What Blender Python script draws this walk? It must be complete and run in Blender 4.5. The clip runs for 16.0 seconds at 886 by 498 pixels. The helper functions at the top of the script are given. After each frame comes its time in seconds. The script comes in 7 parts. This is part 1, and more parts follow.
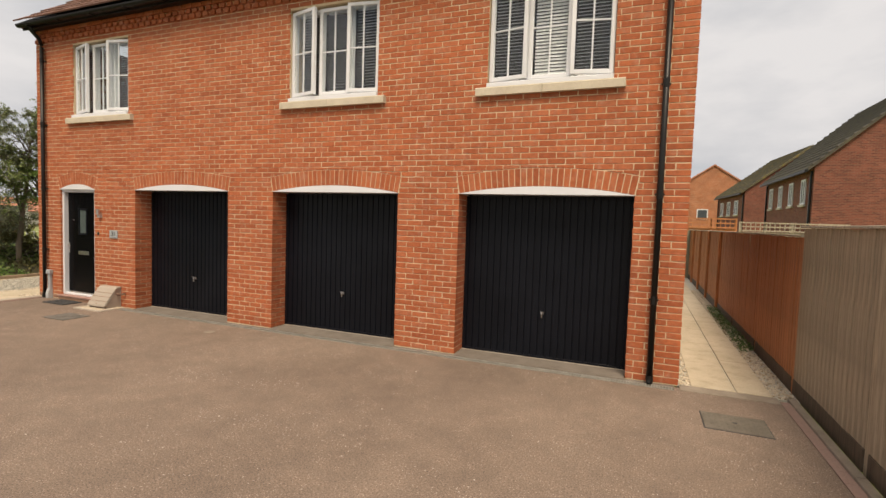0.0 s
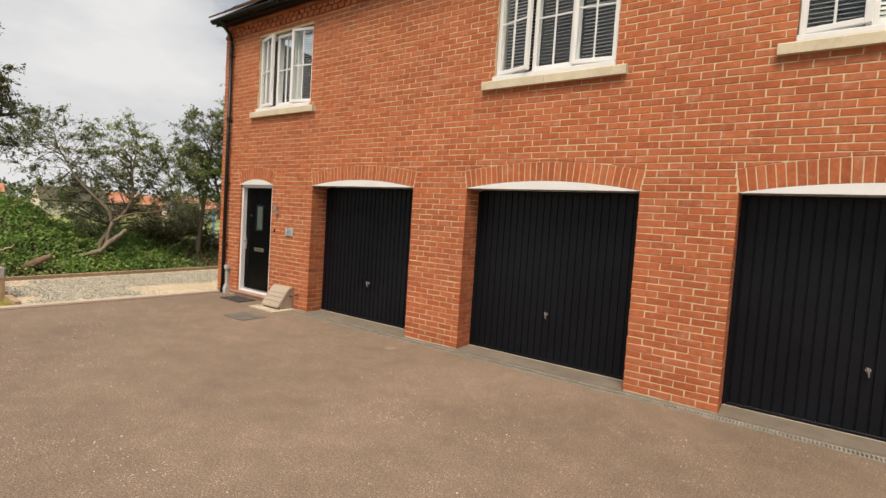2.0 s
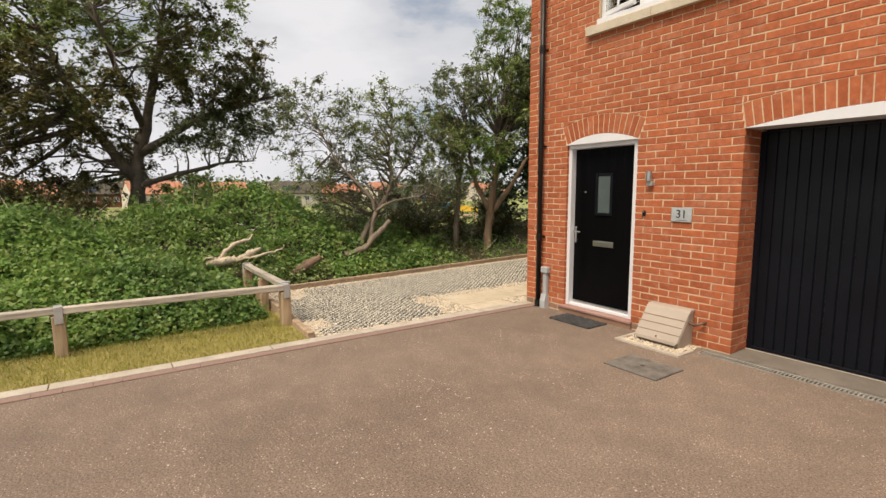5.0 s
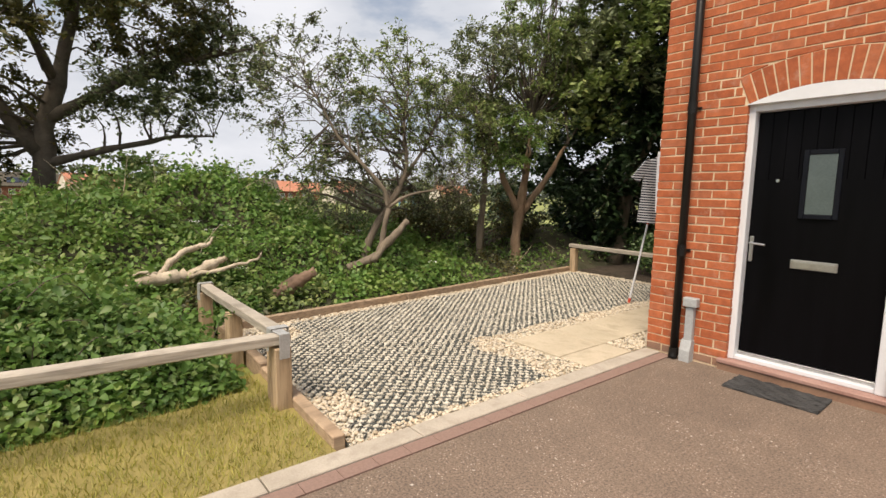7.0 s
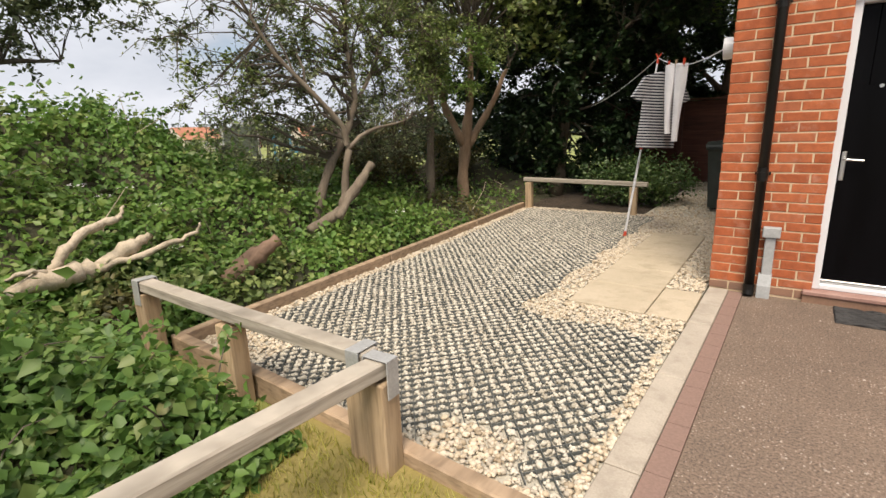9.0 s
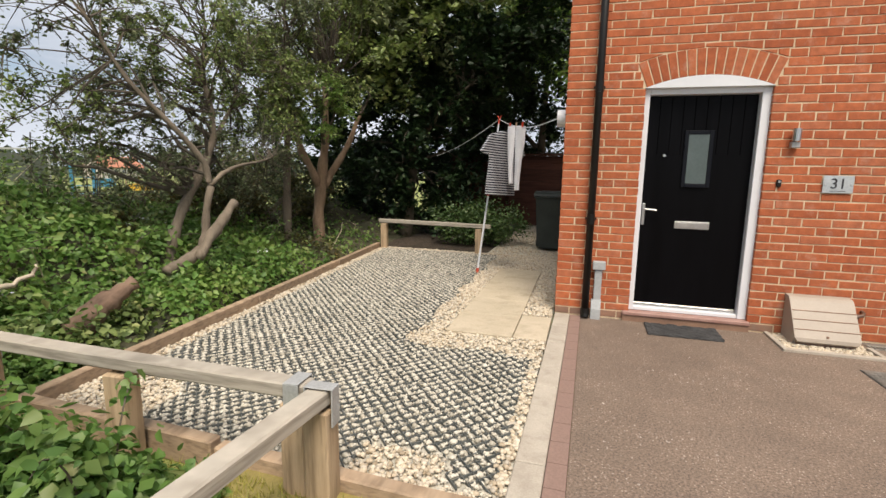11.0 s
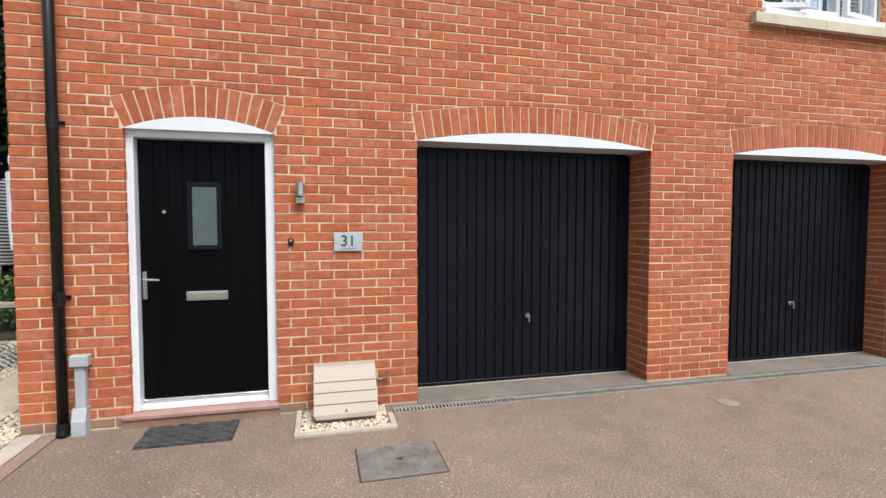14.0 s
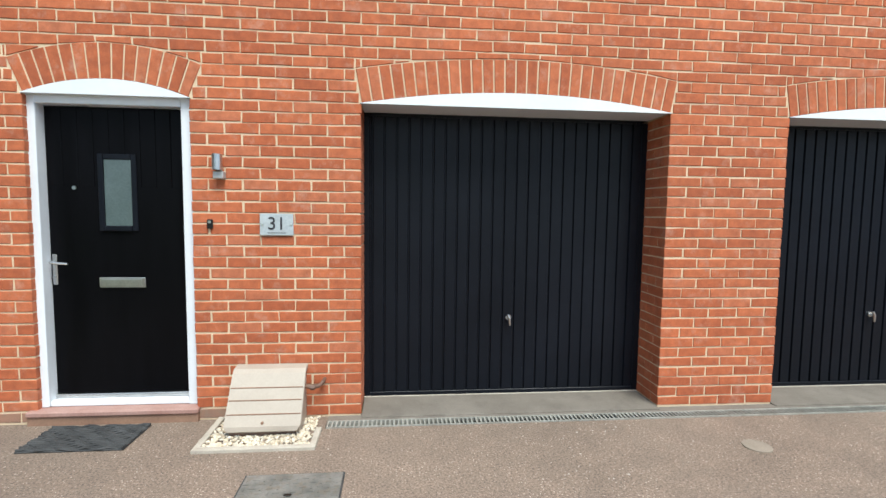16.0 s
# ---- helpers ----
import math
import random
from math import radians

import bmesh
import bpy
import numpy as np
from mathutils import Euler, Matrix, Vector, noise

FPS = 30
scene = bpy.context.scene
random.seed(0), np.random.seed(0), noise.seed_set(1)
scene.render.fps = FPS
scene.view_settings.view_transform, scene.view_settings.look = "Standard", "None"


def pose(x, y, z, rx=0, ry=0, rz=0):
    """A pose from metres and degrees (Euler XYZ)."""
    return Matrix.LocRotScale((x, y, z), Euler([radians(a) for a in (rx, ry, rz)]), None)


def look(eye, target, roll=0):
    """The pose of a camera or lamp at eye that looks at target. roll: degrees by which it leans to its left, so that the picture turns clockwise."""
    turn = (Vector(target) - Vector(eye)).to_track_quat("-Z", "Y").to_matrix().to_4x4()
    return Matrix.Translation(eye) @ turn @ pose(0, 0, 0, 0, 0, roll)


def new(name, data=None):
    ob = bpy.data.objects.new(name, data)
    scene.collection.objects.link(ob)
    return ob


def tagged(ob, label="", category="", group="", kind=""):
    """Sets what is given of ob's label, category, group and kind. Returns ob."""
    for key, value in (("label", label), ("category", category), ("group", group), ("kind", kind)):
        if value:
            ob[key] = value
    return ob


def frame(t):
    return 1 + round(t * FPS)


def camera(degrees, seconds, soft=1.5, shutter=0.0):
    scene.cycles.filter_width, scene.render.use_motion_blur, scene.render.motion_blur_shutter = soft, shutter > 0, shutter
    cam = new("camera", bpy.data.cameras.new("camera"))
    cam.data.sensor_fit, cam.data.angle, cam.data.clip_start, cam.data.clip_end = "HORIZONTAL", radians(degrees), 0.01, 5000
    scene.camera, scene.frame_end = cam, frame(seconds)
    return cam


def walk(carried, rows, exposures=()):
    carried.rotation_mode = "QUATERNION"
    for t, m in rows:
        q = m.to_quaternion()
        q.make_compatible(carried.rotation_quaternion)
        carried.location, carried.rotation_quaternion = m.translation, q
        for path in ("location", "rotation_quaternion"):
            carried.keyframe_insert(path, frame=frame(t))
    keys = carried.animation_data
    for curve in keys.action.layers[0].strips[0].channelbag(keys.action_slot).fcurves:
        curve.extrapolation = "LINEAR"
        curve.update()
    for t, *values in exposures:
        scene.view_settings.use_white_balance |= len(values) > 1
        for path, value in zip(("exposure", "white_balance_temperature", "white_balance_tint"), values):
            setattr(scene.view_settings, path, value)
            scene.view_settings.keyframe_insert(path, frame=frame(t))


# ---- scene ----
cam = camera(84.2, 16.0)
PATH = [
    (0, (8.566, -6.191, 1.82), (7.82, -4.339, 1.704), 1.9),
    (0.5, (8.313, -6.095, 1.811), (7.525, -4.263, 1.666), 2.3),
    (1, (7.886, -5.906, 1.755), (6.861, -4.198, 1.576), 1.4),
    (1.5, (7.381, -5.693, 1.717), (6.225, -4.064, 1.609), 1.4),
    (2, (6.753, -5.519, 1.73), (5.594, -3.893, 1.616), 3.7),
    (2.5, (6.021, -5.399, 1.674), (4.819, -3.808, 1.531), 2.9),
    (3, (5.322, -5.274, 1.657), (4.114, -3.694, 1.451), 1.3),
    (3.5, (4.535, -5.208, 1.662), (3.177, -3.749, 1.493), 0.8),
    (4, (3.779, -5.277, 1.655), (2.31, -3.935, 1.451), 0.4),
    (4.5, (2.979, -5.068, 1.67), (1.349, -3.934, 1.43), -0.2),
    (4.7, (2.689, -5.026, 1.658), (1.047, -3.91, 1.415), -0.3),
    (6.8, (-0.282, -4.404, 1.467), (-1.837, -3.167, 1.243), 1.2),
    (7, (-0.546, -4.404, 1.438), (-2.086, -3.148, 1.209), 1.3),
    (7.5, (-1.13, -4.346, 1.419), (-2.56, -2.986, 1.098), 0.0),
    (8, (-1.61, -4.335, 1.413), (-2.998, -2.942, 1.052), 0.1),
    (8.5, (-2.026, -4.463, 1.409), (-3.222, -2.928, 0.945), -0.9),
    (8.7, (-2.178, -4.496, 1.376), (-3.335, -2.937, 0.895), -1.4),
    (10.8, (-2.662, -4.963, 1.391), (-3.368, -3.119, 1.073), 1.1),
    (11, (-2.619, -4.958, 1.394), (-3.159, -3.058, 1.084), 1.2),
    (11.5, (-2.285, -4.914, 1.421), (-2.413, -2.942, 1.111), -0.0),
    (12, (-1.941, -4.769, 1.4), (-1.631, -2.813, 1.118), 1.5),
    (12.5, (-1.708, -4.551, 1.432), (-1.175, -2.63, 1.281), 0.3),
    (13, (-1.439, -4.341, 1.474), (-0.795, -2.447, 1.461), -1.1),
    (13.5, (-1.052, -4.188, 1.523), (-0.467, -2.276, 1.478), -0.5),
    (14, (-0.77, -3.996, 1.482), (-0.288, -2.057, 1.389), 0.0),
    (14.5, (-0.495, -3.811, 1.437), (-0.088, -1.857, 1.31), 0.3),
    (15, (-0.169, -3.687, 1.498), (0.018, -1.701, 1.354), 1.0),
    (15.5, (0.018, -3.52, 1.464), (0.18, -1.531, 1.328), -0.3),
    (16, (0.244, -3.436, 1.466), (0.436, -1.451, 1.31), 0.7),
]
EXPOSURES = [(0.0, 0.30, 7700, 14), (2.0, 0.38, 7550, 12), (4.5, 0.40, 7450, 14), (8.0, 0.54, 7050, 14), (11.0, 0.46, 6750, 12), (12.5, 0.66, 6300, 12), (14.0, 0.68, 6000, 10), (15.0, 0.76, 5850, 6), (16.0, 0.84, 5700, 2)]
walk(cam, [(t, look(eye, target, roll)) for t, eye, target, roll in PATH], EXPOSURES)

# ---- world and light ----
world = bpy.data.worlds.new("overcast_sky")
scene.world = world
world.use_nodes = True
wn, wl = world.node_tree.nodes, world.node_tree.links
wn.clear()
sky = wn.new("ShaderNodeTexSky")
sky.sky_type = "NISHITA"
sky.sun_disc = False
sky.sun_elevation, sky.sun_rotation = radians(59), radians(159)
sky_bg = wn.new("ShaderNodeBackground")
sky_bg.inputs["Strength"].default_value = 0.09
wl.new(sky.outputs["Color"], sky_bg.inputs["Color"])
# broken cloud cover over the blue
coord = wn.new("ShaderNodeTexCoord")
squash = wn.new("ShaderNodeMapping")
squash.inputs["Scale"].default_value = (1.0, 1.0, 2.6)
cloud_noise = wn.new("ShaderNodeTexNoise")
cloud_noise.inputs["Scale"].default_value = 2.3
cloud_noise.inputs["Detail"].default_value = 7
cloud_noise.inputs["Roughness"].default_value = 0.55
wl.new(coord.outputs["Generated"], squash.inputs["Vector"])
wl.new(squash.outputs["Vector"], cloud_noise.inputs["Vector"])
cover = wn.new("ShaderNodeMapRange")
cover.inputs["From Min"].default_value, cover.inputs["From Max"].default_value = 0.25, 0.40
wl.new(cloud_noise.outputs["Fac"], cover.inputs["Value"])
tone = wn.new("ShaderNodeValToRGB")
tone.color_ramp.elements[0].position, tone.color_ramp.elements[0].color = 0.34, (0.60, 0.685, 0.81, 1)
tone.color_ramp.elements[1].position, tone.color_ramp.elements[1].color = 0.60, (0.88, 0.955, 1.07, 1)
wl.new(cloud_noise.outputs["Fac"], tone.inputs["Fac"])
cloud_bg = wn.new("ShaderNodeBackground")
cloud_bg.inputs["Strength"].default_value = 0.66
wl.new(tone.outputs["Color"], cloud_bg.inputs["Color"])
sky_mix = wn.new("ShaderNodeMixShader")
wl.new(cover.outputs["Result"], sky_mix.inputs["Fac"])
wl.new(sky_bg.outputs[0], sky_mix.inputs[1])
wl.new(cloud_bg.outputs[0], sky_mix.inputs[2])
world_out = wn.new("ShaderNodeOutputWorld")
wl.new(sky_mix.outputs[0], world_out.inputs["Surface"])

sun_data = bpy.data.lights.new("sun", "SUN")
sun_data.energy, sun_data.angle, sun_data.color = 3.4, radians(30), (1.0, 0.91, 0.78)
sun = new("sun", sun_data)
sun.matrix_world = look((5.4, -14.0, 25), (0, 0, 0))


# ---- materials ----
def nodes_of(name):
    m = bpy.data.materials.new(name)
    m.use_nodes = True
    return m, m.node_tree.nodes, m.node_tree.links, m.node_tree.nodes["Principled BSDF"]


def noise_node(n, l, scale, detail=4, rough=0.55, source="Object", stretch=(1, 1, 1)):
    c = n.new("ShaderNodeTexCoord")
    mp = n.new("ShaderNodeMapping")
    mp.inputs["Scale"].default_value = stretch
    t = n.new("ShaderNodeTexNoise")
    t.inputs["Scale"].default_value = scale
    t.inputs["Detail"].default_value = detail
    t.inputs["Roughness"].default_value = rough
    l.new(c.outputs[source], mp.inputs["Vector"])
    l.new(mp.outputs["Vector"], t.inputs["Vector"])
    return t


def ramp_node(n, l, src, stops):
    r = n.new("ShaderNodeValToRGB")
    e = r.color_ramp.elements
    while len(e) < len(stops):
        e.new(0.5)
    for el, (p, c) in zip(e, stops):
        el.position, el.color = p, (*c, 1)
    l.new(src, r.inputs["Fac"])
    return r


def mix_node(n, l, a, b, fac, mode="MIX"):
    """a, b: socket or colour; fac: socket or number."""
    m = n.new("ShaderNodeMix")
    m.data_type, m.blend_type = "RGBA", mode
    for key, v in ((6, a), (7, b)):
        if isinstance(v, tuple):
            m.inputs[key].default_value = (*v, 1)
        else:
            l.new(v, m.inputs[key])
    if isinstance(fac, (int, float)):
        m.inputs[0].default_value = fac
    else:
        l.new(fac, m.inputs[0])
    return m.outputs[2]


def bump_node(n, l, bsdf, height, strength, distance):
    b = n.new("ShaderNodeBump")
    b.inputs["Strength"].default_value, b.inputs["Distance"].default_value = strength, distance
    l.new(height, b.inputs["Height"])
    l.new(b.outputs["Normal"], bsdf.inputs["Normal"])


def plain(name, c1, c2, rough=0.6, metal=0.0, coarse=3.0, fine=60.0, bump=0.2, depth=0.002, source="Object", stretch=(1, 1, 1), dirt=None, grain=0.75, gloss=0.5):
    """Two tones by a coarse noise, grain by a fine one, optional stains."""
    m, n, l, bs = nodes_of(name)
    big = noise_node(n, l, coarse, 5, 0.6, source, stretch)
    small = noise_node(n, l, fine, 3, 0.6, source, stretch)
    col = ramp_node(n, l, big.outputs["Fac"], [(0.32, c1), (0.68, c2)]).outputs["Color"]
    grains = ramp_node(n, l, small.outputs["Fac"], [(0.25, (0.78, 0.78, 0.78)), (0.75, (1.12, 1.12, 1.12))]).outputs["Color"]
    col = mix_node(n, l, col, grains, grain, "MULTIPLY")
    if dirt:
        d = noise_node(n, l, coarse * 2.7, 6, 0.7, source)
        f = ramp_node(n, l, d.outputs["Fac"], [(0.5, (0, 0, 0)), (0.72, (0.7, 0.7, 0.7))]).outputs["Color"]
        col = mix_node(n, l, col, dirt, f)
    l.new(col, bs.inputs["Base Color"])
    bs.inputs["Roughness"].default_value, bs.inputs["Metallic"].default_value = rough, metal
    bs.inputs["Specular IOR Level"].default_value = gloss
    if bump:
        bump_node(n, l, bs, small.outputs["Fac"], bump, depth)
    return m


BRICK_TONES = [(0.0, (0.365, 0.098, 0.037)), (0.25, (0.40, 0.110, 0.042)), (0.5, (0.43, 0.124, 0.048)), (0.75, (0.465, 0.138, 0.055)), (1.0, (0.44, 0.148, 0.070))]


def brick_material(name, single):
    m, n, l, bs = nodes_of(name)
    if single:
        rnd = n.new("ShaderNodeObjectInfo").outputs["Random"]
    else:
        rnd = n.new("ShaderNodeNewGeometry").outputs["Random Per Island"]
    col = ramp_node(n, l, rnd, BRICK_TONES).outputs["Color"]
    geo = n.new("ShaderNodeNewGeometry")

    def pos_noise(scale, detail, rough):
        t = n.new("ShaderNodeTexNoise")
        t.inputs["Scale"].default_value, t.inputs["Detail"].default_value, t.inputs["Roughness"].default_value = scale, detail, rough
        l.new(geo.outputs["Position"], t.inputs["Vector"])
        return t.outputs["Fac"]
    smear = pos_noise(17, 4, 0.6)
    grit = pos_noise(230, 3, 0.7)
    wide = pos_noise(0.9, 4, 0.6)
    col = mix_node(n, l, col, ramp_node(n, l, smear, [(0.3, (0.72, 0.68, 0.68)), (0.7, (1.15, 1.12, 1.1))]).outputs["Color"], 0.9, "MULTIPLY")
    col = mix_node(n, l, col, ramp_node(n, l, grit, [(0.25, (0.75, 0.75, 0.75)), (0.75, (1.18, 1.18, 1.18))]).outputs["Color"], 0.8, "MULTIPLY")
    col = mix_node(n, l, col, ramp_node(n, l, wide, [(0.3, (0.86, 0.86, 0.88)), (0.7, (1.08, 1.06, 1.04))]).outputs["Color"], 0.9, "MULTIPLY")
    # lime bloom on some faces
    bloom = ramp_node(n, l, pos_noise(6.5, 5, 0.75), [(0.54, (0, 0, 0)), (0.78, (0.42, 0.42, 0.42))]).outputs["Color"]
    col = mix_node(n, l, col, (0.52, 0.40, 0.33), bloom)
    l.new(col, bs.inputs["Base Color"])
    bs.inputs["Roughness"].default_value = 0.88
    bump_node(n, l, bs, grit, 0.55, 0.004)
    return m


def leaf_material(name, stops, thin=0.42):
    m, n, l, bs = nodes_of(name)
    rnd = n.new("ShaderNodeNewGeometry").outputs["Random Per Island"]
    col = ramp_node(n, l, rnd, stops).outputs["Color"]
    big = noise_node(n, l, 0.8, 3, 0.6)
    col = mix_node(n, l, col, ramp_node(n, l, big.outputs["Fac"], [(0.3, (0.7, 0.72, 0.7)), (0.7, (1.2, 1.2, 1.1))]).outputs["Color"], 0.9, "MULTIPLY")
    l.new(col, bs.inputs["Base Color"])
    bs.inputs["Roughness"].default_value = 0.5
    tr = n.new("ShaderNodeBsdfTranslucent")
    l.new(col, tr.inputs["Color"])
    mx = n.new("ShaderNodeMixShader")
    mx.inputs[0].default_value = thin
    l.new(bs.outputs[0], mx.inputs[1])
    l.new(tr.outputs[0], mx.inputs[2])
    l.new(mx.outputs[0], n["Material Output"].inputs["Surface"])
    return m


def tarmac_material():
    m, n, l, bs = nodes_of("tarmac")
    big = noise_node(n, l, 0.35, 6, 0.65)
    mid = noise_node(n, l, 3.5, 5, 0.7)
    fine = noise_node(n, l, 75, 4, 0.8)
    col = ramp_node(n, l, big.outputs["Fac"], [(0.3, (0.142, 0.104, 0.080)), (0.7, (0.222, 0.166, 0.128))]).outputs["Color"]
    col = mix_node(n, l, col, ramp_node(n, l, mid.outputs["Fac"], [(0.3, (0.84, 0.85, 0.86)), (0.72, (1.14, 1.13, 1.12))]).outputs["Color"], 0.8, "MULTIPLY")
    col = mix_node(n, l, col, ramp_node(n, l, fine.outputs["Fac"], [(0.38, (0.40, 0.40, 0.40)), (0.62, (1.62, 1.62, 1.62))]).outputs["Color"], 0.8, "MULTIPLY")
    # pale aggregate showing through
    c = n.new("ShaderNodeTexCoord")
    v = n.new("ShaderNodeTexVoronoi")
    v.inputs["Scale"].default_value = 62
    l.new(c.outputs["Object"], v.inputs["Vector"])
    near = ramp_node(n, l, v.outputs["Distance"], [(0.16, (1, 1, 1)), (0.30, (0, 0, 0))]).outputs["Color"]
    sep = n.new("ShaderNodeSeparateColor")
    l.new(v.outputs["Color"], sep.inputs[0])
    pick = ramp_node(n, l, sep.outputs[0], [(0.45, (0, 0, 0)), (0.70, (1, 1, 1))]).outputs["Color"]
    patch = ramp_node(n, l, mid.outputs["Fac"], [(0.40, (0.16, 0.16, 0.16)), (0.60, (1.0, 1.0, 1.0))]).outputs["Color"]
    f = mix_node(n, l, mix_node(n, l, near, pick, 1.0, "MULTIPLY"), patch, 1.0, "MULTIPLY")
    col = mix_node(n, l, col, (0.52, 0.44, 0.365), f)
    l.new(col, bs.inputs["Base Color"])
    bs.inputs["Roughness"].default_value = 0.85
    bump_node(n, l, bs, fine.outputs["Fac"], 0.7, 0.006)
    return m


def island_material(name, stops, rough=0.8, bump=0.3, scale=80):
    m, n, l, bs = nodes_of(name)
    rnd = n.new("ShaderNodeNewGeometry").outputs["Random Per Island"]
    col = ramp_node(n, l, rnd, stops).outputs["Color"]
    t = noise_node(n, l, scale, 4, 0.6)
    col = mix_node(n, l, col, ramp_node(n, l, t.outputs["Fac"], [(0.25, (0.75, 0.75, 0.75)), (0.75, (1.15, 1.15, 1.15))]).outputs["Color"], 0.8, "MULTIPLY")
    l.new(col, bs.inputs["Base Color"])
    bs.inputs["Roughness"].default_value = rough
    bump_node(n, l, bs, t.outputs["Fac"], bump, 0.003)
    return m


def wood_material(name, c1, c2, rnd_amount=0.25, stretch=(1, 1, 0.06), rough=0.8):
    m, n, l, bs = nodes_of(name)
    t = noise_node(n, l, 26, 6, 0.65, "Object", stretch)
    g = noise_node(n, l, 1.7, 4, 0.6)
    col = ramp_node(n, l, t.outputs["Fac"], [(0.3, c1), (0.7, c2)]).outputs["Color"]
    rnd = n.new("ShaderNodeObjectInfo").outputs["Random"]
    col = mix_node(n, l, col, ramp_node(n, l, rnd, [(0, (1 - rnd_amount,) * 3), (1, (1 + rnd_amount,) * 3)]).outputs["Color"], 1.0, "MULTIPLY")
    col = mix_node(n, l, col, ramp_node(n, l, g.outputs["Fac"], [(0.3, (0.7, 0.72, 0.74)), (0.7, (1.12, 1.1, 1.08))]).outputs["Color"], 0.8, "MULTIPLY")
    vein = noise_node(n, l, 42, 3, 0.6, "Object", stretch)
    col = mix_node(n, l, col, ramp_node(n, l, vein.outputs["Fac"], [(0.36, (0.62, 0.60, 0.58)), (0.54, (1.08, 1.07, 1.06))]).outputs["Color"], 0.75, "MULTIPLY")
    l.new(col, bs.inputs["Base Color"])
    bs.inputs["Roughness"].default_value = rough
    bump_node(n, l, bs, t.outputs["Fac"], 0.5, 0.004)
    return m


def glass_material(name, tint=(0.9, 0.95, 0.95), rough=0.0):
    m, n, l, bs = nodes_of(name)
    bs.inputs["Base Color"].default_value = (*tint, 1)
    bs.inputs["Roughness"].default_value = rough
    bs.inputs["Transmission Weight"].default_value = 1.0
    bs.inputs["IOR"].default_value = 1.45
    return m


M_BRICK1 = brick_material("brick_face", True)
M_BRICK = brick_material("brick_face_joined", False)
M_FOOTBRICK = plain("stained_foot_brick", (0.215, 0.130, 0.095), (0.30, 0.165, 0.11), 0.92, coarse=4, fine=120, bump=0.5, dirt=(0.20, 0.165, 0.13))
M_MORTAR = plain("mortar", (0.55, 0.425, 0.285), (0.68, 0.545, 0.38), 0.95, coarse=2.0, fine=150, bump=0.5, source="Object")
M_TARMAC = tarmac_material()
M_CONC = plain("concrete", (0.135, 0.115, 0.095), (0.205, 0.178, 0.150), 0.9, coarse=2.2, fine=90, bump=0.7, depth=0.004, dirt=(0.11, 0.095, 0.08))
M_KERB = plain("pale_concrete_edging", (0.375, 0.332, 0.275), (0.475, 0.428, 0.362), 0.9, coarse=3, fine=110, bump=0.4, dirt=(0.28, 0.242, 0.198))
M_PAVER = island_material("pink_block_paver", [(0, (0.215, 0.140, 0.115)), (0.5, (0.265, 0.175, 0.145)), (1, (0.30, 0.205, 0.172))])
M_SLAB = plain("buff_paving_slab", (0.451, 0.385, 0.281), (0.550, 0.473, 0.358), 0.88, coarse=1.6, fine=120, bump=0.35, dirt=(0.297, 0.248, 0.171))
M_STONE = plain("cast_stone_sill", (0.50, 0.44, 0.345), (0.60, 0.54, 0.43), 0.85, coarse=4, fine=150, bump=0.3, dirt=(0.41, 0.36, 0.27))
M_WHITE = plain("white_upvc", (0.64, 0.66, 0.695), (0.71, 0.73, 0.765), 0.35, coarse=1.3, fine=30, bump=0.0, grain=0.12)
M_BLACKDOOR = plain("black_composite_door", (0.0025, 0.0025, 0.003), (0.004, 0.004, 0.005), 0.24, gloss=0.06, coarse=2, fine=40, bump=0.12, depth=0.001, stretch=(6, 6, 0.5))
# blue cast in the black stands in for the sky's sheen on the doors
M_GARAGE = plain("black_painted_steel", (0.004, 0.005, 0.008), (0.007, 0.0085, 0.013), 0.36, gloss=0.17, coarse=1.2, fine=25, bump=0.05)
M_BLACKPLASTIC = plain("black_plastic", (0.006, 0.0055, 0.005), (0.013, 0.012, 0.011), 0.4, coarse=3, fine=60, bump=0.05, gloss=0.3)
M_CHROME = plain("brushed_chrome", (0.55, 0.55, 0.55), (0.68, 0.68, 0.67), 0.28, 1.0, coarse=8, fine=120, bump=0.05)
M_STEEL = plain("galvanised_steel", (0.40, 0.41, 0.41), (0.52, 0.53, 0.53), 0.5, 0.35, coarse=12, fine=90, bump=0.08)
M_GREYBOX = plain("grey_plastic", (0.33, 0.35, 0.36), (0.44, 0.46, 0.47), 0.55, coarse=4, fine=60, bump=0.05)
M_BEIGE = plain("beige_plastic", (0.33, 0.282, 0.232), (0.385, 0.332, 0.276), 0.55, coarse=3, fine=80, bump=0.08, grain=0.3)
M_BROWNBASE = plain("brown_plastic", (0.22, 0.13, 0.09), (0.30, 0.18, 0.12), 0.6)
M_TILE = plain("red_quarry_tile", (0.30, 0.165, 0.135), (0.38, 0.235, 0.20), 0.6, coarse=6, fine=80, bump=0.2)
M_RUBBER = plain("black_rubber", (0.022, 0.022, 0.023), (0.055, 0.055, 0.056), 0.75, coarse=9, fine=90, bump=0.3)
M_MANHOLE = plain("cast_iron_cover", (0.12, 0.115, 0.105), (0.235, 0.22, 0.20), 0.75, 0.2, coarse=8, fine=90, bump=0.8, dirt=(0.17, 0.13, 0.09))
M_COVER = plain("worn_steel_cover", (0.125, 0.110, 0.088), (0.175, 0.155, 0.125), 0.8, 0.1, coarse=6, fine=90, bump=0.6)
M_FROST = plain("frosted_glass", (0.062, 0.086, 0.086), (0.085, 0.112, 0.112), 0.22, coarse=2, fine=90, bump=0.1)
M_GLASS = glass_material("window_glass")
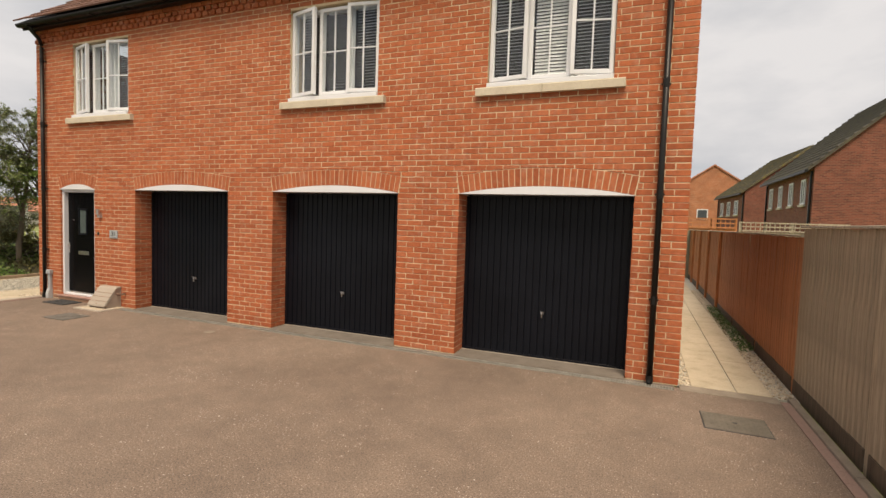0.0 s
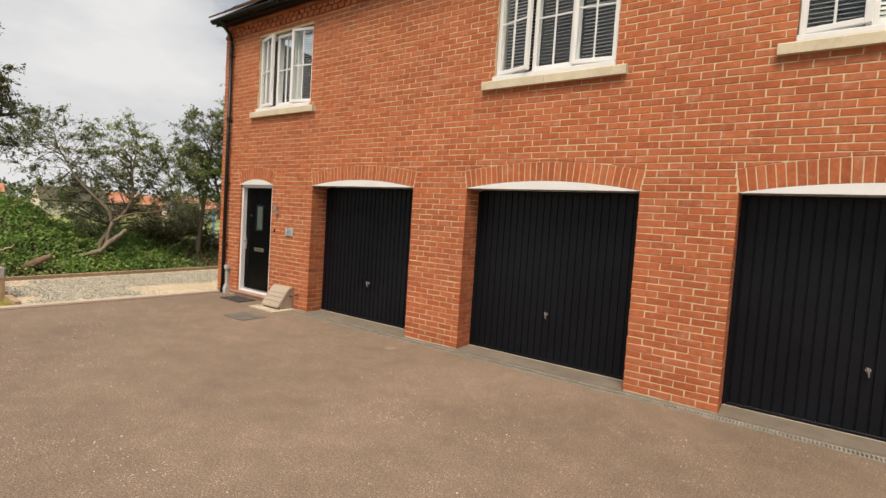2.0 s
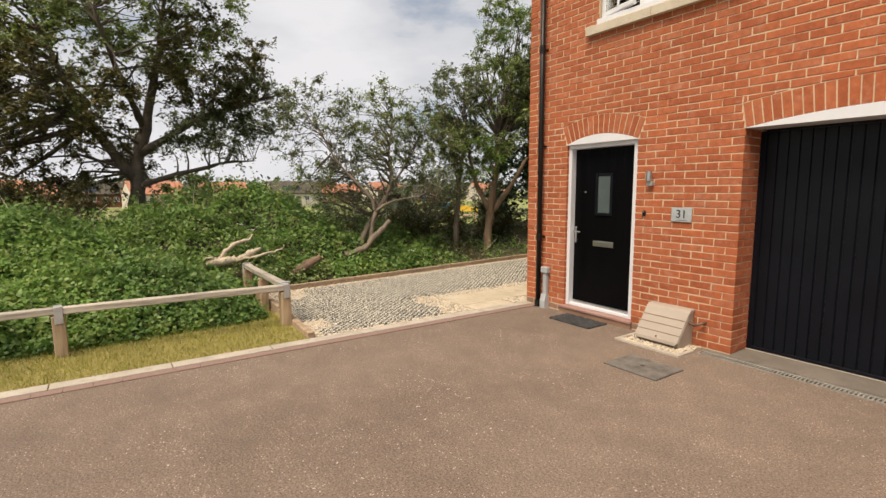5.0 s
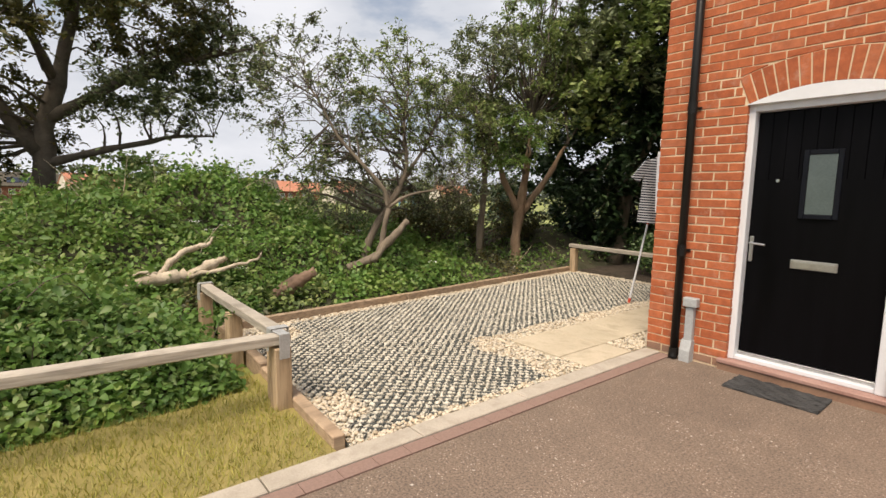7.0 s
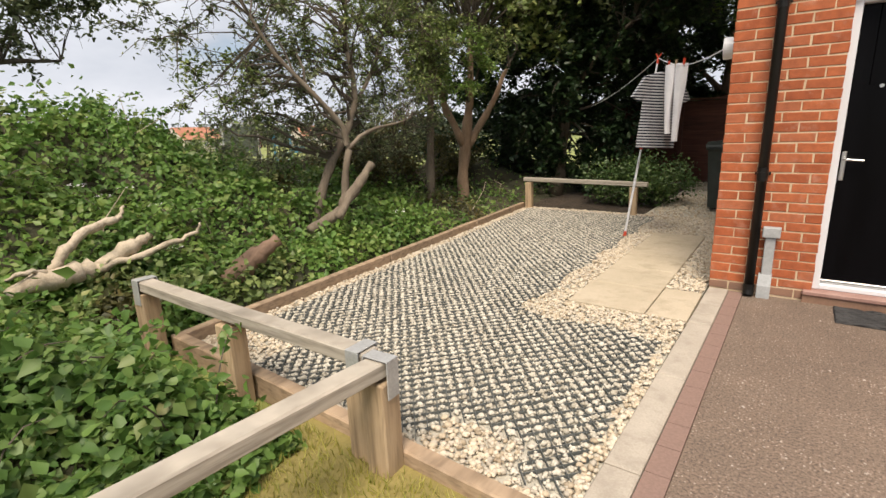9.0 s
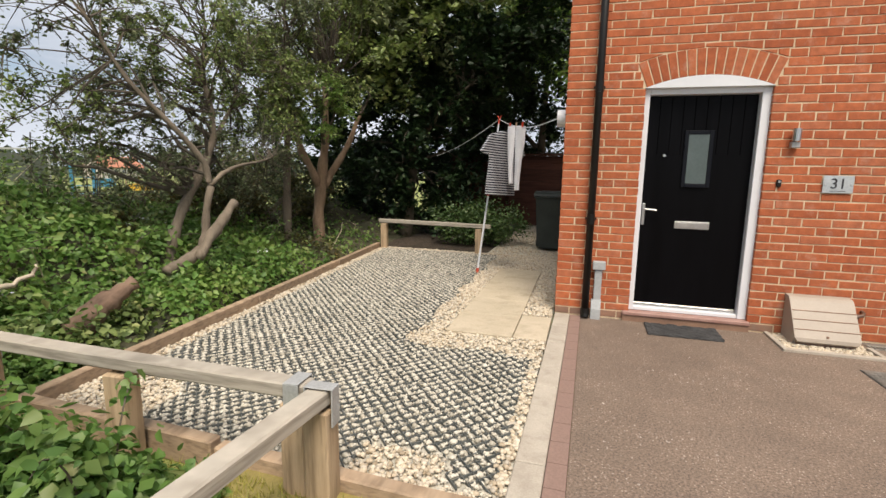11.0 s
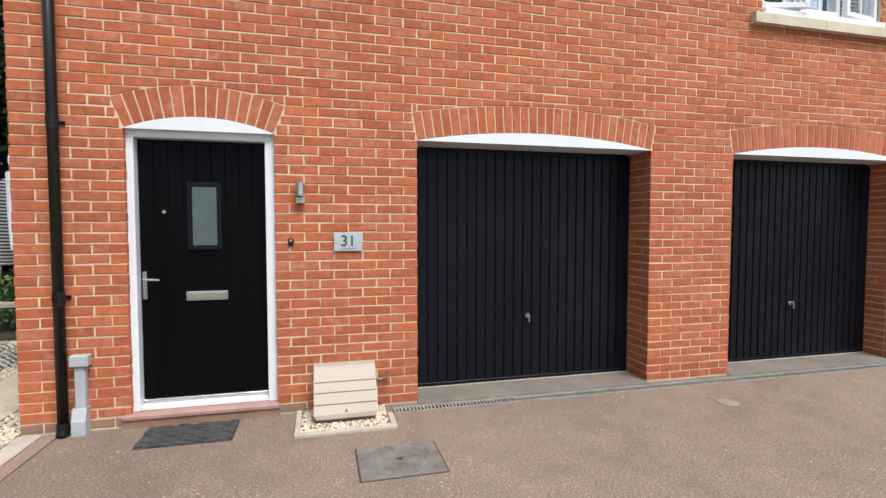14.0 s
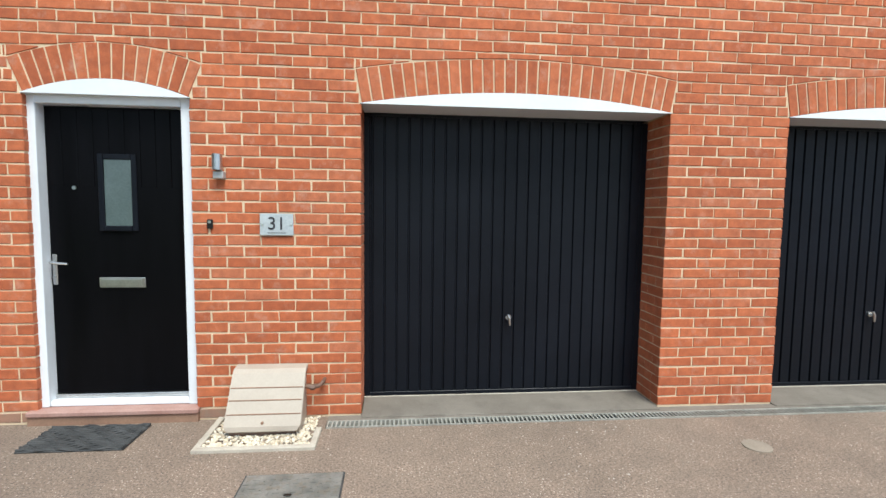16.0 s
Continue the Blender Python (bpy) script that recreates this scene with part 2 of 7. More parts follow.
M_BLIND = plain("blind_slat", (0.46, 0.48, 0.50), (0.55, 0.57, 0.59), 0.5, coarse=2, fine=30, bump=0.0)
# near-black colour stands in for unlit depth in rooms, garages and drain
M_UNLIT = plain("unlit_interior", (0.03, 0.028, 0.026), (0.05, 0.047, 0.044), 0.9)
M_ROOFTILE = island_material("brown_roof_tile", [(0, (0.11, 0.055, 0.04)), (0.5, (0.16, 0.075, 0.052)), (1, (0.20, 0.10, 0.07))], 0.85)
M_ROOFGREY = plain("grey_roof_tile", (0.061, 0.054, 0.042), (0.094, 0.083, 0.063), 0.9, coarse=0.8, fine=9, bump=0.3, dirt=(0.108, 0.094, 0.050))
M_ROOFRED = plain("orange_roof_tile", (0.40, 0.165, 0.10), (0.50, 0.23, 0.15), 0.9, coarse=0.5, fine=5)


def far_brick(name, c1, c2, joint):
    m, n, l, bs = nodes_of(name)
    c = n.new("ShaderNodeTexCoord")
    sep, comb, add = n.new("ShaderNodeSeparateXYZ"), n.new("ShaderNodeCombineXYZ"), n.new("ShaderNodeMath")
    l.new(c.outputs["Object"], sep.inputs[0])
    l.new(sep.outputs[0], add.inputs[0])
    l.new(sep.outputs[1], add.inputs[1])
    l.new(add.outputs[0], comb.inputs[0])
    l.new(sep.outputs[2], comb.inputs[1])
    t = n.new("ShaderNodeTexBrick")
    for key, v in (("Color1", c1), ("Color2", c2), ("Mortar", joint)):
        t.inputs[key].default_value = (*v, 1)
    for key, v in (("Scale", 1.0), ("Mortar Size", 0.008), ("Brick Width", 0.225), ("Row Height", 0.075)):
        t.inputs[key].default_value = v
    l.new(comb.outputs[0], t.inputs["Vector"])
    stain = noise_node(n, l, 1.1, 5, 0.65)
    col = mix_node(n, l, t.outputs["Color"], ramp_node(n, l, stain.outputs["Fac"], [(0.3, (0.72, 0.72, 0.72)), (0.7, (1.15, 1.12, 1.1))]).outputs["Color"], 0.9, "MULTIPLY")
    l.new(col, bs.inputs["Base Color"])
    bs.inputs["Roughness"].default_value = 0.9
    return m


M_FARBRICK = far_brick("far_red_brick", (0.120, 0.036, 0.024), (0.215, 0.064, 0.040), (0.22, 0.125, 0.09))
M_FARORANGE = far_brick("far_orange_brick", (0.33, 0.115, 0.055), (0.40, 0.150, 0.072), (0.42, 0.25, 0.16))
M_ROOFMOSS = plain("mossy_grey_roof_tile", (0.068, 0.060, 0.040), (0.128, 0.108, 0.056), 0.9, coarse=0.8, fine=9, bump=0.3, dirt=(0.240, 0.176, 0.036))
M_FARRENDER = plain("far_pale_render", (0.55, 0.50, 0.44), (0.68, 0.63, 0.56), 0.9, coarse=0.6, fine=8)
M_FARGLASS = plain("far_window_glass", (0.05, 0.06, 0.07), (0.10, 0.115, 0.13), 0.15, coarse=0.4, fine=3, bump=0.0)
M_FENCE = wood_material("orange_stained_boards", (0.437, 0.162, 0.061), (0.538, 0.218, 0.090), 0.05)
M_FENCEGREY = wood_material("weathered_grey_boards", (0.346, 0.274, 0.189), (0.464, 0.371, 0.266), 0.05)
M_FOOTBOARD = wood_material("dark_fence_foot_board", (0.085, 0.060, 0.040), (0.135, 0.098, 0.066), 0.05)
M_CAPRAIL = wood_material("pale_capping_rail", (0.36, 0.31, 0.24), (0.48, 0.42, 0.33), 0.1)
# darkened kerb copy: dirt, and the fence-side shade put into its colour
M_DIMKERB = plain("dimmed_kerb_concrete", (0.215, 0.178, 0.140), (0.30, 0.255, 0.205), 0.9, coarse=3, fine=110, bump=0.4, dirt=(0.15, 0.125, 0.09))
M_FENCEDARK = wood_material("dark_red_fence_boards", (0.085, 0.030, 0.020), (0.13, 0.048, 0.032), 0.15, (0.06, 1, 1))
M_TIMBER = wood_material("sawn_softwood", (0.36, 0.255, 0.155), (0.52, 0.395, 0.26), 0.12, (1, 1, 0.08))
M_RAIL = wood_material("weathered_rail_wood", (0.34, 0.305, 0.255), (0.51, 0.468, 0.40), 0.1, (0.08, 0.08, 1))
M_SLEEPER = wood_material("sleeper_wood", (0.33, 0.232, 0.152), (0.46, 0.345, 0.24), 0.12, (0.3, 0.08, 1))
M_BARK = plain("grey_brown_bark", (0.122, 0.097, 0.072), (0.245, 0.202, 0.151), 0.95, coarse=5, fine=45, bump=0.9, depth=0.012, stretch=(1, 1, 0.3))
M_TWIG = plain("dark_twig_bark", (0.075, 0.062, 0.048), (0.15, 0.125, 0.098), 0.95, coarse=5, fine=45, bump=0.5)
M_BARKRED = plain("ochre_bark", (0.216, 0.140, 0.088), (0.384, 0.272, 0.184), 0.95, coarse=5, fine=45, bump=0.9, depth=0.012, stretch=(1, 1, 0.3))
M_DEADWOOD = plain("bleached_dead_wood", (0.419, 0.351, 0.260), (0.601, 0.519, 0.401), 0.9, coarse=5, fine=50, bump=0.7, depth=0.008, dirt=(0.182, 0.137, 0.091))
# earth brown kept dark to stand for the shaded gaps between leaves
M_FILLSOIL = plain("undergrowth_filler_soil", (0.042, 0.046, 0.024), (0.088, 0.080, 0.046), 0.95, coarse=2, fine=30, bump=0.8, depth=0.02)
# leaf litter brown, darkened for the shade under the trees
M_SHADELITTER = plain("shaded_leaf_litter_soil", (0.026, 0.020, 0.014), (0.062, 0.046, 0.032), 0.95, coarse=5, fine=40, bump=0.8, depth=0.02, dirt=(0.10, 0.07, 0.045))
M_GROUND = plain("meadow_ground", (0.16, 0.20, 0.050), (0.27, 0.29, 0.090), 0.95, coarse=0.12, fine=4, bump=0.4, depth=0.03)
M_TURF = plain("turf_soil", (0.20, 0.17, 0.055), (0.30, 0.245, 0.085), 0.95, coarse=3, fine=60, bump=0.6, depth=0.01)
M_GRAVELBED = plain("gravel_bed", (0.42, 0.40, 0.34), (0.56, 0.53, 0.45), 0.95, coarse=20, fine=70, bump=1.0, depth=0.01)
M_GRAVEL = island_material("cream_gravel", [(0, (0.34, 0.275, 0.195)), (0.3, (0.58, 0.49, 0.365)), (0.7, (0.66, 0.59, 0.475)), (1, (0.42, 0.375, 0.31))], 0.85)
M_CHIP = island_material("pale_chipping", [(0, (0.30, 0.245, 0.205)), (0.5, (0.43, 0.37, 0.32)), (1, (0.56, 0.50, 0.445))], 0.85)
M_GRIDGRAVEL = island_material("pale_gravel", [(0, (0.361, 0.331, 0.267)), (0.3, (0.533, 0.494, 0.408)), (0.7, (0.636, 0.602, 0.516)), (1, (0.430, 0.400, 0.335))], 0.85)
M_GRID = plain("dark_paving_grid", (0.085, 0.094, 0.090), (0.14, 0.15, 0.145), 0.65)
M_LEAF_BRAMBLE = leaf_material("bramble_leaf", [(0, (0.089, 0.190, 0.043)), (0.3, (0.134, 0.261, 0.060)), (0.7, (0.184, 0.310, 0.078)), (0.96, (0.233, 0.339, 0.106)), (1.0, (0.310, 0.318, 0.127))], 0.42)
M_LEAF_GREY = leaf_material("grey_green_leaf", [(0, (0.092, 0.117, 0.065)), (0.5, (0.167, 0.206, 0.108)), (0.9, (0.292, 0.335, 0.178)), (1, (0.367, 0.389, 0.216))], 0.38)
M_LEAF_MID = leaf_material("mid_green_leaf", [(0, (0.103, 0.155, 0.053)), (0.5, (0.200, 0.274, 0.089)), (0.9, (0.332, 0.412, 0.143)), (1, (0.412, 0.423, 0.172))], 0.38)
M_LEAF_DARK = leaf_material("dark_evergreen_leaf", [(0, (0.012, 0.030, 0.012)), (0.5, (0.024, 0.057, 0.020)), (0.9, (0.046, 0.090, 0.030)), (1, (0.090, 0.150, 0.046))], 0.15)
# darker green with the shade on shrub and fence-foot weeds mixed in
M_LEAF_SHADED = leaf_material("shaded_low_leaf", [(0, (0.040, 0.085, 0.026)), (0.6, (0.085, 0.155, 0.045)), (1, (0.16, 0.23, 0.075))], 0.2)
M_LEAF_BRIGHT = leaf_material("bright_green_leaf", [(0, (0.134, 0.261, 0.057)), (0.5, (0.198, 0.332, 0.074)), (1, (0.282, 0.353, 0.113))], 0.42)
M_LEAF_OLIVE = leaf_material("olive_brown_leaf", [(0, (0.062, 0.066, 0.024)), (0.5, (0.110, 0.112, 0.038)), (0.9, (0.170, 0.150, 0.050)), (1, (0.24, 0.165, 0.060))], 0.3)
M_GRASS = leaf_material("lawn_grass", [(0, (0.187, 0.212, 0.038)), (0.5, (0.357, 0.332, 0.072)), (1, (0.425, 0.391, 0.136))], 0.25)
M_FARLEAF = leaf_material("far_woodland", [(0, (0.035, 0.055, 0.03)), (1, (0.09, 0.115, 0.06))], 0.1)
M_FABRICW = plain("white_cotton", (0.70, 0.70, 0.74), (0.80, 0.80, 0.84), 0.9, coarse=5, fine=200, bump=0.3)
M_RED = plain("red_plastic", (0.55, 0.06, 0.03), (0.65, 0.09, 0.04), 0.4)
M_BIN = plain("dark_green_grey_plastic", (0.018, 0.026, 0.023), (0.032, 0.042, 0.038), 0.5, coarse=4, fine=60, bump=0.1)
M_BLUE = plain("blue_paint", (0.05, 0.22, 0.36), (0.08, 0.28, 0.42), 0.5)
M_YELLOW = plain("yellow_paint", (0.70, 0.42, 0.04), (0.78, 0.50, 0.06), 0.5)
M_INK = plain("dark_print", (0.02, 0.02, 0.025), (0.03, 0.03, 0.035), 0.5, bump=0.0)
M_ACRYLIC = plain("brushed_acrylic_plate", (0.40, 0.44, 0.47), (0.50, 0.54, 0.57), 0.25, 0.2, coarse=6, fine=100, bump=0.03)
M_BARKPIPE = plain("brown_painted_pipe", (0.10, 0.055, 0.038), (0.16, 0.09, 0.06), 0.5, coarse=12, fine=90)
M_GRATE = plain("weathered_zinc", (0.24, 0.235, 0.21), (0.34, 0.33, 0.295), 0.7, 0.1, coarse=5, fine=90, bump=0.1, dirt=(0.15, 0.13, 0.11))
M_LOG = plain("rotten_log_wood", (0.09, 0.058, 0.042), (0.25, 0.165, 0.115), 0.95, coarse=6, fine=40, bump=1.0, depth=0.012, stretch=(1, 0.4, 0.4))
M_BOARD = plain("faded_green_board", (0.055, 0.068, 0.055), (0.085, 0.10, 0.082), 0.8, coarse=1.5, fine=8)
M_PANEL = plain("solar_panel", (0.012, 0.018, 0.035), (0.02, 0.03, 0.05), 0.25, coarse=0.5, fine=4, bump=0.0)
M_GREYGATE = wood_material("grey_green_gate_boards", (0.17, 0.17, 0.13), (0.25, 0.25, 0.19), 0.1)


def stripe_material():
    m, n, l, bs = nodes_of("striped_jersey")
    c = n.new("ShaderNodeTexCoord")
    w = n.new("ShaderNodeTexWave")
    w.bands_direction = "Z"
    w.inputs["Scale"].default_value = 9.5
    w.inputs["Distortion"].default_value = 0.4
    l.new(c.outputs["Object"], w.inputs["Vector"])
    col = ramp_node(n, l, w.outputs["Fac"], [(0.52, (0.02, 0.025, 0.04)), (0.64, (0.50, 0.51, 0.54))]).outputs["Color"]
    t = noise_node(n, l, 180, 2)
    l.new(mix_node(n, l, col, t.outputs["Color"], 0.12, "MULTIPLY"), bs.inputs["Base Color"])
    bs.inputs["Roughness"].default_value = 0.92
    return m


M_STRIPE = stripe_material()


# ---- building tools ----
def link_mesh(name, me, material, parent=None, label="", smooth=False):
    me.materials.append(material)
    if smooth:
        for p in me.polygons:
            p.use_smooth = True
    ob = new(name, me)
    if parent:
        ob.parent = parent
    if label:
        tagged(ob, label)
    return ob


def part(name, bm, material, parent=None, label="", smooth=False):
    me = bpy.data.meshes.new(name)
    bm.normal_update()
    bm.to_mesh(me)
    bm.free()
    return link_mesh(name, me, material, parent, label, smooth)


def raw(name, verts, faces, material, parent=None, label="", smooth=False):
    me = bpy.data.meshes.new(name)
    me.from_pydata(verts, [], faces)
    me.update()
    return link_mesh(name, me, material, parent, label, smooth)


def fast(name, verts, faces, material, parent=None, label=""):
    """Many faces of one size from arrays: verts (n, 3), faces (m, k)."""
    me = bpy.data.meshes.new(name)
    k = faces.shape[1]
    me.vertices.add(len(verts))
    me.vertices.foreach_set("co", np.ascontiguousarray(verts, dtype=np.float32).ravel())
    me.loops.add(faces.size)
    me.loops.foreach_set("vertex_index", np.ascontiguousarray(faces, dtype=np.int32).ravel())
    me.polygons.add(len(faces))
    me.polygons.foreach_set("loop_start", np.arange(0, faces.size, k, dtype=np.int32))
    me.update(calc_edges=True)
    me.validate()
    return link_mesh(name, me, material, parent, label)


def thing(name, label, category, group="", kind="", at=(0, 0, 0)):
    ob = new(name)
    ob.empty_display_size = 0.1
    ob.location = at
    return tagged(ob, label, category, group, kind)


def put(bm, x0, x1, y0, y1, z0, z1, bevel=0.0, m=None):
    """A box, with softened edges, added to bm."""
    r = bmesh.ops.create_cube(bm, size=1.0)
    vs = r["verts"]
    for v in vs:
        v.co = Vector((x0 + (v.co.x + 0.5) * (x1 - x0), y0 + (v.co.y + 0.5) * (y1 - y0), z0 + (v.co.z + 0.5) * (z1 - z0)))
    if bevel:
        es = list({e for v in vs for e in v.link_edges})
        vs = list({v for f in bmesh.ops.bevel(bm, geom=es, offset=bevel, segments=1, affect="EDGES")["faces"] for v in f.verts} | {v for v in vs if v.is_valid})
    if m is not None:
        bmesh.ops.transform(bm, matrix=m, verts=[v for v in vs if v.is_valid])
    return bm


def box(x0, x1, y0, y1, z0, z1, bevel=0.0, m=None):
    return put(bmesh.new(), x0, x1, y0, y1, z0, z1, bevel, m)


def prism(bm, pts, a, b, axis="y"):
    """Extrude a closed outline of (u, w) pairs from a to b along an axis; y: (x, z), x: (y, z), z: (x, y)."""
    def place(u, w, t):
        return {"y": (u, t, w), "x": (t, u, w), "z": (u, w, t)}[axis]
    v0 = [bm.verts.new(place(u, w, a)) for u, w in pts]
    v1 = [bm.verts.new(place(u, w, b)) for u, w in pts]
    n = len(pts)
    fs = [bm.faces.new(v0), bm.faces.new(v1[::-1])]
    for i in range(n):
        fs.append(bm.faces.new((v0[i], v1[i], v1[(i + 1) % n], v0[(i + 1) % n])))
    bmesh.ops.recalc_face_normals(bm, faces=fs)
    return bm


def tube(bm, pts, radii, n=8, cap=True):
    """A tapered round tube along points."""
    rings = []
    pts = [Vector(p) for p in pts]
    for i, p in enumerate(pts):
        d = (pts[min(i + 1, len(pts) - 1)] - pts[max(i - 1, 0)]).normalized()
        q = d.to_track_quat("Z", "Y")
        r = radii[i] if not isinstance(radii, (int, float)) else radii
        rings.append([bm.verts.new(p + q @ Vector((r * math.cos(2 * math.pi * k / n), r * math.sin(2 * math.pi * k / n), 0))) for k in range(n)])
    for a, b in zip(rings, rings[1:]):
        for k in range(n):
            bm.faces.new((a[k], a[(k + 1) % n], b[(k + 1) % n], b[k]))
    if cap:
        bm.faces.new(rings[0][::-1])
        bm.faces.new(rings[-1])
    return bm


def disc(bm, x, y, z, r, h, n=24, axis="z"):
    pts = [(r * math.cos(2 * math.pi * k / n), r * math.sin(2 * math.pi * k / n)) for k in range(n)]
    if axis == "z":
        return prism(bm, [(x + u, y + w) for u, w in pts], z, z + h, "z")
    if axis == "y":
        return prism(bm, [(x + u, z + w) for u, w in pts], y, y + h, "y")
    return prism(bm, [(y + u, z + w) for u, w in pts], x, x + h, "x")


def stones(rng, xy, zz, size, small=False):
    """Rounded stones as little facetted lumps: arrays of verts and triangles."""
    g = (1 + 5 ** 0.5) / 2
    base = np.array([(-1, g, 0), (1, g, 0), (-1, -g, 0), (1, -g, 0), (0, -1, g), (0, 1, g), (0, -1, -g), (0, 1, -g), (g, 0, -1), (g, 0, 1), (-g, 0, -1), (-g, 0, 1)]) / 1.902
    tri = np.array([(0, 11, 5), (0, 5, 1), (0, 1, 7), (0, 7, 10), (0, 10, 11), (1, 5, 9), (5, 11, 4), (11, 10, 2), (10, 7, 6), (7, 1, 8),
                    (3, 9, 4), (3, 4, 2), (3, 2, 6), (3, 6, 8), (3, 8, 9), (4, 9, 5), (2, 4, 11), (6, 2, 10), (8, 6, 7), (9, 8, 1)])
    if small:
        base = np.array([(1, 0, 0), (-1, 0, 0), (0, 1, 0), (0, -1, 0), (0.3, 0.2, 1), (-0.2, -0.1, -1)]) * 1.15
        tri = np.array([(0, 2, 4), (2, 1, 4), (1, 3, 4), (3, 0, 4), (2, 0, 5), (1, 2, 5), (3, 1, 5), (0, 3, 5)])
    n, m = len(xy), len(base)
    v = base[None] * (1 + rng.uniform(-0.22, 0.22, (n, m, 1)))
    v = v * (size[:, None] * rng.uniform(0.6, 1.25, (n, 3)) * np.array([1, 1, 0.72]))[:, None, :]
    a = rng.uniform(0, 6.28, n)
    c, s = np.cos(a)[:, None], np.sin(a)[:, None]
    x, y = v[..., 0] * c - v[..., 1] * s, v[..., 0] * s + v[..., 1] * c
    out = np.stack([x + xy[:, 0:1], y + xy[:, 1:2], v[..., 2] + zz[:, None]], -1)
    f = (tri[None] + m * np.arange(n)[:, None, None]).reshape(-1, 3)
    return out.reshape(-1, 3), f


def leaves(rng, centres, size, up=0.4, narrow=0.55, facing=None, full=False):
    """Folded leaf blades at the centres: arrays of verts and faces. facing: a direction each leaf roughly turns to."""
    n = len(centres)
    nor = rng.normal(size=(n, 3))
    if facing is None:
        nor[:, 2] = np.abs(nor[:, 2]) + up
    else:
        nor = nor * 0.62 + facing
    nor /= np.linalg.norm(nor, axis=1)[:, None]
    t = np.cross(nor, rng.normal(size=(n, 3)))
    t /= np.linalg.norm(t, axis=1)[:, None] + 1e-9
    b = np.cross(nor, t)
    s = (size * rng.uniform(0.6, 1.35, n))[:, None]
    w = s * narrow
    k = np.arange(n)[:, None]
    tip, base = centres + t * s - nor * s * 0.22 * full, centres - t * s * 0.8
    if not full:
        mid = centres - nor * s * 0.10 - t * s * 0.1
        l, r = centres + b * w + nor * s * 0.16 - t * s * 0.18, centres - b * w + nor * s * 0.16 - t * s * 0.18
        v = np.stack([base, l, tip, r, mid], 1).reshape(-1, 3)
        return v, np.concatenate([5 * k + np.array([[0, 1, 2, 4]]), 5 * k + np.array([[0, 4, 2, 3]])], 0)
    # broad toothed blade: shoulders, waist and a drooping tip on each side of the midrib
    ribs = [centres + t * s * a - nor * s * 0.05 for a in (-0.40, 0.20)]
    rim = [centres + side * b * w * g + t * s * a + nor * s * 0.13 for side in (1, -1) for a, g in ((-0.55, 0.95), (0.22, 0.80))]
    v = np.stack([base, tip, *ribs, *rim], 1).reshape(-1, 3)
    tri = [(0, 2, 4), (2, 5, 4), (2, 3, 5), (3, 1, 5), (0, 6, 2), (2, 6, 7), (2, 7, 3), (3, 7, 1)]
    return v, np.concatenate([8 * k + np.array([q]) for q in tri], 0)


# ---- the house front ----
LEFT, RIGHT, SPRING, RISE, RING = -2.8375, 9.05, 2.19, 0.10, 0.225
GARAGES = [(0.005, 2.22), (3.145, 5.36), (6.28, 8.47)]
DOORWAY = (-2.1375, -1.115)
WINDOWS = [(-1.71, -0.165), (3.44, 4.99), (6.61, 8.17)]
SILL_Z, HEAD_Z, TOP_Z, GARAGE_Y = 3.55, 4.93, 5.24, 0.33
ARCHES = [DOORWAY] + GARAGES


def arch_of(o):
    half = (o[1] - o[0]) / 2
    return (o[0] + o[1]) / 2, (half * half + RISE * RISE) / (2 * RISE), half


def intrados(o, x, extra=0.0):
    cx, r, half = arch_of(o)
    return SPRING + RISE - r + math.sqrt(max((r + extra) ** 2 - (x - cx) ** 2, 0))


wall_front = thing("wall_front", "orange-red brick front wall with pale mortar joints", "wall", kind="structure")

# mortar body behind the brick faces, with the openings left out
bm = bmesh.new()
edges = [LEFT + 0.005] + [e for o in ARCHES for e in (o[0] - 0.005, o[1] + 0.005)] + [RIGHT - 0.005]
for a, b in zip(edges[::2], edges[1::2]):
    put(bm, a, b, 0.005, 0.45, 0.0, SPRING)
    put(bm, a, b, 0.005, 0.30, SPRING, 2.60)
for o in ARCHES:
    xs = [o[0] - 0.005 + (o[1] - o[0] + 0.01) * i / 12 for i in range(13)]
    for a, b in zip(xs, xs[1:]):
        prism(bm, [(a, intrados(o, a) + 0.004), (b, intrados(o, b) + 0.004), (b, 2.60), (a, 2.60)], 0.005, 0.30)
put(bm, LEFT + 0.005, RIGHT - 0.005, 0.005, 0.30, 2.60, SILL_Z - 0.11)
xs = [LEFT + 0.005] + [e for w in WINDOWS for e in w] + [RIGHT - 0.005]
for a, b in zip(xs[::2], xs[1::2]):
    put(bm, a, b, 0.005, 0.30, SILL_Z - 0.11, HEAD_Z)
put(bm, LEFT + 0.005, RIGHT - 0.005, 0.005, 0.30, HEAD_Z, TOP_Z + 0.05)
part("mortar", bm, M_MORTAR, wall_front, "pale sandy mortar")

brick_cache = {}


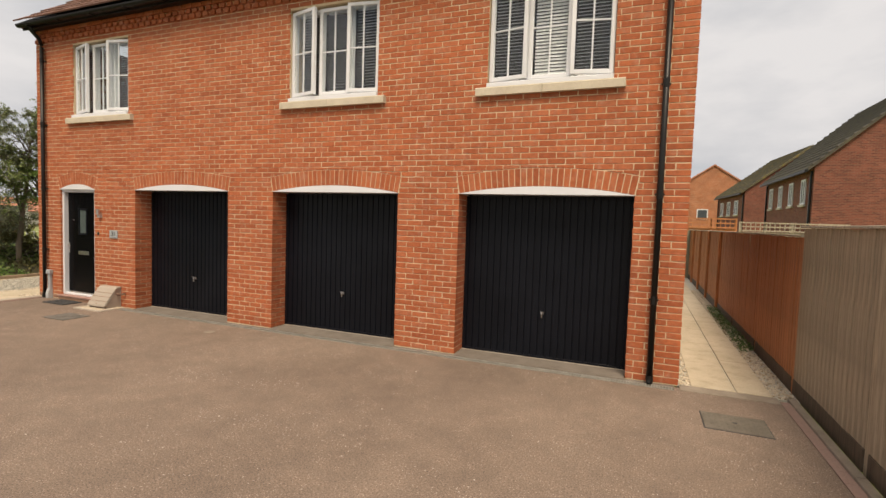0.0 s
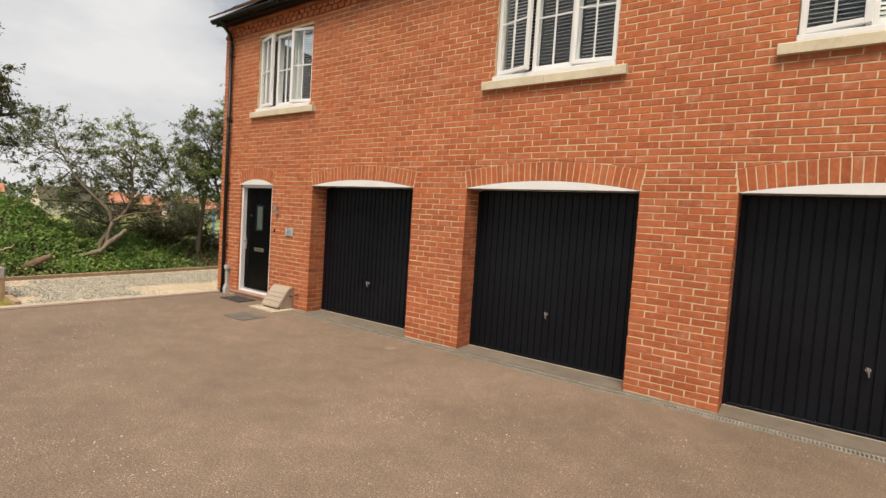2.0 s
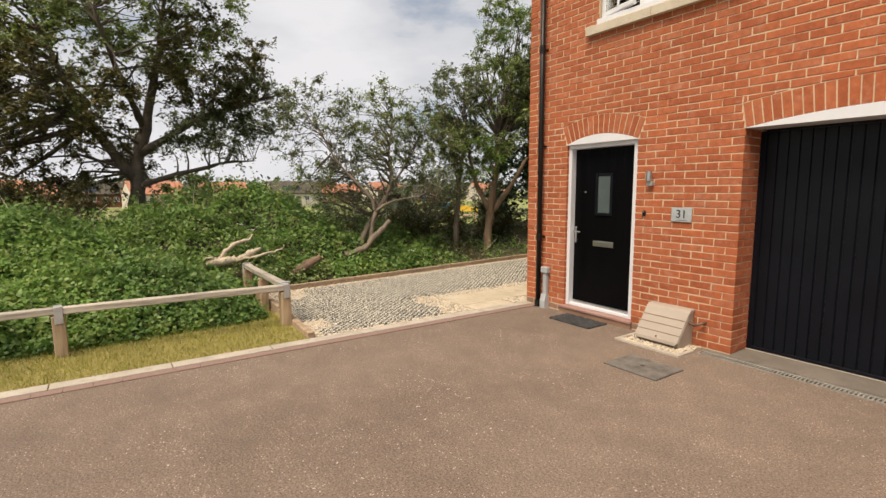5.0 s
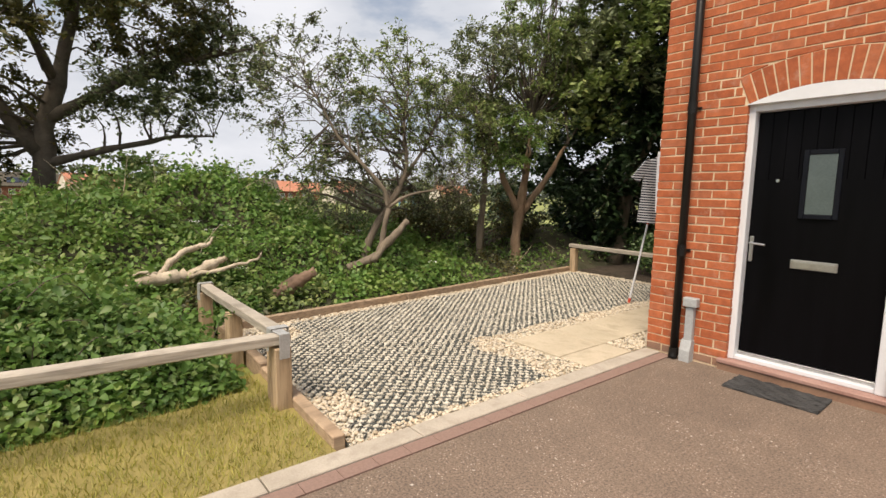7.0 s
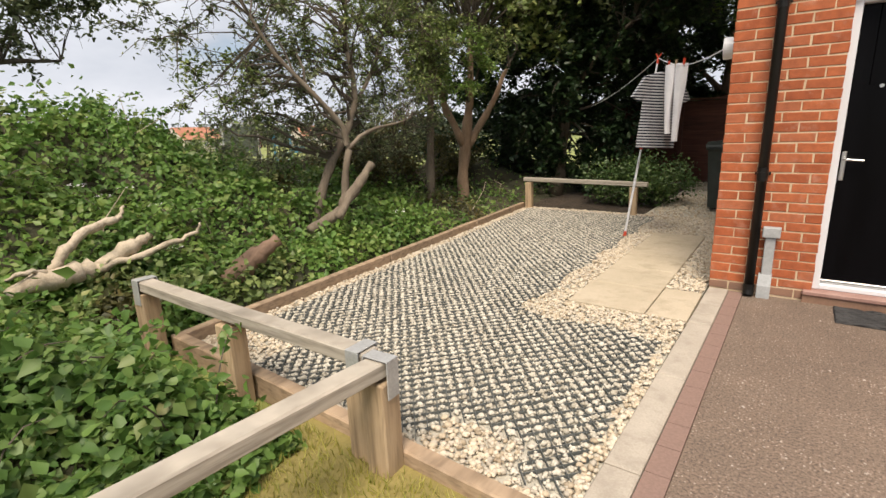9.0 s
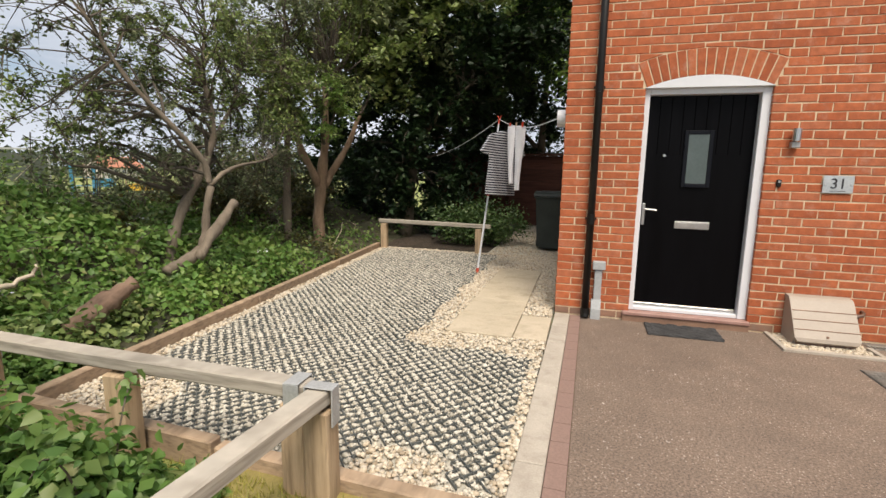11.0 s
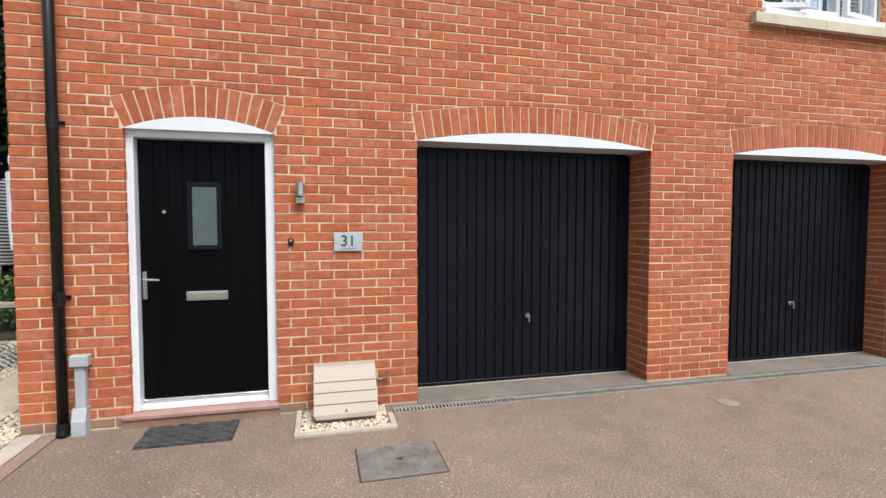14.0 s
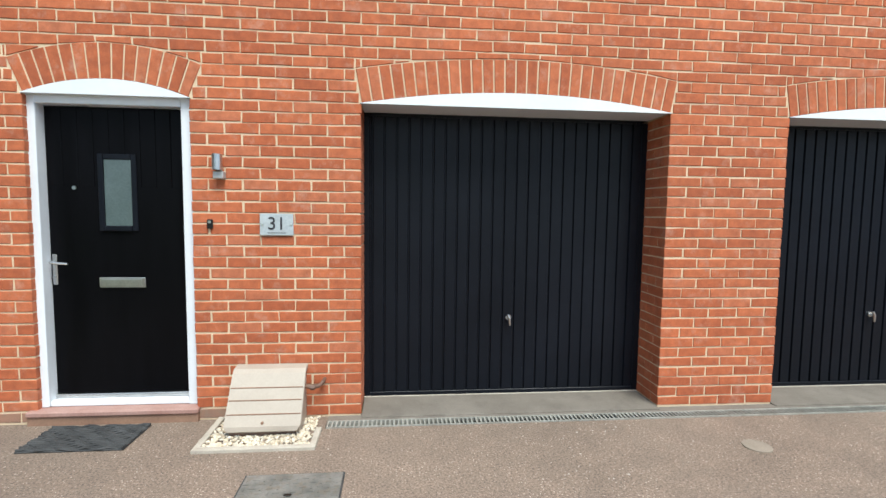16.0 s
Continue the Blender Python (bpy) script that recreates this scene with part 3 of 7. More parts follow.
def brick_mesh(w, h, d, variant):
    """A brick with its front at y = 0, softened front edges, open at the back."""
    key = (round(w, 3), round(h, 3), round(d, 3), variant)
    if key not in brick_cache:
        c = 0.0035
        rr = random.Random(int(w * 1000) * 10 + variant)
        ju, jw = [rr.uniform(-0.003, 0.003) for _ in range(4)], [rr.uniform(-0.0034, 0.0034) for _ in range(4)]
        v = [(ju[0], c, jw[0]), (w + ju[1], c, jw[1]), (w + ju[2], c, h + jw[2]), (ju[3], c, h + jw[3]), (c + ju[0], 0, c + jw[0]), (w - c + ju[1], 0, c + jw[1]), (w - c + ju[2], 0, h - c + jw[2]), (c + ju[3], 0, h - c + jw[3]), (0, d, 0), (w, d, 0), (w, d, h), (0, d, h)]
        f = [(4, 5, 6, 7), (0, 1, 5, 4), (1, 2, 6, 5), (2, 3, 7, 6), (3, 0, 4, 7), (8, 9, 1, 0), (9, 10, 2, 1), (10, 11, 3, 2), (11, 8, 0, 3)]
        me = bpy.data.meshes.new("brick")
        me.from_pydata(v, [], f)
        me.materials.append(M_BRICK1)
        brick_cache[key] = me
    return brick_cache[key]


rng = np.random.default_rng(7)
COURSE, Z_BASE, GRID_X = 0.075, 0.015, 0.005
course_bricks = []      # x0, x1, bottom at x0, bottom at x1, top, depth


def solid_spans(z):
    """The stretches of wall between the openings at height z."""
    cuts = []
    if z < SPRING:
        cuts = list(ARCHES)
    elif z < SPRING + RISE + RING:
        for o in ARCHES:
            cx, r, half = arch_of(o)
            lean = (z - SPRING) * half / r
            edge_top = intrados(o, o[0], RING)
            if z < edge_top + 0.012:
                cuts.append((o[0] - lean - 0.012, o[1] + lean + 0.012))
    elif SILL_Z - 0.11 < z < HEAD_Z:
        cuts = list(WINDOWS)
        if z < SILL_Z:
            cuts = [(a - 0.13, b + 0.14) for a, b in WINDOWS]
    spans, at = [], LEFT
    for a, b in sorted(cuts):
        spans.append((at, a))
        at = b
    spans.append((at, RIGHT))
    return spans


for k in range(int((TOP_Z - Z_BASE) / COURSE)):
    zb = Z_BASE + k * COURSE
    zt = zb + 0.065
    off = 0.1125 * (k % 2)
    for a, b in solid_spans(zb + 0.033):
        lines = [a - 0.005]
        i = math.ceil((a - GRID_X - off) / 0.225)
        while GRID_X + off + 0.225 * i < b - 0.045:
            x = GRID_X + off + 0.225 * i
            if x > a + 0.045:
                lines.append(x)
            i += 1
        lines.append(b + 0.005)
        for o in ARCHES:
            cx, r, half = arch_of(o)
            reach = half + RING * half / r
            if SPRING + RING - 0.035 < zb + 0.033 < SPRING + RISE + RING:
                lines += [e for e in (cx - reach, cx + reach) if a < e < b]
        lines = sorted(lines)
        lines = [lines[0]] + [q for p, q in zip(lines, lines[1:]) if q - p > 0.02]
        for p, q in zip(lines, lines[1:]):
            x0, x1 = p + 0.005 + rng.uniform(-0.0015, 0.0015), q - 0.005 + rng.uniform(-0.0015, 0.0015)
            b0 = b1 = zb + rng.uniform(-0.001, 0.001)
            for o in ARCHES:
                cx, r, half = arch_of(o)
                reach = half + RING * half / r
                if zt > SPRING + RING - 0.03 and zb < SPRING + RISE + RING + 0.02 and x1 > cx - reach + 0.02 and x0 < cx + reach - 0.02:
                    c0, c1 = max(x0, cx - reach), min(x1, cx + reach)
                    b0 = max(b0, intrados(o, min(max(x0, cx - reach), cx + reach), RING) + 0.008)
                    b1 = max(b1, intrados(o, min(max(x1, cx - reach), cx + reach), RING) + 0.008)
            if zt - max(b0, b1) < 0.008:
                if zt - min(b0, b1) < 0.012:
                    continue
                # the arch cuts one end off
                t = (zt - 0.006 - min(b0, b1)) / abs(b1 - b0)
                if b0 < b1:
                    x1, b1 = x0 + (x1 - x0) * t, zt - 0.006
                else:
                    x0, b0 = x1 - (x1 - x0) * t, zt - 0.006
            depth = 0.02
            if zb < SPRING:
                depth = 0.1025 if x1 - x0 > 0.15 else 0.215
            course_bricks.append((x0, x1, b0, b1, zt, depth, k))


def nearby(x0, x1, z):
    """The stretches of wall that are passed nearest."""
    x = (x0 + x1) / 2
    return z < 2.15 and (x < DOORWAY[0] or DOORWAY[1] < x < 0) or (z < 1.2 and 2.26 < x < 3.15)


jv, jf, singles, foot = [], [], [], []
quads = [(4, 5, 6, 7), (0, 1, 5, 4), (1, 2, 6, 5), (2, 3, 7, 6), (3, 0, 4, 7), (8, 9, 1, 0), (9, 10, 2, 1), (10, 11, 3, 2), (11, 8, 0, 3)]


def join_brick(x0, x1, b0, b1, zt, d, proud):
    c, s = 0.0035, len(jv)
    ju, jw = rng.uniform(-0.003, 0.003, 4), rng.uniform(-0.0034, 0.0034, 4)
    front = [(x0 + ju[0], b0 + jw[0]), (x1 + ju[1], b1 + jw[1]), (x1 + ju[2], zt + jw[2]), (x0 + ju[3], zt + jw[3])]
    jv.extend([(u, c + proud, w) for u, w in front])
    jv.extend([(u + c * a, proud, w + c * b) for (u, w), (a, b) in zip(front, ((1, 1), (-1, 1), (-1, -1), (1, -1)))])
    jv.extend([
               (x0, d, b0), (x1, d, b1), (x1, d, zt), (x0, d, zt)])
    jf.extend([tuple(s + i for i in q) for q in quads])


for x0, x1, b0, b1, zt, d, k in course_bricks:
    proud = rng.uniform(-0.0015, 0.0012)
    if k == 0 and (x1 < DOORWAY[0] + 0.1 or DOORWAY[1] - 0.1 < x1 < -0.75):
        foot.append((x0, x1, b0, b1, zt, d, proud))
    elif nearby(x0, x1, zt) and len(singles) < 300:
        singles.append((x0, x1, b0, zt, d, proud))
    else:
        join_brick(x0, x1, b0, b1, zt, d, proud)
# reveals of the garage openings and the doorway: faces turned into the opening
for o, deep in [(g, GARAGE_Y + 0.02) for g in GARAGES] + [(DOORWAY, 0.09)]:
    for side, xe in ((1, o[0]), (-1, o[1])):
        for k in range(29):
            zb = Z_BASE + k * COURSE
            first = 0.1025 if (k % 2) == 0 else 0.215
            lead = [d for x0, x1, b0, b1, zt, d, kk in course_bricks if kk == k and min(abs(x0 - xe), abs(x1 - xe)) < 0.02]
            y = (lead[0] if lead else first) + 0.010
            while y < deep - 0.03:
                e = min(y + 0.215, deep)
                s, c = len(jv), 0.0035
                xb = xe - side * 0.03
                jv.extend([(xe - side * c, y, zb), (xe - side * c, e, zb), (xe - side * c, e, zb + 0.065), (xe - side * c, y, zb + 0.065),
                           (xe, y + c, zb + c), (xe, e - c, zb + c), (xe, e - c, zb + 0.065 - c), (xe, y + c, zb + 0.065 - c),
                           (xb, y, zb), (xb, e, zb), (xb, e, zb + 0.065), (xb, y, zb + 0.065)])
                jf.extend([tuple(s + i for i in q) for q in quads])
                y = e + 0.010
# dog-tooth courses under the eaves
for row, zz in enumerate((5.055, 5.145)):
    x = LEFT + 0.02 + 0.06 * row
    while x < RIGHT - 0.1:
        join_brick(x, x + 0.10, zz, zz, zz + 0.065, 0.02, -0.035)
        x += 0.15
for x in np.arange(LEFT + 0.003, RIGHT - 0.2, 0.225):
    join_brick(x, x + 0.215, 5.222, 5.222, 5.287, 0.02, -0.045)
tagged(raw("bricks", jv, jf, M_BRICK, wall_front, "weathered orange-red bricks"), kind="stuff")
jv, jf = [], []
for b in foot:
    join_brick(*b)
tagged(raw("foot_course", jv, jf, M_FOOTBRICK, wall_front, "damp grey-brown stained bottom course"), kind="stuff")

# garage and door thresholds, sills, eaves
soffit = part("soffit", box(LEFT - 0.02, RIGHT + 0.02, -0.26, 0.0, 5.29, 5.31), M_BLACKPLASTIC, wall_front)

gutter = thing("gutter", "black half-round plastic gutter along the eaves", "gutter", kind="structure")
bm = bmesh.new()
arc = [(-0.27 + 0.06 * math.cos(a), 5.345 + 0.06 * math.sin(a)) for a in [math.pi + math.pi * i / 8 for i in range(9)]]
inner = [(-0.27 + 0.054 * math.cos(a), 5.345 + 0.054 * math.sin(a)) for a in [2 * math.pi - math.pi * i / 8 for i in range(9)]]
prism(bm, arc + inner, LEFT - 0.05, RIGHT + 0.05, "x")
part("trough", bm, M_BLACKPLASTIC, gutter)
part("fascia", box(LEFT - 0.04, RIGHT + 0.04, -0.206, -0.186, 5.26, 5.42), M_BLACKPLASTIC, gutter)
for x in np.arange(LEFT + 0.3, RIGHT, 0.9):
    part("bracket", box(x - 0.015, x + 0.015, -0.335, -0.2, 5.275, 5.29, 0.002), M_BLACKPLASTIC, gutter)

roof = thing("roof", "brown plain-tiled pitched roof", "roof", kind="structure")
bm = bmesh.new()
prism(bm, [(-0.30, 5.36), (3.1, 7.95), (6.5, 5.36), (6.3, 5.30), (3.1, 7.75), (-0.1, 5.30)], LEFT - 0.06, RIGHT + 0.06, "x")
part("deck", bm, M_BLACKPLASTIC, roof)
tv, tf = [], []
slope = math.atan2(2.59, 3.4)
for r in range(9):
    for i in range(48):
        s, x = len(tv), LEFT - 0.08 + 0.25 * i + 0.125 * (r % 2)
        y, z = -0.34 + 0.30 * r * math.cos(slope), 5.37 + 0.30 * r * math.sin(slope)
        j = rng.uniform(-0.006, 0.006)
        dy, dz = 0.36 * math.cos(slope), 0.36 * math.sin(slope)
        for a, b, c in ((x, 0, 0), (x + 0.245, 0, 0), (x + 0.245, 1, 0), (x, 1, 0), (x, 0, 1), (x + 0.245, 0, 1), (x + 0.245, 1, 1), (x, 1, 1)):
            tv.append((a, y + b * dy - 0.012 * c, z + b * dz + 0.022 * c + j + 0.02 * (1 - b)))
        tf += [tuple(s + q for q in f) for f in ((4, 5, 6, 7), (0, 1, 5, 4), (1, 2, 6, 5), (3, 0, 4, 7), (2, 3, 7, 6))]
tagged(raw("roof_tiles", tv, tf, M_ROOFTILE, roof), kind="stuff")

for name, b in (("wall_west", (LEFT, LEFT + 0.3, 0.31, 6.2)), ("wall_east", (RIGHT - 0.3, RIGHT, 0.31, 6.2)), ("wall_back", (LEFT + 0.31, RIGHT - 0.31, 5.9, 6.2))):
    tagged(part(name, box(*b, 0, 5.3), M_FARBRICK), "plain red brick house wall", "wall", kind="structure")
tagged(part("ceiling", box(LEFT + 0.31, RIGHT - 0.31, 0.31, 5.88, 2.9, 3.1), M_UNLIT), "floor slab between the storeys, near-black for the unlit inside", "ceiling", kind="structure")

# arch bricks: wedges standing on the curve
for o in ARCHES:
    cx, r, half = arch_of(o)
    total = 2 * math.asin(half / r)
    count = round((r + RING / 2) * total / 0.078)
    step = total / count
    w0, w1 = r * step - 0.011, (r + RING) * step - 0.011
    c = 0.003
    v = [(-w0 / 2, c, 0), (w0 / 2, c, 0), (w1 / 2, c, RING), (-w1 / 2, c, RING), (-w0 / 2 + c, 0, c), (w0 / 2 - c, 0, c), (w1 / 2 - c, 0, RING - c), (-w1 / 2 + c, 0, RING - c),
         (-w0 / 2, 0.03, 0), (w0 / 2, 0.03, 0), (w1 / 2, 0.03, RING), (-w1 / 2, 0.03, RING)]
    me = bpy.data.meshes.new("arch_brick")
    me.from_pydata(v, [], quads)
    me.materials.append(M_BRICK1)
    for i in range(count):
        a = -total / 2 + step * (i + 0.5)
        ob = new("arch_brick", me)
        ob.parent = wall_front
        ob.matrix_basis = pose(cx + r * math.sin(a), rng.uniform(-0.002, 0.0), SPRING + RISE - r + r * math.cos(a), 0, math.degrees(a), 0)


# ---- fascias, doors and windows of the front ----
def arch_board(o, deep, parent):
    """White board filling the arch, with its soffit running back to the door."""
    bm = bmesh.new()
    xs = [o[0] - 0.004 + (o[1] - o[0] + 0.008) * i / 16 for i in range(17)]
    top = [(x, max(intrados(o, x), SPRING) - 0.002) for x in xs]
    prism(bm, [(o[0] - 0.010, SPRING - 0.005), (o[1] + 0.010, SPRING - 0.005)] + top[::-1], -0.006, 0.022)
    part("arch_board", bm, M_WHITE, parent)
    part("head_soffit", box(o[0] + 0.002, o[1] - 0.002, 0.024, deep, SPRING - 0.001, SPRING + 0.02), M_WHITE, parent)


def garage_door(o, name):
    g = thing(name, "black vertically ribbed steel up-and-over garage door, closed", "garage door", "garage doors", "structure")
    arch_board(o, GARAGE_Y, g)
    bm = bmesh.new()
    y, pts = GARAGE_Y, []
    pitch, x, end = 0.0895, o[0] + 0.045, o[1] - 0.045
    n = int((end - x) / pitch)
    pitch = (end - x) / n
    pts.append((x, y))
    for i in range(n):
        a = x + i * pitch
        pts += [(a + 0.006, y), (a + 0.011, y + 0.014), (a + 0.020, y + 0.014), (a + 0.025, y)]
    pts.append((end, y))
    prism(bm, pts + [(end, y + 0.03), (x, y + 0.03)], 0.05, 2.165, "z")
    part("ribbed_panel", bm, M_GARAGE, g)
    bm = bmesh.new()
    put(bm, o[0] - 0.03, o[0] + 0.042, y - 0.004, y + 0.06, 0.012, 2.17, 0.003)
    put(bm, o[1] - 0.042, o[1] + 0.03, y - 0.004, y + 0.06, 0.012, 2.17, 0.003)
    put(bm, o[0] + 0.044, o[1] - 0.044, y - 0.002, y + 0.06, 2.166, 2.26)
    part("door_frame", bm, M_GARAGE, g)
    part("bottom_rail", box(o[0] + 0.045, o[1] - 0.045, y - 0.006, y + 0.03, 0.016, 0.048, 0.003), M_GARAGE, g)
    part("weather_strip", box(o[0] + 0.0, o[1] - 0.0, y - 0.02, y - 0.008, 0.012, 0.019, 0.002), M_KERB, g, "pale strip under the door")
    cx = (o[0] + o[1]) / 2 + 0.02
    h = part("handle", disc(bmesh.new(), cx, y - 0.012, 0.63, 0.022, 0.012, 16, "y"), M_CHROME, g, "chrome T handle")
    bm = tube(bmesh.new(), [(cx, y - 0.045, 0.63), (cx, y - 0.01, 0.63)], 0.008, 8)
    tube(bm, [(cx - 0.012, y - 0.045, 0.66), (cx, y - 0.048, 0.63), (cx + 0.006, y - 0.045, 0.575)], [0.008, 0.011, 0.008], 8)
    part("grip", bm, M_CHROME, h)
    return g


for i, o in enumerate(GARAGES):
    garage_door(o, "garage_door")
    tagged(part("garage_threshold", box(o[0] + 0.003, o[1] - 0.003, -0.048, GARAGE_Y + 0.06, -0.02, 0.012, 0.003), M_CONC), "grey concrete garage threshold", "threshold", "garage thresholds", "structure")
    tagged(part("garage_back_wall", box(o[0] - 0.3, o[1] + 0.3, 0.48, 0.52, 0, 2.88), M_UNLIT), "added near-black lining behind the garage door", "wall", kind="structure")

d = thing("door_1", "black composite front door with small frosted pane, closed", "front door", kind="structure")
arch_board(DOORWAY, 0.038, d)
bm = bmesh.new()
FX0, FX1, FY = -2.17, -1.095, 0.10
put(bm, FX0, -2.092, 0.04, FY + 0.07, 0.10, 2.215, 0.004)
put(bm, -1.186, FX1, 0.04, FY + 0.07, 0.10, 2.215, 0.004)
put(bm, -2.092, -1.186, 0.04, FY + 0.07, 2.132, 2.215, 0.004)
part("door_frame", bm, M_WHITE, d)
part("threshold", box(-2.091, -1.187, FY - 0.05, FY + 0.07, 0.10, 0.135, 0.004), M_WHITE, d)
part("threshold_rail", box(-2.09, -1.19, FY + 0.004, FY + 0.06, 0.137, 0.165, 0.004), M_CHROME, d, "aluminium threshold rail")
bm = bmesh.new()
gx0, gx1, gz0, gz1 = -1.76, -1.515, 1.30, 1.82
x0, x1, z0, z1, fy = -2.088, -1.19, 0.17, 2.128, FY + 0.022
pts, x = [(x0, fy)], x0
for i in range(8):
    a = x0 + (i + 1) * (x1 - x0) / 9
    pts += [(a - 0.004, fy), (a, fy + 0.004), (a + 0.004, fy)]
pts.append((x1, fy))
back = [(x1, fy + 0.04), (x0, fy + 0.04)]
prism(bm, pts + back, 1.60, z1, "z")
put(bm, x0, x1, fy, fy + 0.04, z0, 1.5995)
leaf = part("door_leaf", bm, M_BLACKDOOR, d)
bm = bmesh.new()
put(bm, gx0, gx0 + 0.035, fy - 0.020, fy, gz0, gz1, 0.004)
put(bm, gx1 - 0.035, gx1, fy - 0.012, fy, gz0, gz1, 0.004)
put(bm, gx0 + 0.035, gx1 - 0.035, fy - 0.020, fy, gz0, gz0 + 0.035, 0.004)
put(bm, gx0 + 0.035, gx1 - 0.035, fy - 0.012, fy, gz1 - 0.035, gz1, 0.004)
part("glazing_bead", bm, M_GARAGE, leaf)
part("pane", box(gx0 + 0.036, gx1 - 0.036, fy - 0.006, fy - 0.002, gz0 + 0.036, gz1 - 0.036), M_FROST, leaf, "frosted glass pane")
lb = part("letter_plate", box(-1.78, -1.48, fy - 0.012, fy, 0.91, 0.98, 0.004), M_CHROME, leaf, "chrome letter plate")
part("letter_flap", box(-1.76, -1.50, fy - 0.017, fy - 0.013, 0.922, 0.968, 0.002), M_CHROME, lb)
hb = part("handle", box(-2.078, -2.048, fy - 0.010, fy, 0.93, 1.14, 0.005), M_CHROME, leaf, "chrome lever handle")
part("lever", tube(bmesh.new(), [(-2.063, fy - 0.008, 1.085), (-2.063, fy - 0.05, 1.085), (-2.05, fy - 0.055, 1.085), (-1.95, fy - 0.055, 1.078)], 0.009, 8), M_CHROME, hb)
part("key_barrel", disc(bmesh.new(), -2.063, fy - 0.018, 0.985, 0.011, 0.008, 12, "y"), M_CHROME, hb)
part("spyhole", disc(bmesh.new(), -1.92, fy - 0.006, 1.59, 0.013, 0.006, 14, "y"), M_CHROME, leaf)
st = thing("door_step", "worn pinkish-red stone door step", "step", kind="structure")
part("tread", box(-2.195, -1.095, -0.042, 0.098, 0.060, 0.098, 0.008), M_TILE, st)
part("riser", box(-2.19, -1.10, -0.028, 0.096, 0.0, 0.058), M_BROWNBASE, st, "brown brick riser under the step")


def sash(parent, w, h, hinge_x, turn, y, z, side):
    """A casement of width w, hinged at hinge_x, opened by turn degrees; side: 1 if it runs to +x from the hinge."""
    m = pose(hinge_x, y, z, 0, 0, turn)
    fr, dp = 0.052, 0.055
    lo, hi = (0, w) if side > 0 else (-w, 0)
    bm = bmesh.new()
    for b in ((lo, lo + fr, 0, h), (hi - fr, hi, 0, h), (lo + fr, hi - fr, 0, fr), (lo + fr, hi - fr, h - fr, h)):
        put(bm, b[0], b[1], -dp, 0, b[2], b[3], 0.005, m)
    s = part("sash", bm, M_WHITE, parent)
    bm = bmesh.new()
    mid = (lo + hi) / 2
    put(bm, mid - 0.009, mid + 0.009, -dp + 0.012, -dp + 0.034, fr, h - fr, 0, m)
    for a, b in ((lo + fr, mid - 0.0095), (mid + 0.0095, hi - fr)):
        put(bm, a, b, -dp + 0.013, -dp + 0.033, h * 0.5 - 0.009, h * 0.5 + 0.009, 0, m)
    part("glazing_bar", bm, M_WHITE, s)
    p = part("pane", box(lo + fr, hi - fr, -dp + 0.020, -dp + 0.026, fr, h - fr, 0, m), M_GLASS, s)
    p.visible_shadow = False


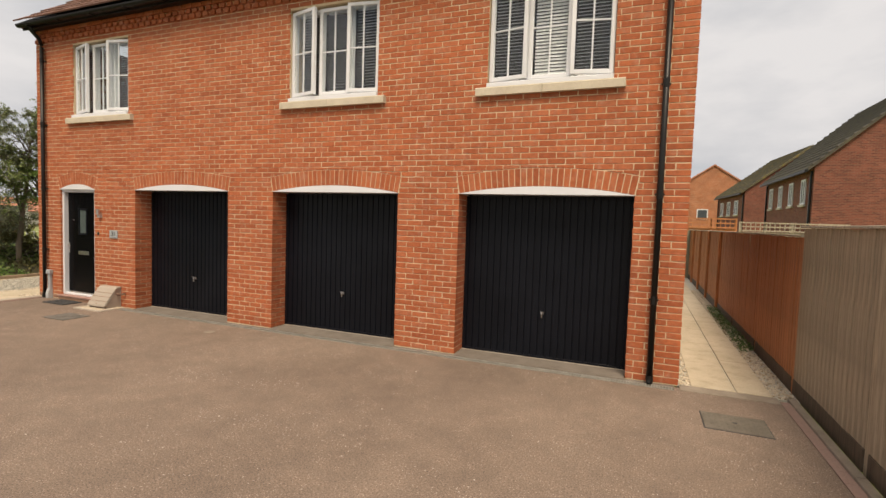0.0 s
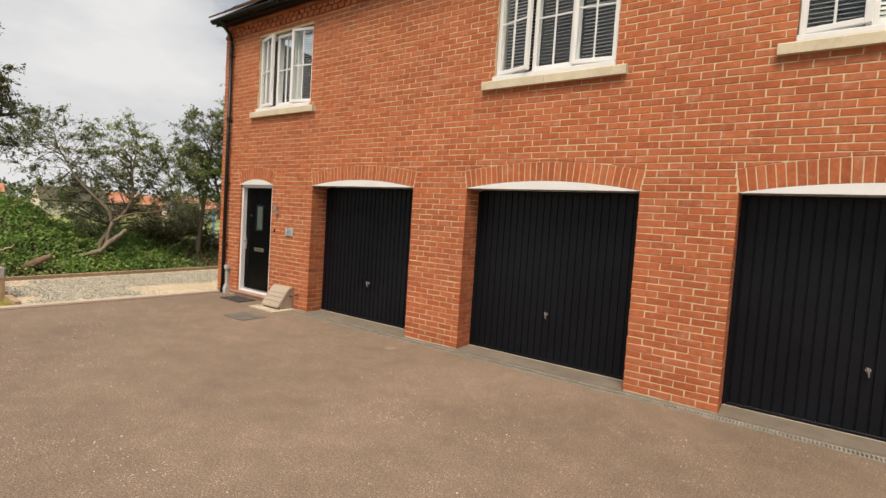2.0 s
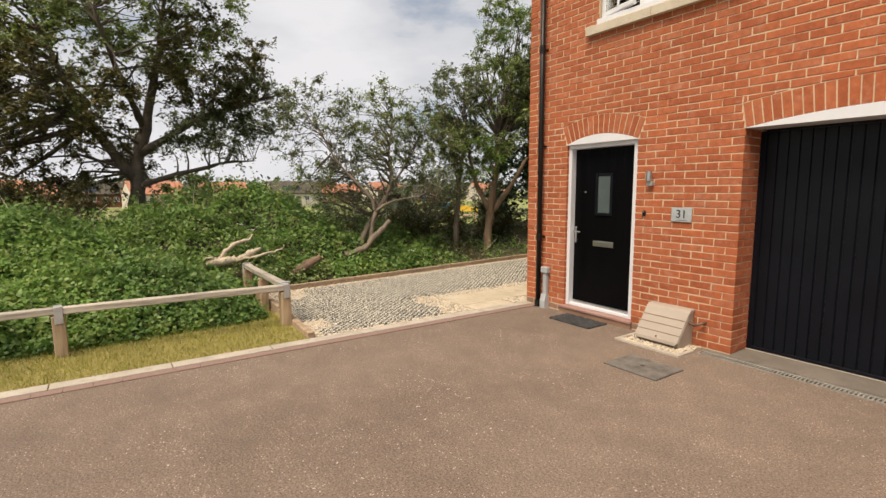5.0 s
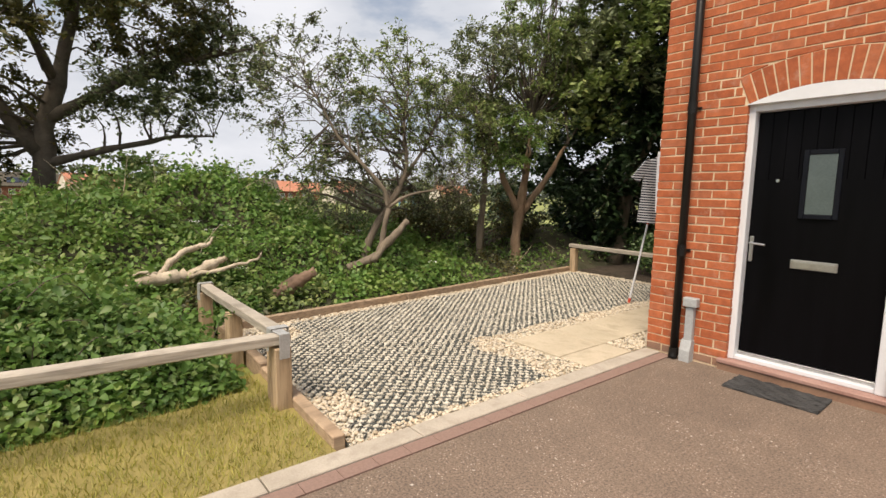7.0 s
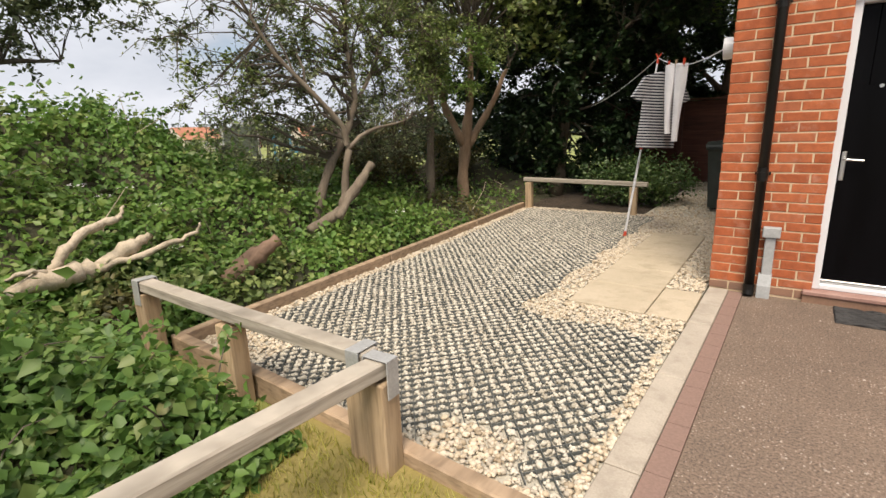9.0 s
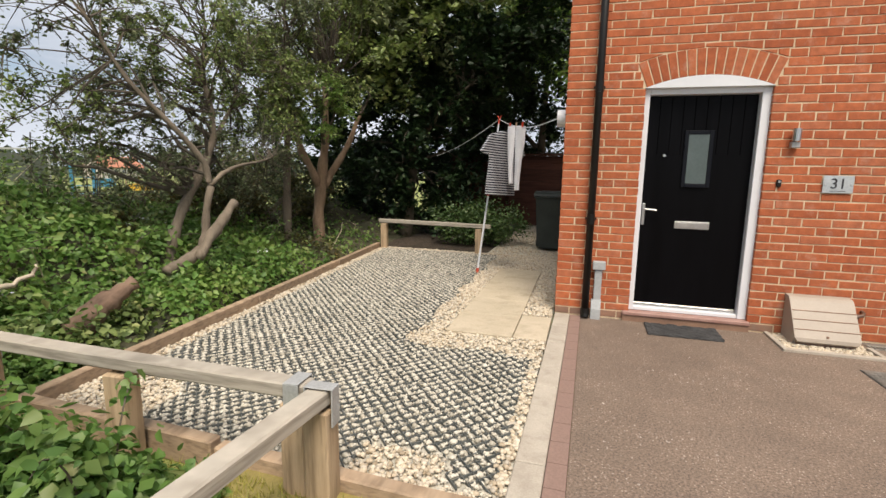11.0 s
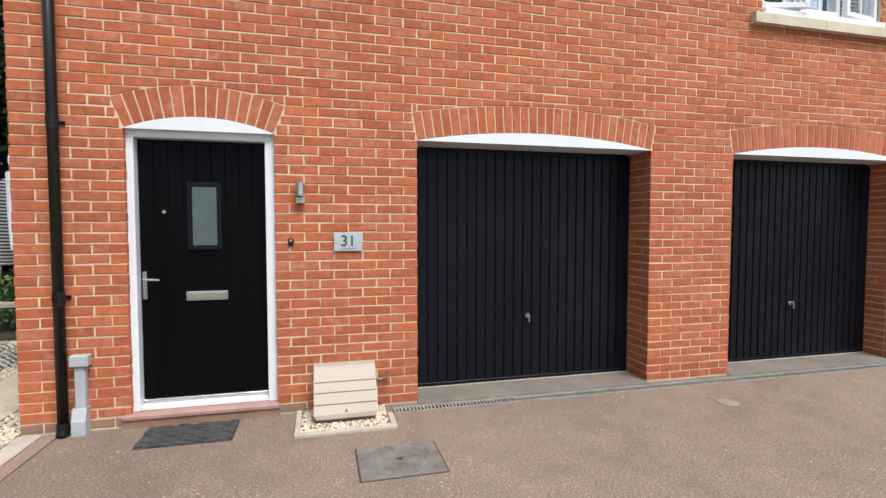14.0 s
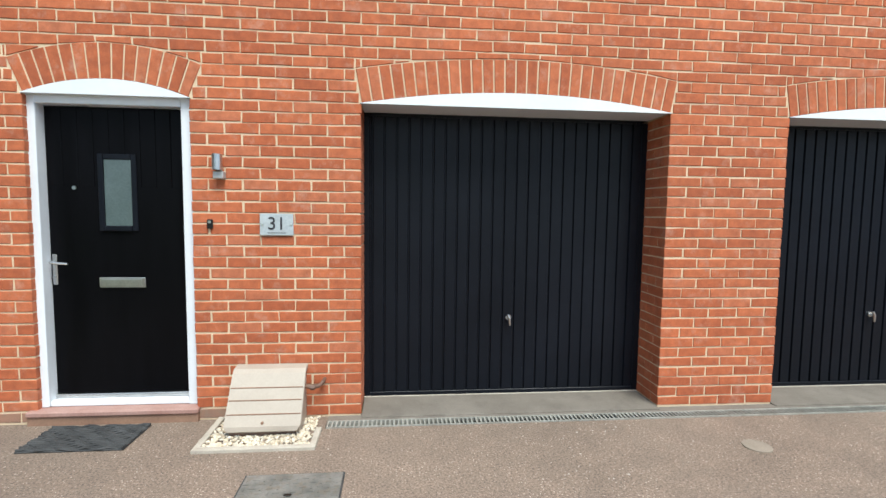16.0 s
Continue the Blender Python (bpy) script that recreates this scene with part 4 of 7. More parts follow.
def window(i, o, turns):
    w = thing("window_%d" % i, "white plastic three-light casement window with glazing bars, ajar", "window", "upper windows", "structure")
    z0, y = SILL_Z + 0.06, 0.10
    bm = bmesh.new()
    f = 0.045
    put(bm, o[0] + 0.002, o[0] + f, y, y + 0.07, z0, HEAD_Z - 0.002, 0.004)
    put(bm, o[1] - f, o[1] - 0.002, y, y + 0.07, z0, HEAD_Z - 0.002, 0.004)
    put(bm, o[0] + f, o[1] - f, y, y + 0.07, z0, z0 + f, 0.004)
    put(bm, o[0] + f, o[1] - f, y, y + 0.07, HEAD_Z - f, HEAD_Z - 0.002, 0.004)
    third = (o[1] - o[0]) / 3
    for k in (1, 2):
        put(bm, o[0] + third * k - 0.03, o[0] + third * k + 0.03, y, y + 0.07, z0 + f, HEAD_Z - f, 0.004)
    part("window_frame", bm, M_WHITE, w)
    part("frame_sill", box(o[0] - 0.0, o[1] + 0.0, -0.035, 0.168, SILL_Z + 0.002, z0 - 0.001, 0.006), M_WHITE, w)
    h = HEAD_Z - z0 - 0.05
    sash(w, third - 0.01, h, o[0] + 0.02, turns[0], y, z0 + 0.025, 1)
    sash(w, third + 0.01, h, o[0] + third - 0.005, 0, y, z0 + 0.025, 1)
    sash(w, third - 0.01, h, o[1] - 0.02, turns[1], y, z0 + 0.025, -1)
    s = thing("window_sill_%d" % i, "buff cast-stone window sill in two lengths", "window sill", "stone sills", "structure")
    mid = (o[0] + o[1]) / 2 - 0.05
    for a, b in ((o[0] - 0.135, mid - 0.003), (mid + 0.003, o[1] + 0.135)):
        bm = bmesh.new()
        prism(bm, [(-0.065, SILL_Z - 0.105), (-0.065, SILL_Z - 0.012), (-0.05, SILL_Z), (0.18, SILL_Z + 0.001), (0.18, SILL_Z - 0.105)], a, b, "x")
        part("sill_length", bm, M_STONE, s)
    for k, tilt in enumerate((14, 62 if i == 3 else 20, 14)):
        a0, a1 = o[0] + third * k + 0.05, o[0] + third * (k + 1) - 0.05
        b = thing("venetian_blind", "pale grey venetian blind, slats turned flat, inside the window" if tilt < 40 else "pale grey venetian blind with closed slats inside the window", "blind", "window blinds")
        part("head_rail", box(a0, a1, 0.19, 0.23, HEAD_Z - 0.06, HEAD_Z - 0.01), M_BLIND, b)
        slat = part("slat", box(a0, a1, -0.021, 0.021, -0.0015, 0.0015), M_BLIND, b)
        slat.matrix_basis = pose(0, 0.21, z0 + 0.05, tilt)
        zz = z0 + 0.092
        while zz < HEAD_Z - 0.07:
            sl = new("slat", slat.data)
            sl.parent = b
            sl.matrix_basis = pose(0, 0.21, zz, tilt)
            zz += 0.042
    tagged(part("room_lining", box(o[0] - 0.4, o[1] + 0.4, 1.6, 1.64, 3.1, 5.28), M_UNLIT), "inner room wall coloured near-black for the unlit room", "wall", kind="structure")


for i, o in enumerate(WINDOWS):
    window(i + 1, o, ((-13, 12), (-14, 8), (-10, 12))[i])


# ---- fittings on the front ----
def downpipe(x, name):
    p = thing(name, "black round plastic downpipe with clips", "downpipe", "downpipes")
    y, r = -0.065, 0.034
    part("pipe", tube(bmesh.new(), [(x, y, 0.03), (x, y, 4.95)], r, 14), M_BLACKPLASTIC, p, smooth=True)
    part("swan_neck", tube(bmesh.new(), [(x, y, 4.90), (x, y, 5.0), (x, -0.11, 5.10), (x, -0.22, 5.2), (x, -0.27, 5.26), (x, -0.27, 5.30)], r, 14), M_BLACKPLASTIC, p, smooth=True)
    part("shoe", tube(bmesh.new(), [(x, y, 0.10), (x, y - 0.004, 0.05), (x, y - 0.02, 0.012)], [r + 0.006, r + 0.006, r + 0.003], 14), M_BLACKPLASTIC, p)
    for z in (0.98, 2.2, 3.45, 4.7):
        part("socket", tube(bmesh.new(), [(x, y, z - 0.05), (x, y, z + 0.05)], r + 0.0035, 14), M_BLACKPLASTIC, p)
        c = part("clip", box(x - 0.052, x + 0.052, -0.012, -0.002, z - 0.012, z + 0.012, 0.002), M_BLACKPLASTIC, p)
        part("clip_ring", tube(bmesh.new(), [(x, y, z - 0.014), (x, y, z + 0.014)], r + 0.006, 14), M_BLACKPLASTIC, c)


downpipe(-2.545, "downpipe")
downpipe(8.74, "downpipe")

c = thing("cable_entry_duct", "grey plastic cable entry box with duct at the wall foot", "utility duct")
part("box_cover", box(-2.497, -2.378, -0.075, -0.001, 0.49, 0.57, 0.006), M_GREYBOX, c)
part("duct", box(-2.475, -2.405, -0.055, -0.001, 0.16, 0.488, 0.006), M_GREYBOX, c)
bm = bmesh.new()
prism(bm, [(-0.001, 0.0), (-0.085, 0.0), (-0.085, 0.10), (-0.058, 0.19), (-0.001, 0.19)], -2.49, -2.40, "x")
part("foot_bend", bm, M_GREYBOX, c, "pale grey bend at the foot")

lamp = thing("wall_light", "small stainless-steel outdoor wall light, unlit", "wall light")
part("back_plate", box(-0.955, -0.890, -0.060, -0.001, 1.660, 1.708, 0.004), M_STEEL, lamp)
part("lamp_tube", tube(bmesh.new(), [(-0.925, -0.06, 1.715), (-0.925, -0.06, 1.818)], 0.032, 18), M_CHROME, lamp, smooth=False)
part("arm", box(-0.94, -0.91, -0.045, -0.001, 1.712, 1.77, 0.003), M_CHROME, lamp)
bell = thing("doorbell", "small black doorbell push beside the door", "doorbell")
part("body", box(-1.018, -0.978, -0.016, -0.001, 1.325, 1.39, 0.006), M_BLACKPLASTIC, bell)
part("button", disc(bmesh.new(), -0.998, -0.020, 1.372, 0.010, 0.005, 14, "y"), M_CHROME, bell)

plate = thing("house_number_plate", "grey acrylic house number plate reading 31", "number plate")
part("plate", box(-0.672, -0.450, -0.016, -0.010, 1.285, 1.432, 0.002), M_ACRYLIC, plate)
for x in (-0.655, -0.467):
    part("standoff", disc(bmesh.new(), x, -0.020, 1.358, 0.007, 0.018, 12, "y"), M_CHROME, plate)
txt = bpy.data.curves.new("number", "FONT")
txt.body, txt.size, txt.extrude, txt.align_x, txt.offset = "31", 0.122, 0.001, "CENTER", 0.0006
num = new("number", txt)
num.data.materials.append(M_INK)
num.parent = plate
num.matrix_basis = pose(-0.561, -0.018, 1.325, 90, 0, 0)
part("caption_bar", box(-0.62, -0.50, -0.0175, -0.0165, 1.300, 1.304), M_INK, plate)

mb = thing("gas_meter_box", "beige ribbed plastic meter box with a sloping lid", "meter box", at=(0, 0, -0.035))
bm = bmesh.new()
prism(bm, [(-0.002, 0.0), (-0.30, 0.0), (-0.27, 0.09), (-0.25, 0.13), (-0.06, 0.40), (-0.002, 0.41)], -0.815, -0.395, "x")
part("body", bm, M_BROWNBASE, mb, "brown meter box base")
top = [(-0.001, 0.425), (-0.085, 0.418), (-0.115, 0.395), (-0.315, 0.115), (-0.322, 0.085), (-0.300, 0.070), (-0.288, 0.085), (-0.282, 0.11), (-0.09, 0.385), (-0.001, 0.405)]
bm = bmesh.new()
prism(bm, top, -0.838, -0.362, "x")
for v in bm.verts:
    if v.co.z < 0.10:
        v.co.x += 0.022 if v.co.x < -0.6 else -0.022
lid = part("lid", bm, M_BEIGE, mb)
for k in (0.28, 0.52, 0.78):
    y, z = -0.115 - 0.2 * k, 0.395 - 0.28 * k
    part("groove", box(-0.832, -0.368, y - 0.004, y + 0.004, z - 0.001, z + 0.004), M_BROWNBASE, lid)
part("side_cheek", prism(bmesh.new(), [(-0.002, 0.02), (-0.262, 0.02), (-0.278, 0.10), (-0.09, 0.375), (-0.002, 0.40)], -0.392, -0.376, "x"), M_BEIGE, mb)
part("side_cheek", prism(bmesh.new(), [(-0.002, 0.02), (-0.262, 0.02), (-0.278, 0.10), (-0.09, 0.375), (-0.002, 0.40)], -0.834, -0.818, "x"), M_BEIGE, mb)
part("lid_lock", disc(bmesh.new(), -0.60, -0.312, 0.135, 0.009, 0.01, 12, "y"), M_BROWNBASE, lid)
gp = thing("gas_pipe", "short brown gas pipe with a valve at the wall", "pipe", at=(0, 0, -0.03))
part("pipe", tube(bmesh.new(), [(-0.375, -0.08, 0.285), (-0.32, -0.085, 0.275), (-0.275, -0.08, 0.285), (-0.255, -0.05, 0.30), (-0.25, 0.0, 0.305)], 0.014, 10), M_BARKPIPE, gp)
part("valve_nut", tube(bmesh.new(), [(-0.335, -0.085, 0.277), (-0.305, -0.085, 0.277)], 0.021, 6), M_BARKPIPE, gp)

mf = thing("meter_box_surround", "pale concrete edging round a small gravel bed", "edging")
for b in ((-0.97, -0.24, -0.49, -0.445), (-0.97, -0.93, -0.443, -0.002), (-0.28, -0.24, -0.443, -0.21)):
    part("edging", box(b[0], b[1], b[2], b[3], -0.02, 0.022, 0.004), M_KERB, mf)

mat_t = thing("door_mat", "black ribbed rubber door mat lying on the tarmac", "door mat")
part("base", box(-2.0, -1.385, -0.415, -0.07, 0.0, 0.010, 0.003), M_RUBBER, mat_t)
for i in range(13):
    y = -0.405 + i * 0.0265
    pts = [(-1.995 + 0.61 * k / 14, y + 0.009 * math.sin(k * 1.6 + i), 0.014 + 0.005 * math.sin(k * 2.3 + i * 1.7)) for k in range(15)]
    part("rib", tube(bmesh.new(), pts, 0.0085, 6), M_RUBBER, mat_t)


# ---- ground ----
def sheet(name, pts, z0, z1, material, label, category):
    ob = part(name, prism(bmesh.new(), pts, z0, z1, "z"), material)
    return tagged(ob, label, category, kind="structure")


def kerb_x(y):
    return -2.83 + 0.012 * y


drive = sheet("driveway", [(kerb_x(-30) + 0.25, -30), (10.03, -30), (10.03, -0.05), (9.005, -0.05), (9.005, -0.195), (-0.225, -0.195), (-0.225, 0.004), (LEFT, 0.004), (kerb_x(0) + 0.25, -0.03)], -0.2, 0.0, M_TARMAC, "brown-grey worn tarmac driveway", "driveway")
bm = bmesh.new()
# the land falls away gently to the west; one sheet to the horizon
span = [-900 * (1 - i / 20) ** 3 for i in range(20)] + [0.0] + [900 * ((i + 1) / 20) ** 3 for i in range(20)]


def land(x, y):
    d = max(0.0, -x - 9.0)
    return -0.06 - 2.6 * (1 - math.exp(-d / 28.0))


grid = [[bm.verts.new((x, y, land(x, y))) for x in span] for y in span]
for j in range(len(span) - 1):
    for i in range(len(span) - 1):
        bm.faces.new((grid[j][i], grid[j][i + 1], grid[j + 1][i + 1], grid[j + 1][i]))
tagged(part("ground", bm, M_GROUND, smooth=True), "rough green meadow ground falling away", "ground", kind="structure")

kerb = thing("kerb", "pale concrete kerb strip with a row of pink pavers", "kerb", kind="structure")
y = -0.03
while y > -9.0:
    e = y - 0.905
    bm = bmesh.new()
    prism(bm, [(kerb_x(y), y - 0.004), (kerb_x(e), e + 0.004), (kerb_x(e) + 0.145, e + 0.004), (kerb_x(y) + 0.145, y - 0.004)], -0.15, 0.020, "z")
    bmesh.ops.bevel(bm, geom=[ed for ed in bm.edges if all(v.co.z > 0 for v in ed.verts)], offset=0.006, segments=1, affect="EDGES")
    part("kerb_length", bm, M_KERB, kerb)
    y = e
y = -0.03
while y > -9.0:
    e = y - 0.205
    bm = bmesh.new()
    prism(bm, [(kerb_x(y) + 0.149, y - 0.002), (kerb_x(e) + 0.149, e + 0.002), (kerb_x(e) + 0.248, e + 0.002), (kerb_x(y) + 0.248, y - 0.002)], -0.15, 0.008, "z")
    part("paver", bm, M_PAVER, kerb)
    y = e

drain = thing("drain_channel", "galvanised slotted drain channel along the garages", "drain", kind="structure")
part("haunch", box(-0.222, 9.003, -0.087, 0.03, -0.12, 0.002), M_CONC, drain, "worn concrete haunch")
# channel bed coloured near-black for the shade below the slots
part("channel", box(-0.22, 9.0, -0.19, -0.088, -0.13, -0.06), M_UNLIT, drain)
x = -0.22
me = None
while x < 8.9:
    if me is None:
        bm = bmesh.new()
        put(bm, 0.001, 1.023, -0.193, -0.183, -0.058, 0.007)
        put(bm, 0.001, 1.023, -0.099, -0.089, -0.058, 0.007)
        for i in range(34):
            put(bm, 0.003 + 0.030 * i, 0.0145 + 0.030 * i, -0.183, -0.099, -0.02, 0.006)
        g = part("grating", bm, M_GRATE, drain)
        me = g.data
    else:
        g = new("grating", me)
        g.parent = drain
    g.location = (x, 0, 0)
    x += 1.0245


def manhole(x0, x1, y0, y1, label, metal):
    m = thing("manhole_cover", label, "manhole cover", "drain covers")
    part("rim", box(x0 - 0.010, x1 + 0.010, y0 - 0.010, y1 + 0.010, -0.03, 0.004, 0.002), M_RUBBER, m)
    cv = part("cover", box(x0, x1, y0, y1, -0.02, 0.009, 0.003), metal, m)
    bm = bmesh.new()
    n = 12
    for i in range(n):
        for j in range(int(n * (y1 - y0) / (x1 - x0))):
            cx, cy = x0 + (i + 0.5) * (x1 - x0) / n, y0 + (j + 0.5) * (x1 - x0) / n
            if (i + j) % 2:
                put(bm, cx - 0.017, cx + 0.017, cy - 0.006, cy + 0.006, 0.009, 0.012)
            else:
                put(bm, cx - 0.006, cx + 0.006, cy - 0.017, cy + 0.017, 0.009, 0.012)
    tagged(part("tread", bm, metal, cv), kind="stuff")
    part("key_hole", box((x0 + x1) / 2 - 0.02, (x0 + x1) / 2 + 0.02, (y0 + y1) / 2 - 0.012, (y0 + y1) / 2 + 0.012, 0.009, 0.0135, 0.002), M_BLACKPLASTIC, cv)


manhole(-0.56, -0.04, -1.19, -0.77, "grey-brown iron manhole cover set in tarmac by the door", M_MANHOLE)
manhole(9.205, 9.745, -1.18, -0.75, "grey iron manhole cover set in tarmac by the path", M_COVER)
rc = thing("round_stop_cover", "small round stop-valve cover set in the tarmac", "valve cover")
part("cover", disc(bmesh.new(), 2.53, -0.64, -0.01, 0.085, 0.016, 28), M_DIMKERB, rc)

# path beside the house
ps = thing("side_path", "buff concrete paving slabs beside the house", "path", kind="structure")
y = 0.06
for i in range(20):
    for a, b, o in ((9.19, 9.64, 0.0), (9.65, 10.0, 0.22)):
        part("paving_slab", box(a + 0.003, b - 0.003, y + o + 0.004, y + o + 0.596, -0.05, 0.012 + rng.uniform(-0.002, 0.002), 0.004), M_SLAB, ps)
    y += 0.60
part("paving_slab", box(9.653, 9.997, 0.064, 0.276, -0.05, 0.012, 0.004), M_SLAB, ps)
sheet("side_path_bed", [(9.05, 0.05), (10.24, 0.05), (10.24, 14), (9.05, 14)], -0.2, -0.005, M_GRAVELBED, "gravel bed beside the path", "gravel bed")
ke = thing("kerb_east", "pale concrete edging with pink pavers along the fence", "kerb", kind="structure")
part("cross_edging", box(9.06, 10.03, -0.150, 0.05, -0.1, 0.010, 0.004), M_DIMKERB, ke)
y = -0.05
while y > -9:
    part("paver", box(10.034, 10.12, y - 0.198, y - 0.002, -0.1, 0.006), M_PAVER, ke)
    y -= 0.2
y = 0.05
while y > -9:
    part("kerb_length", box(10.123, 10.20, y - 0.90, y - 0.005, -0.1, 0.028, 0.005), M_DIMKERB, ke)
    y -= 0.905


# ---- gravel parking bay ----
BAY = [(-2.85, 0.0), (-2.87, -3.12), (-5.60, -3.06), (-6.18, 3.28), (-4.2, 3.40), (-4.2, 9.0), (-2.85, 9.0)]
sheet("gravel_bay", BAY, -0.2, -0.008, M_GRAVELBED, "gravel bay bed of cream stones", "gravel bay")


def back_x(y):
    return -5.60 - 0.0915 * (y + 3.06)


rng = np.random.default_rng(11)


def in_grid(x, y):
    if not (-3.03 < y < 3.25) or x < back_x(y) + 0.12 or x > -2.92 + 0.01 * y:
        return False
    if y > -1.32 + 0.05 * math.sin(9 * x) and x > -3.97 + 0.03 * math.sin(7 * y):
        return False
    if x < -4.95 and y < -2.45 and x + y < -7.6:
        return False
    if y < -2.80 and -3.62 < x < -3.18:
        return False
    return True


def on_slab(x, y):
    return (-3.73 < x < -3.13 and -0.95 < y < 2.1) or (-3.14 < x < -2.85 and -0.93 < y < -0.22)


E1, E2, PITCH = Vector((0.636, 0.742)), Vector((0.636, -0.742)), 0.062
pg, pf, size_g = [], [], []
for i in range(-150, 151):
    for j in range(-160, 161):
        c = Vector((-4.5, 0.1)) + E1 * PITCH * (i + 0.5) + E2 * PITCH * (j + 0.5)
        if not in_grid(c.x, c.y):
            continue
        fill = noise.noise(Vector((c.x * 1.6, c.y * 1.6, 2.0)))
        for n in range(7 if fill > -0.15 else 5):
            r = rng.uniform(0.015, 0.020) if n == 0 else rng.uniform(0.009, 0.0135)
            reach = 0.006 if n == 0 else 0.022
            pg.append((c.x + rng.uniform(-reach, reach), c.y + rng.uniform(-reach, reach)))
            size_g.append(r)
for _ in range(60000):
    x, y = rng.uniform(-6.25, -2.86), rng.uniform(-3.12, 3.4)
    if x > back_x(y) + 0.03 and not on_slab(x, y) and not in_grid(x, y) and len(pf) < 12500:
        pf.append((x, y))
for _ in range(3500):
    pf.append((rng.uniform(-4.15, -2.86), rng.uniform(3.4, 8.5)))
pg, pf, size_g = np.array(pg), np.array(pf), np.array(size_g)
for big in (True, False):
    sel = (size_g >= 0.0142) == big
    v, f = stones(rng, pg[sel], rng.uniform(0.003, 0.0095, sel.sum()), size_g[sel], not big)
    tagged(fast("grid_gravel", v, f, M_GRIDGRAVEL), "pale angular gravel filling the paving grid", "gravel", kind="stuff")
v, f = stones(rng, pf, rng.uniform(-0.002, 0.014, len(pf)), rng.uniform(0.010, 0.019, len(pf)))
tagged(fast("loose_gravel", v, f, M_GRAVEL), "loose cream gravel between grid and slabs", "gravel", kind="stuff")
side = [(rng.uniform(9.06, 9.19), rng.uniform(0.06, 10)) for _ in range(1300)] + [(rng.uniform(10.0, 10.22), rng.uniform(0.06, 10)) for _ in range(2200)]
side = np.array(side)
v, f = stones(rng, side, rng.uniform(0.0, 0.012, len(side)), rng.uniform(0.010, 0.020, len(side)))
tagged(fast("path_gravel", v, f, M_GRAVEL), "cream gravel strips along the side path", "gravel", kind="stuff")
mbg = np.array([(rng.uniform(-0.925, -0.285), rng.uniform(-0.44, -0.02)) for _ in range(900)])
v, f = stones(rng, mbg, rng.uniform(0.0, 0.010, len(mbg)), rng.uniform(0.010, 0.018, len(mbg)))
tagged(fast("meter_bed_gravel", v, f, M_GRAVEL), "cream gravel round the meter box", "gravel", kind="stuff")

chips = np.stack([rng.uniform(-2.5, 9.9, 34000), -0.25 - 6.2 * rng.uniform(0, 1, 34000) ** 0.8], 1)
worn = np.array([noise.noise(Vector((p[0] * 0.9, p[1] * 1.6, 4.0))) + 0.5 * noise.noise(Vector((p[0] * 2.7, p[1] * 4.0, 9.0))) for p in chips])
chips = chips[worn > rng.uniform(0.0, 0.70, len(chips))]
v, f = stones(rng, chips, rng.uniform(-0.0025, 0.0005, len(chips)), rng.uniform(0.003, 0.0078, len(chips)), True)
tagged(fast("tarmac_chippings", v, f, M_CHIP), "pale stone chippings set in the tarmac", "chippings", kind="stuff")

# plastic paving grid: two sets of slanting ribs, cut at the bay's edges
gv, gf = [], []
pitch = 0.062
for sx in (1, -1):
    for k in range(-150, 151):
        run = None
        for j in range(-160, 161):
            a, b = k * pitch, j * pitch
            x = -4.5 + (a + b) * 0.7071 * 0.9
            y = 0.1 + (a - b) * sx * 0.7071 * 1.05
            ok = in_grid(x, y)
            if ok and run is None:
                run = (x, y)
            if run is not None and not ok:
                px, py = x, y
                d = Vector((px - run[0], py - run[1], 0))
                if d.length > 0.08:
                    n = Vector((-d.y, d.x, 0)).normalized() * 0.0021
                    s = len(gv)
                    for z in (-0.004, 0.0118):
                        gv += [(run[0] + n.x, run[1] + n.y, z), (px + n.x, py + n.y, z), (px - n.x, py - n.y, z), (run[0] - n.x, run[1] - n.y, z)]
                    gf += [tuple(s + q for q in face) for face in ((4, 5, 6, 7), (0, 1, 5, 4), (2, 3, 7, 6), (1, 2, 6, 5), (3, 0, 4, 7))]
                run = None
tagged(raw("paving_grid", gv, gf, M_GRID), "black plastic diamond paving grid filled with gravel", "paving grid", kind="stuff")

sp = thing("stepping_slabs", "buff paving slabs laid in gravel by the house corner", "path", kind="structure")
y = -0.93
for i in range(5):
    part("paving_slab", box(-3.725, -3.14, y + 0.003, y + 0.597, -0.05, 0.020, 0.005), M_SLAB, sp)
    y += 0.60
part("paving_slab", box(-3.132, -2.85, -0.925, -0.24, -0.05, 0.018, 0.005), M_SLAB, sp)


def beam(name, p, q, w, h, material, label, category, group="", kind=""):
    """A sawn timber from p to q, lying with its length along them; the base line is given."""
    p, q = Vector(p), Vector(q)
    d = q - p
    bm = box(-d.length / 2, d.length / 2, -w / 2, w / 2, 0, h, 0.008)
    bmesh.ops.subdivide_edges(bm, edges=[e for e in bm.edges if abs(e.verts[0].co.x - e.verts[1].co.x) > 0.5], cuts=6)
    for v in bm.verts:
        v.co += Vector((0, 0.006 * noise.noise(v.co * 1.3 + p), 0.005 * noise.noise(v.co * 1.7 + q)))
    ob = part(name, bm, material)
    ob.matrix_basis = Matrix.Translation((p + q) / 2) @ d.to_track_quat("X", "Z").to_matrix().to_4x4()
    if label:
        tagged(ob, label, category, group, kind)
    return ob


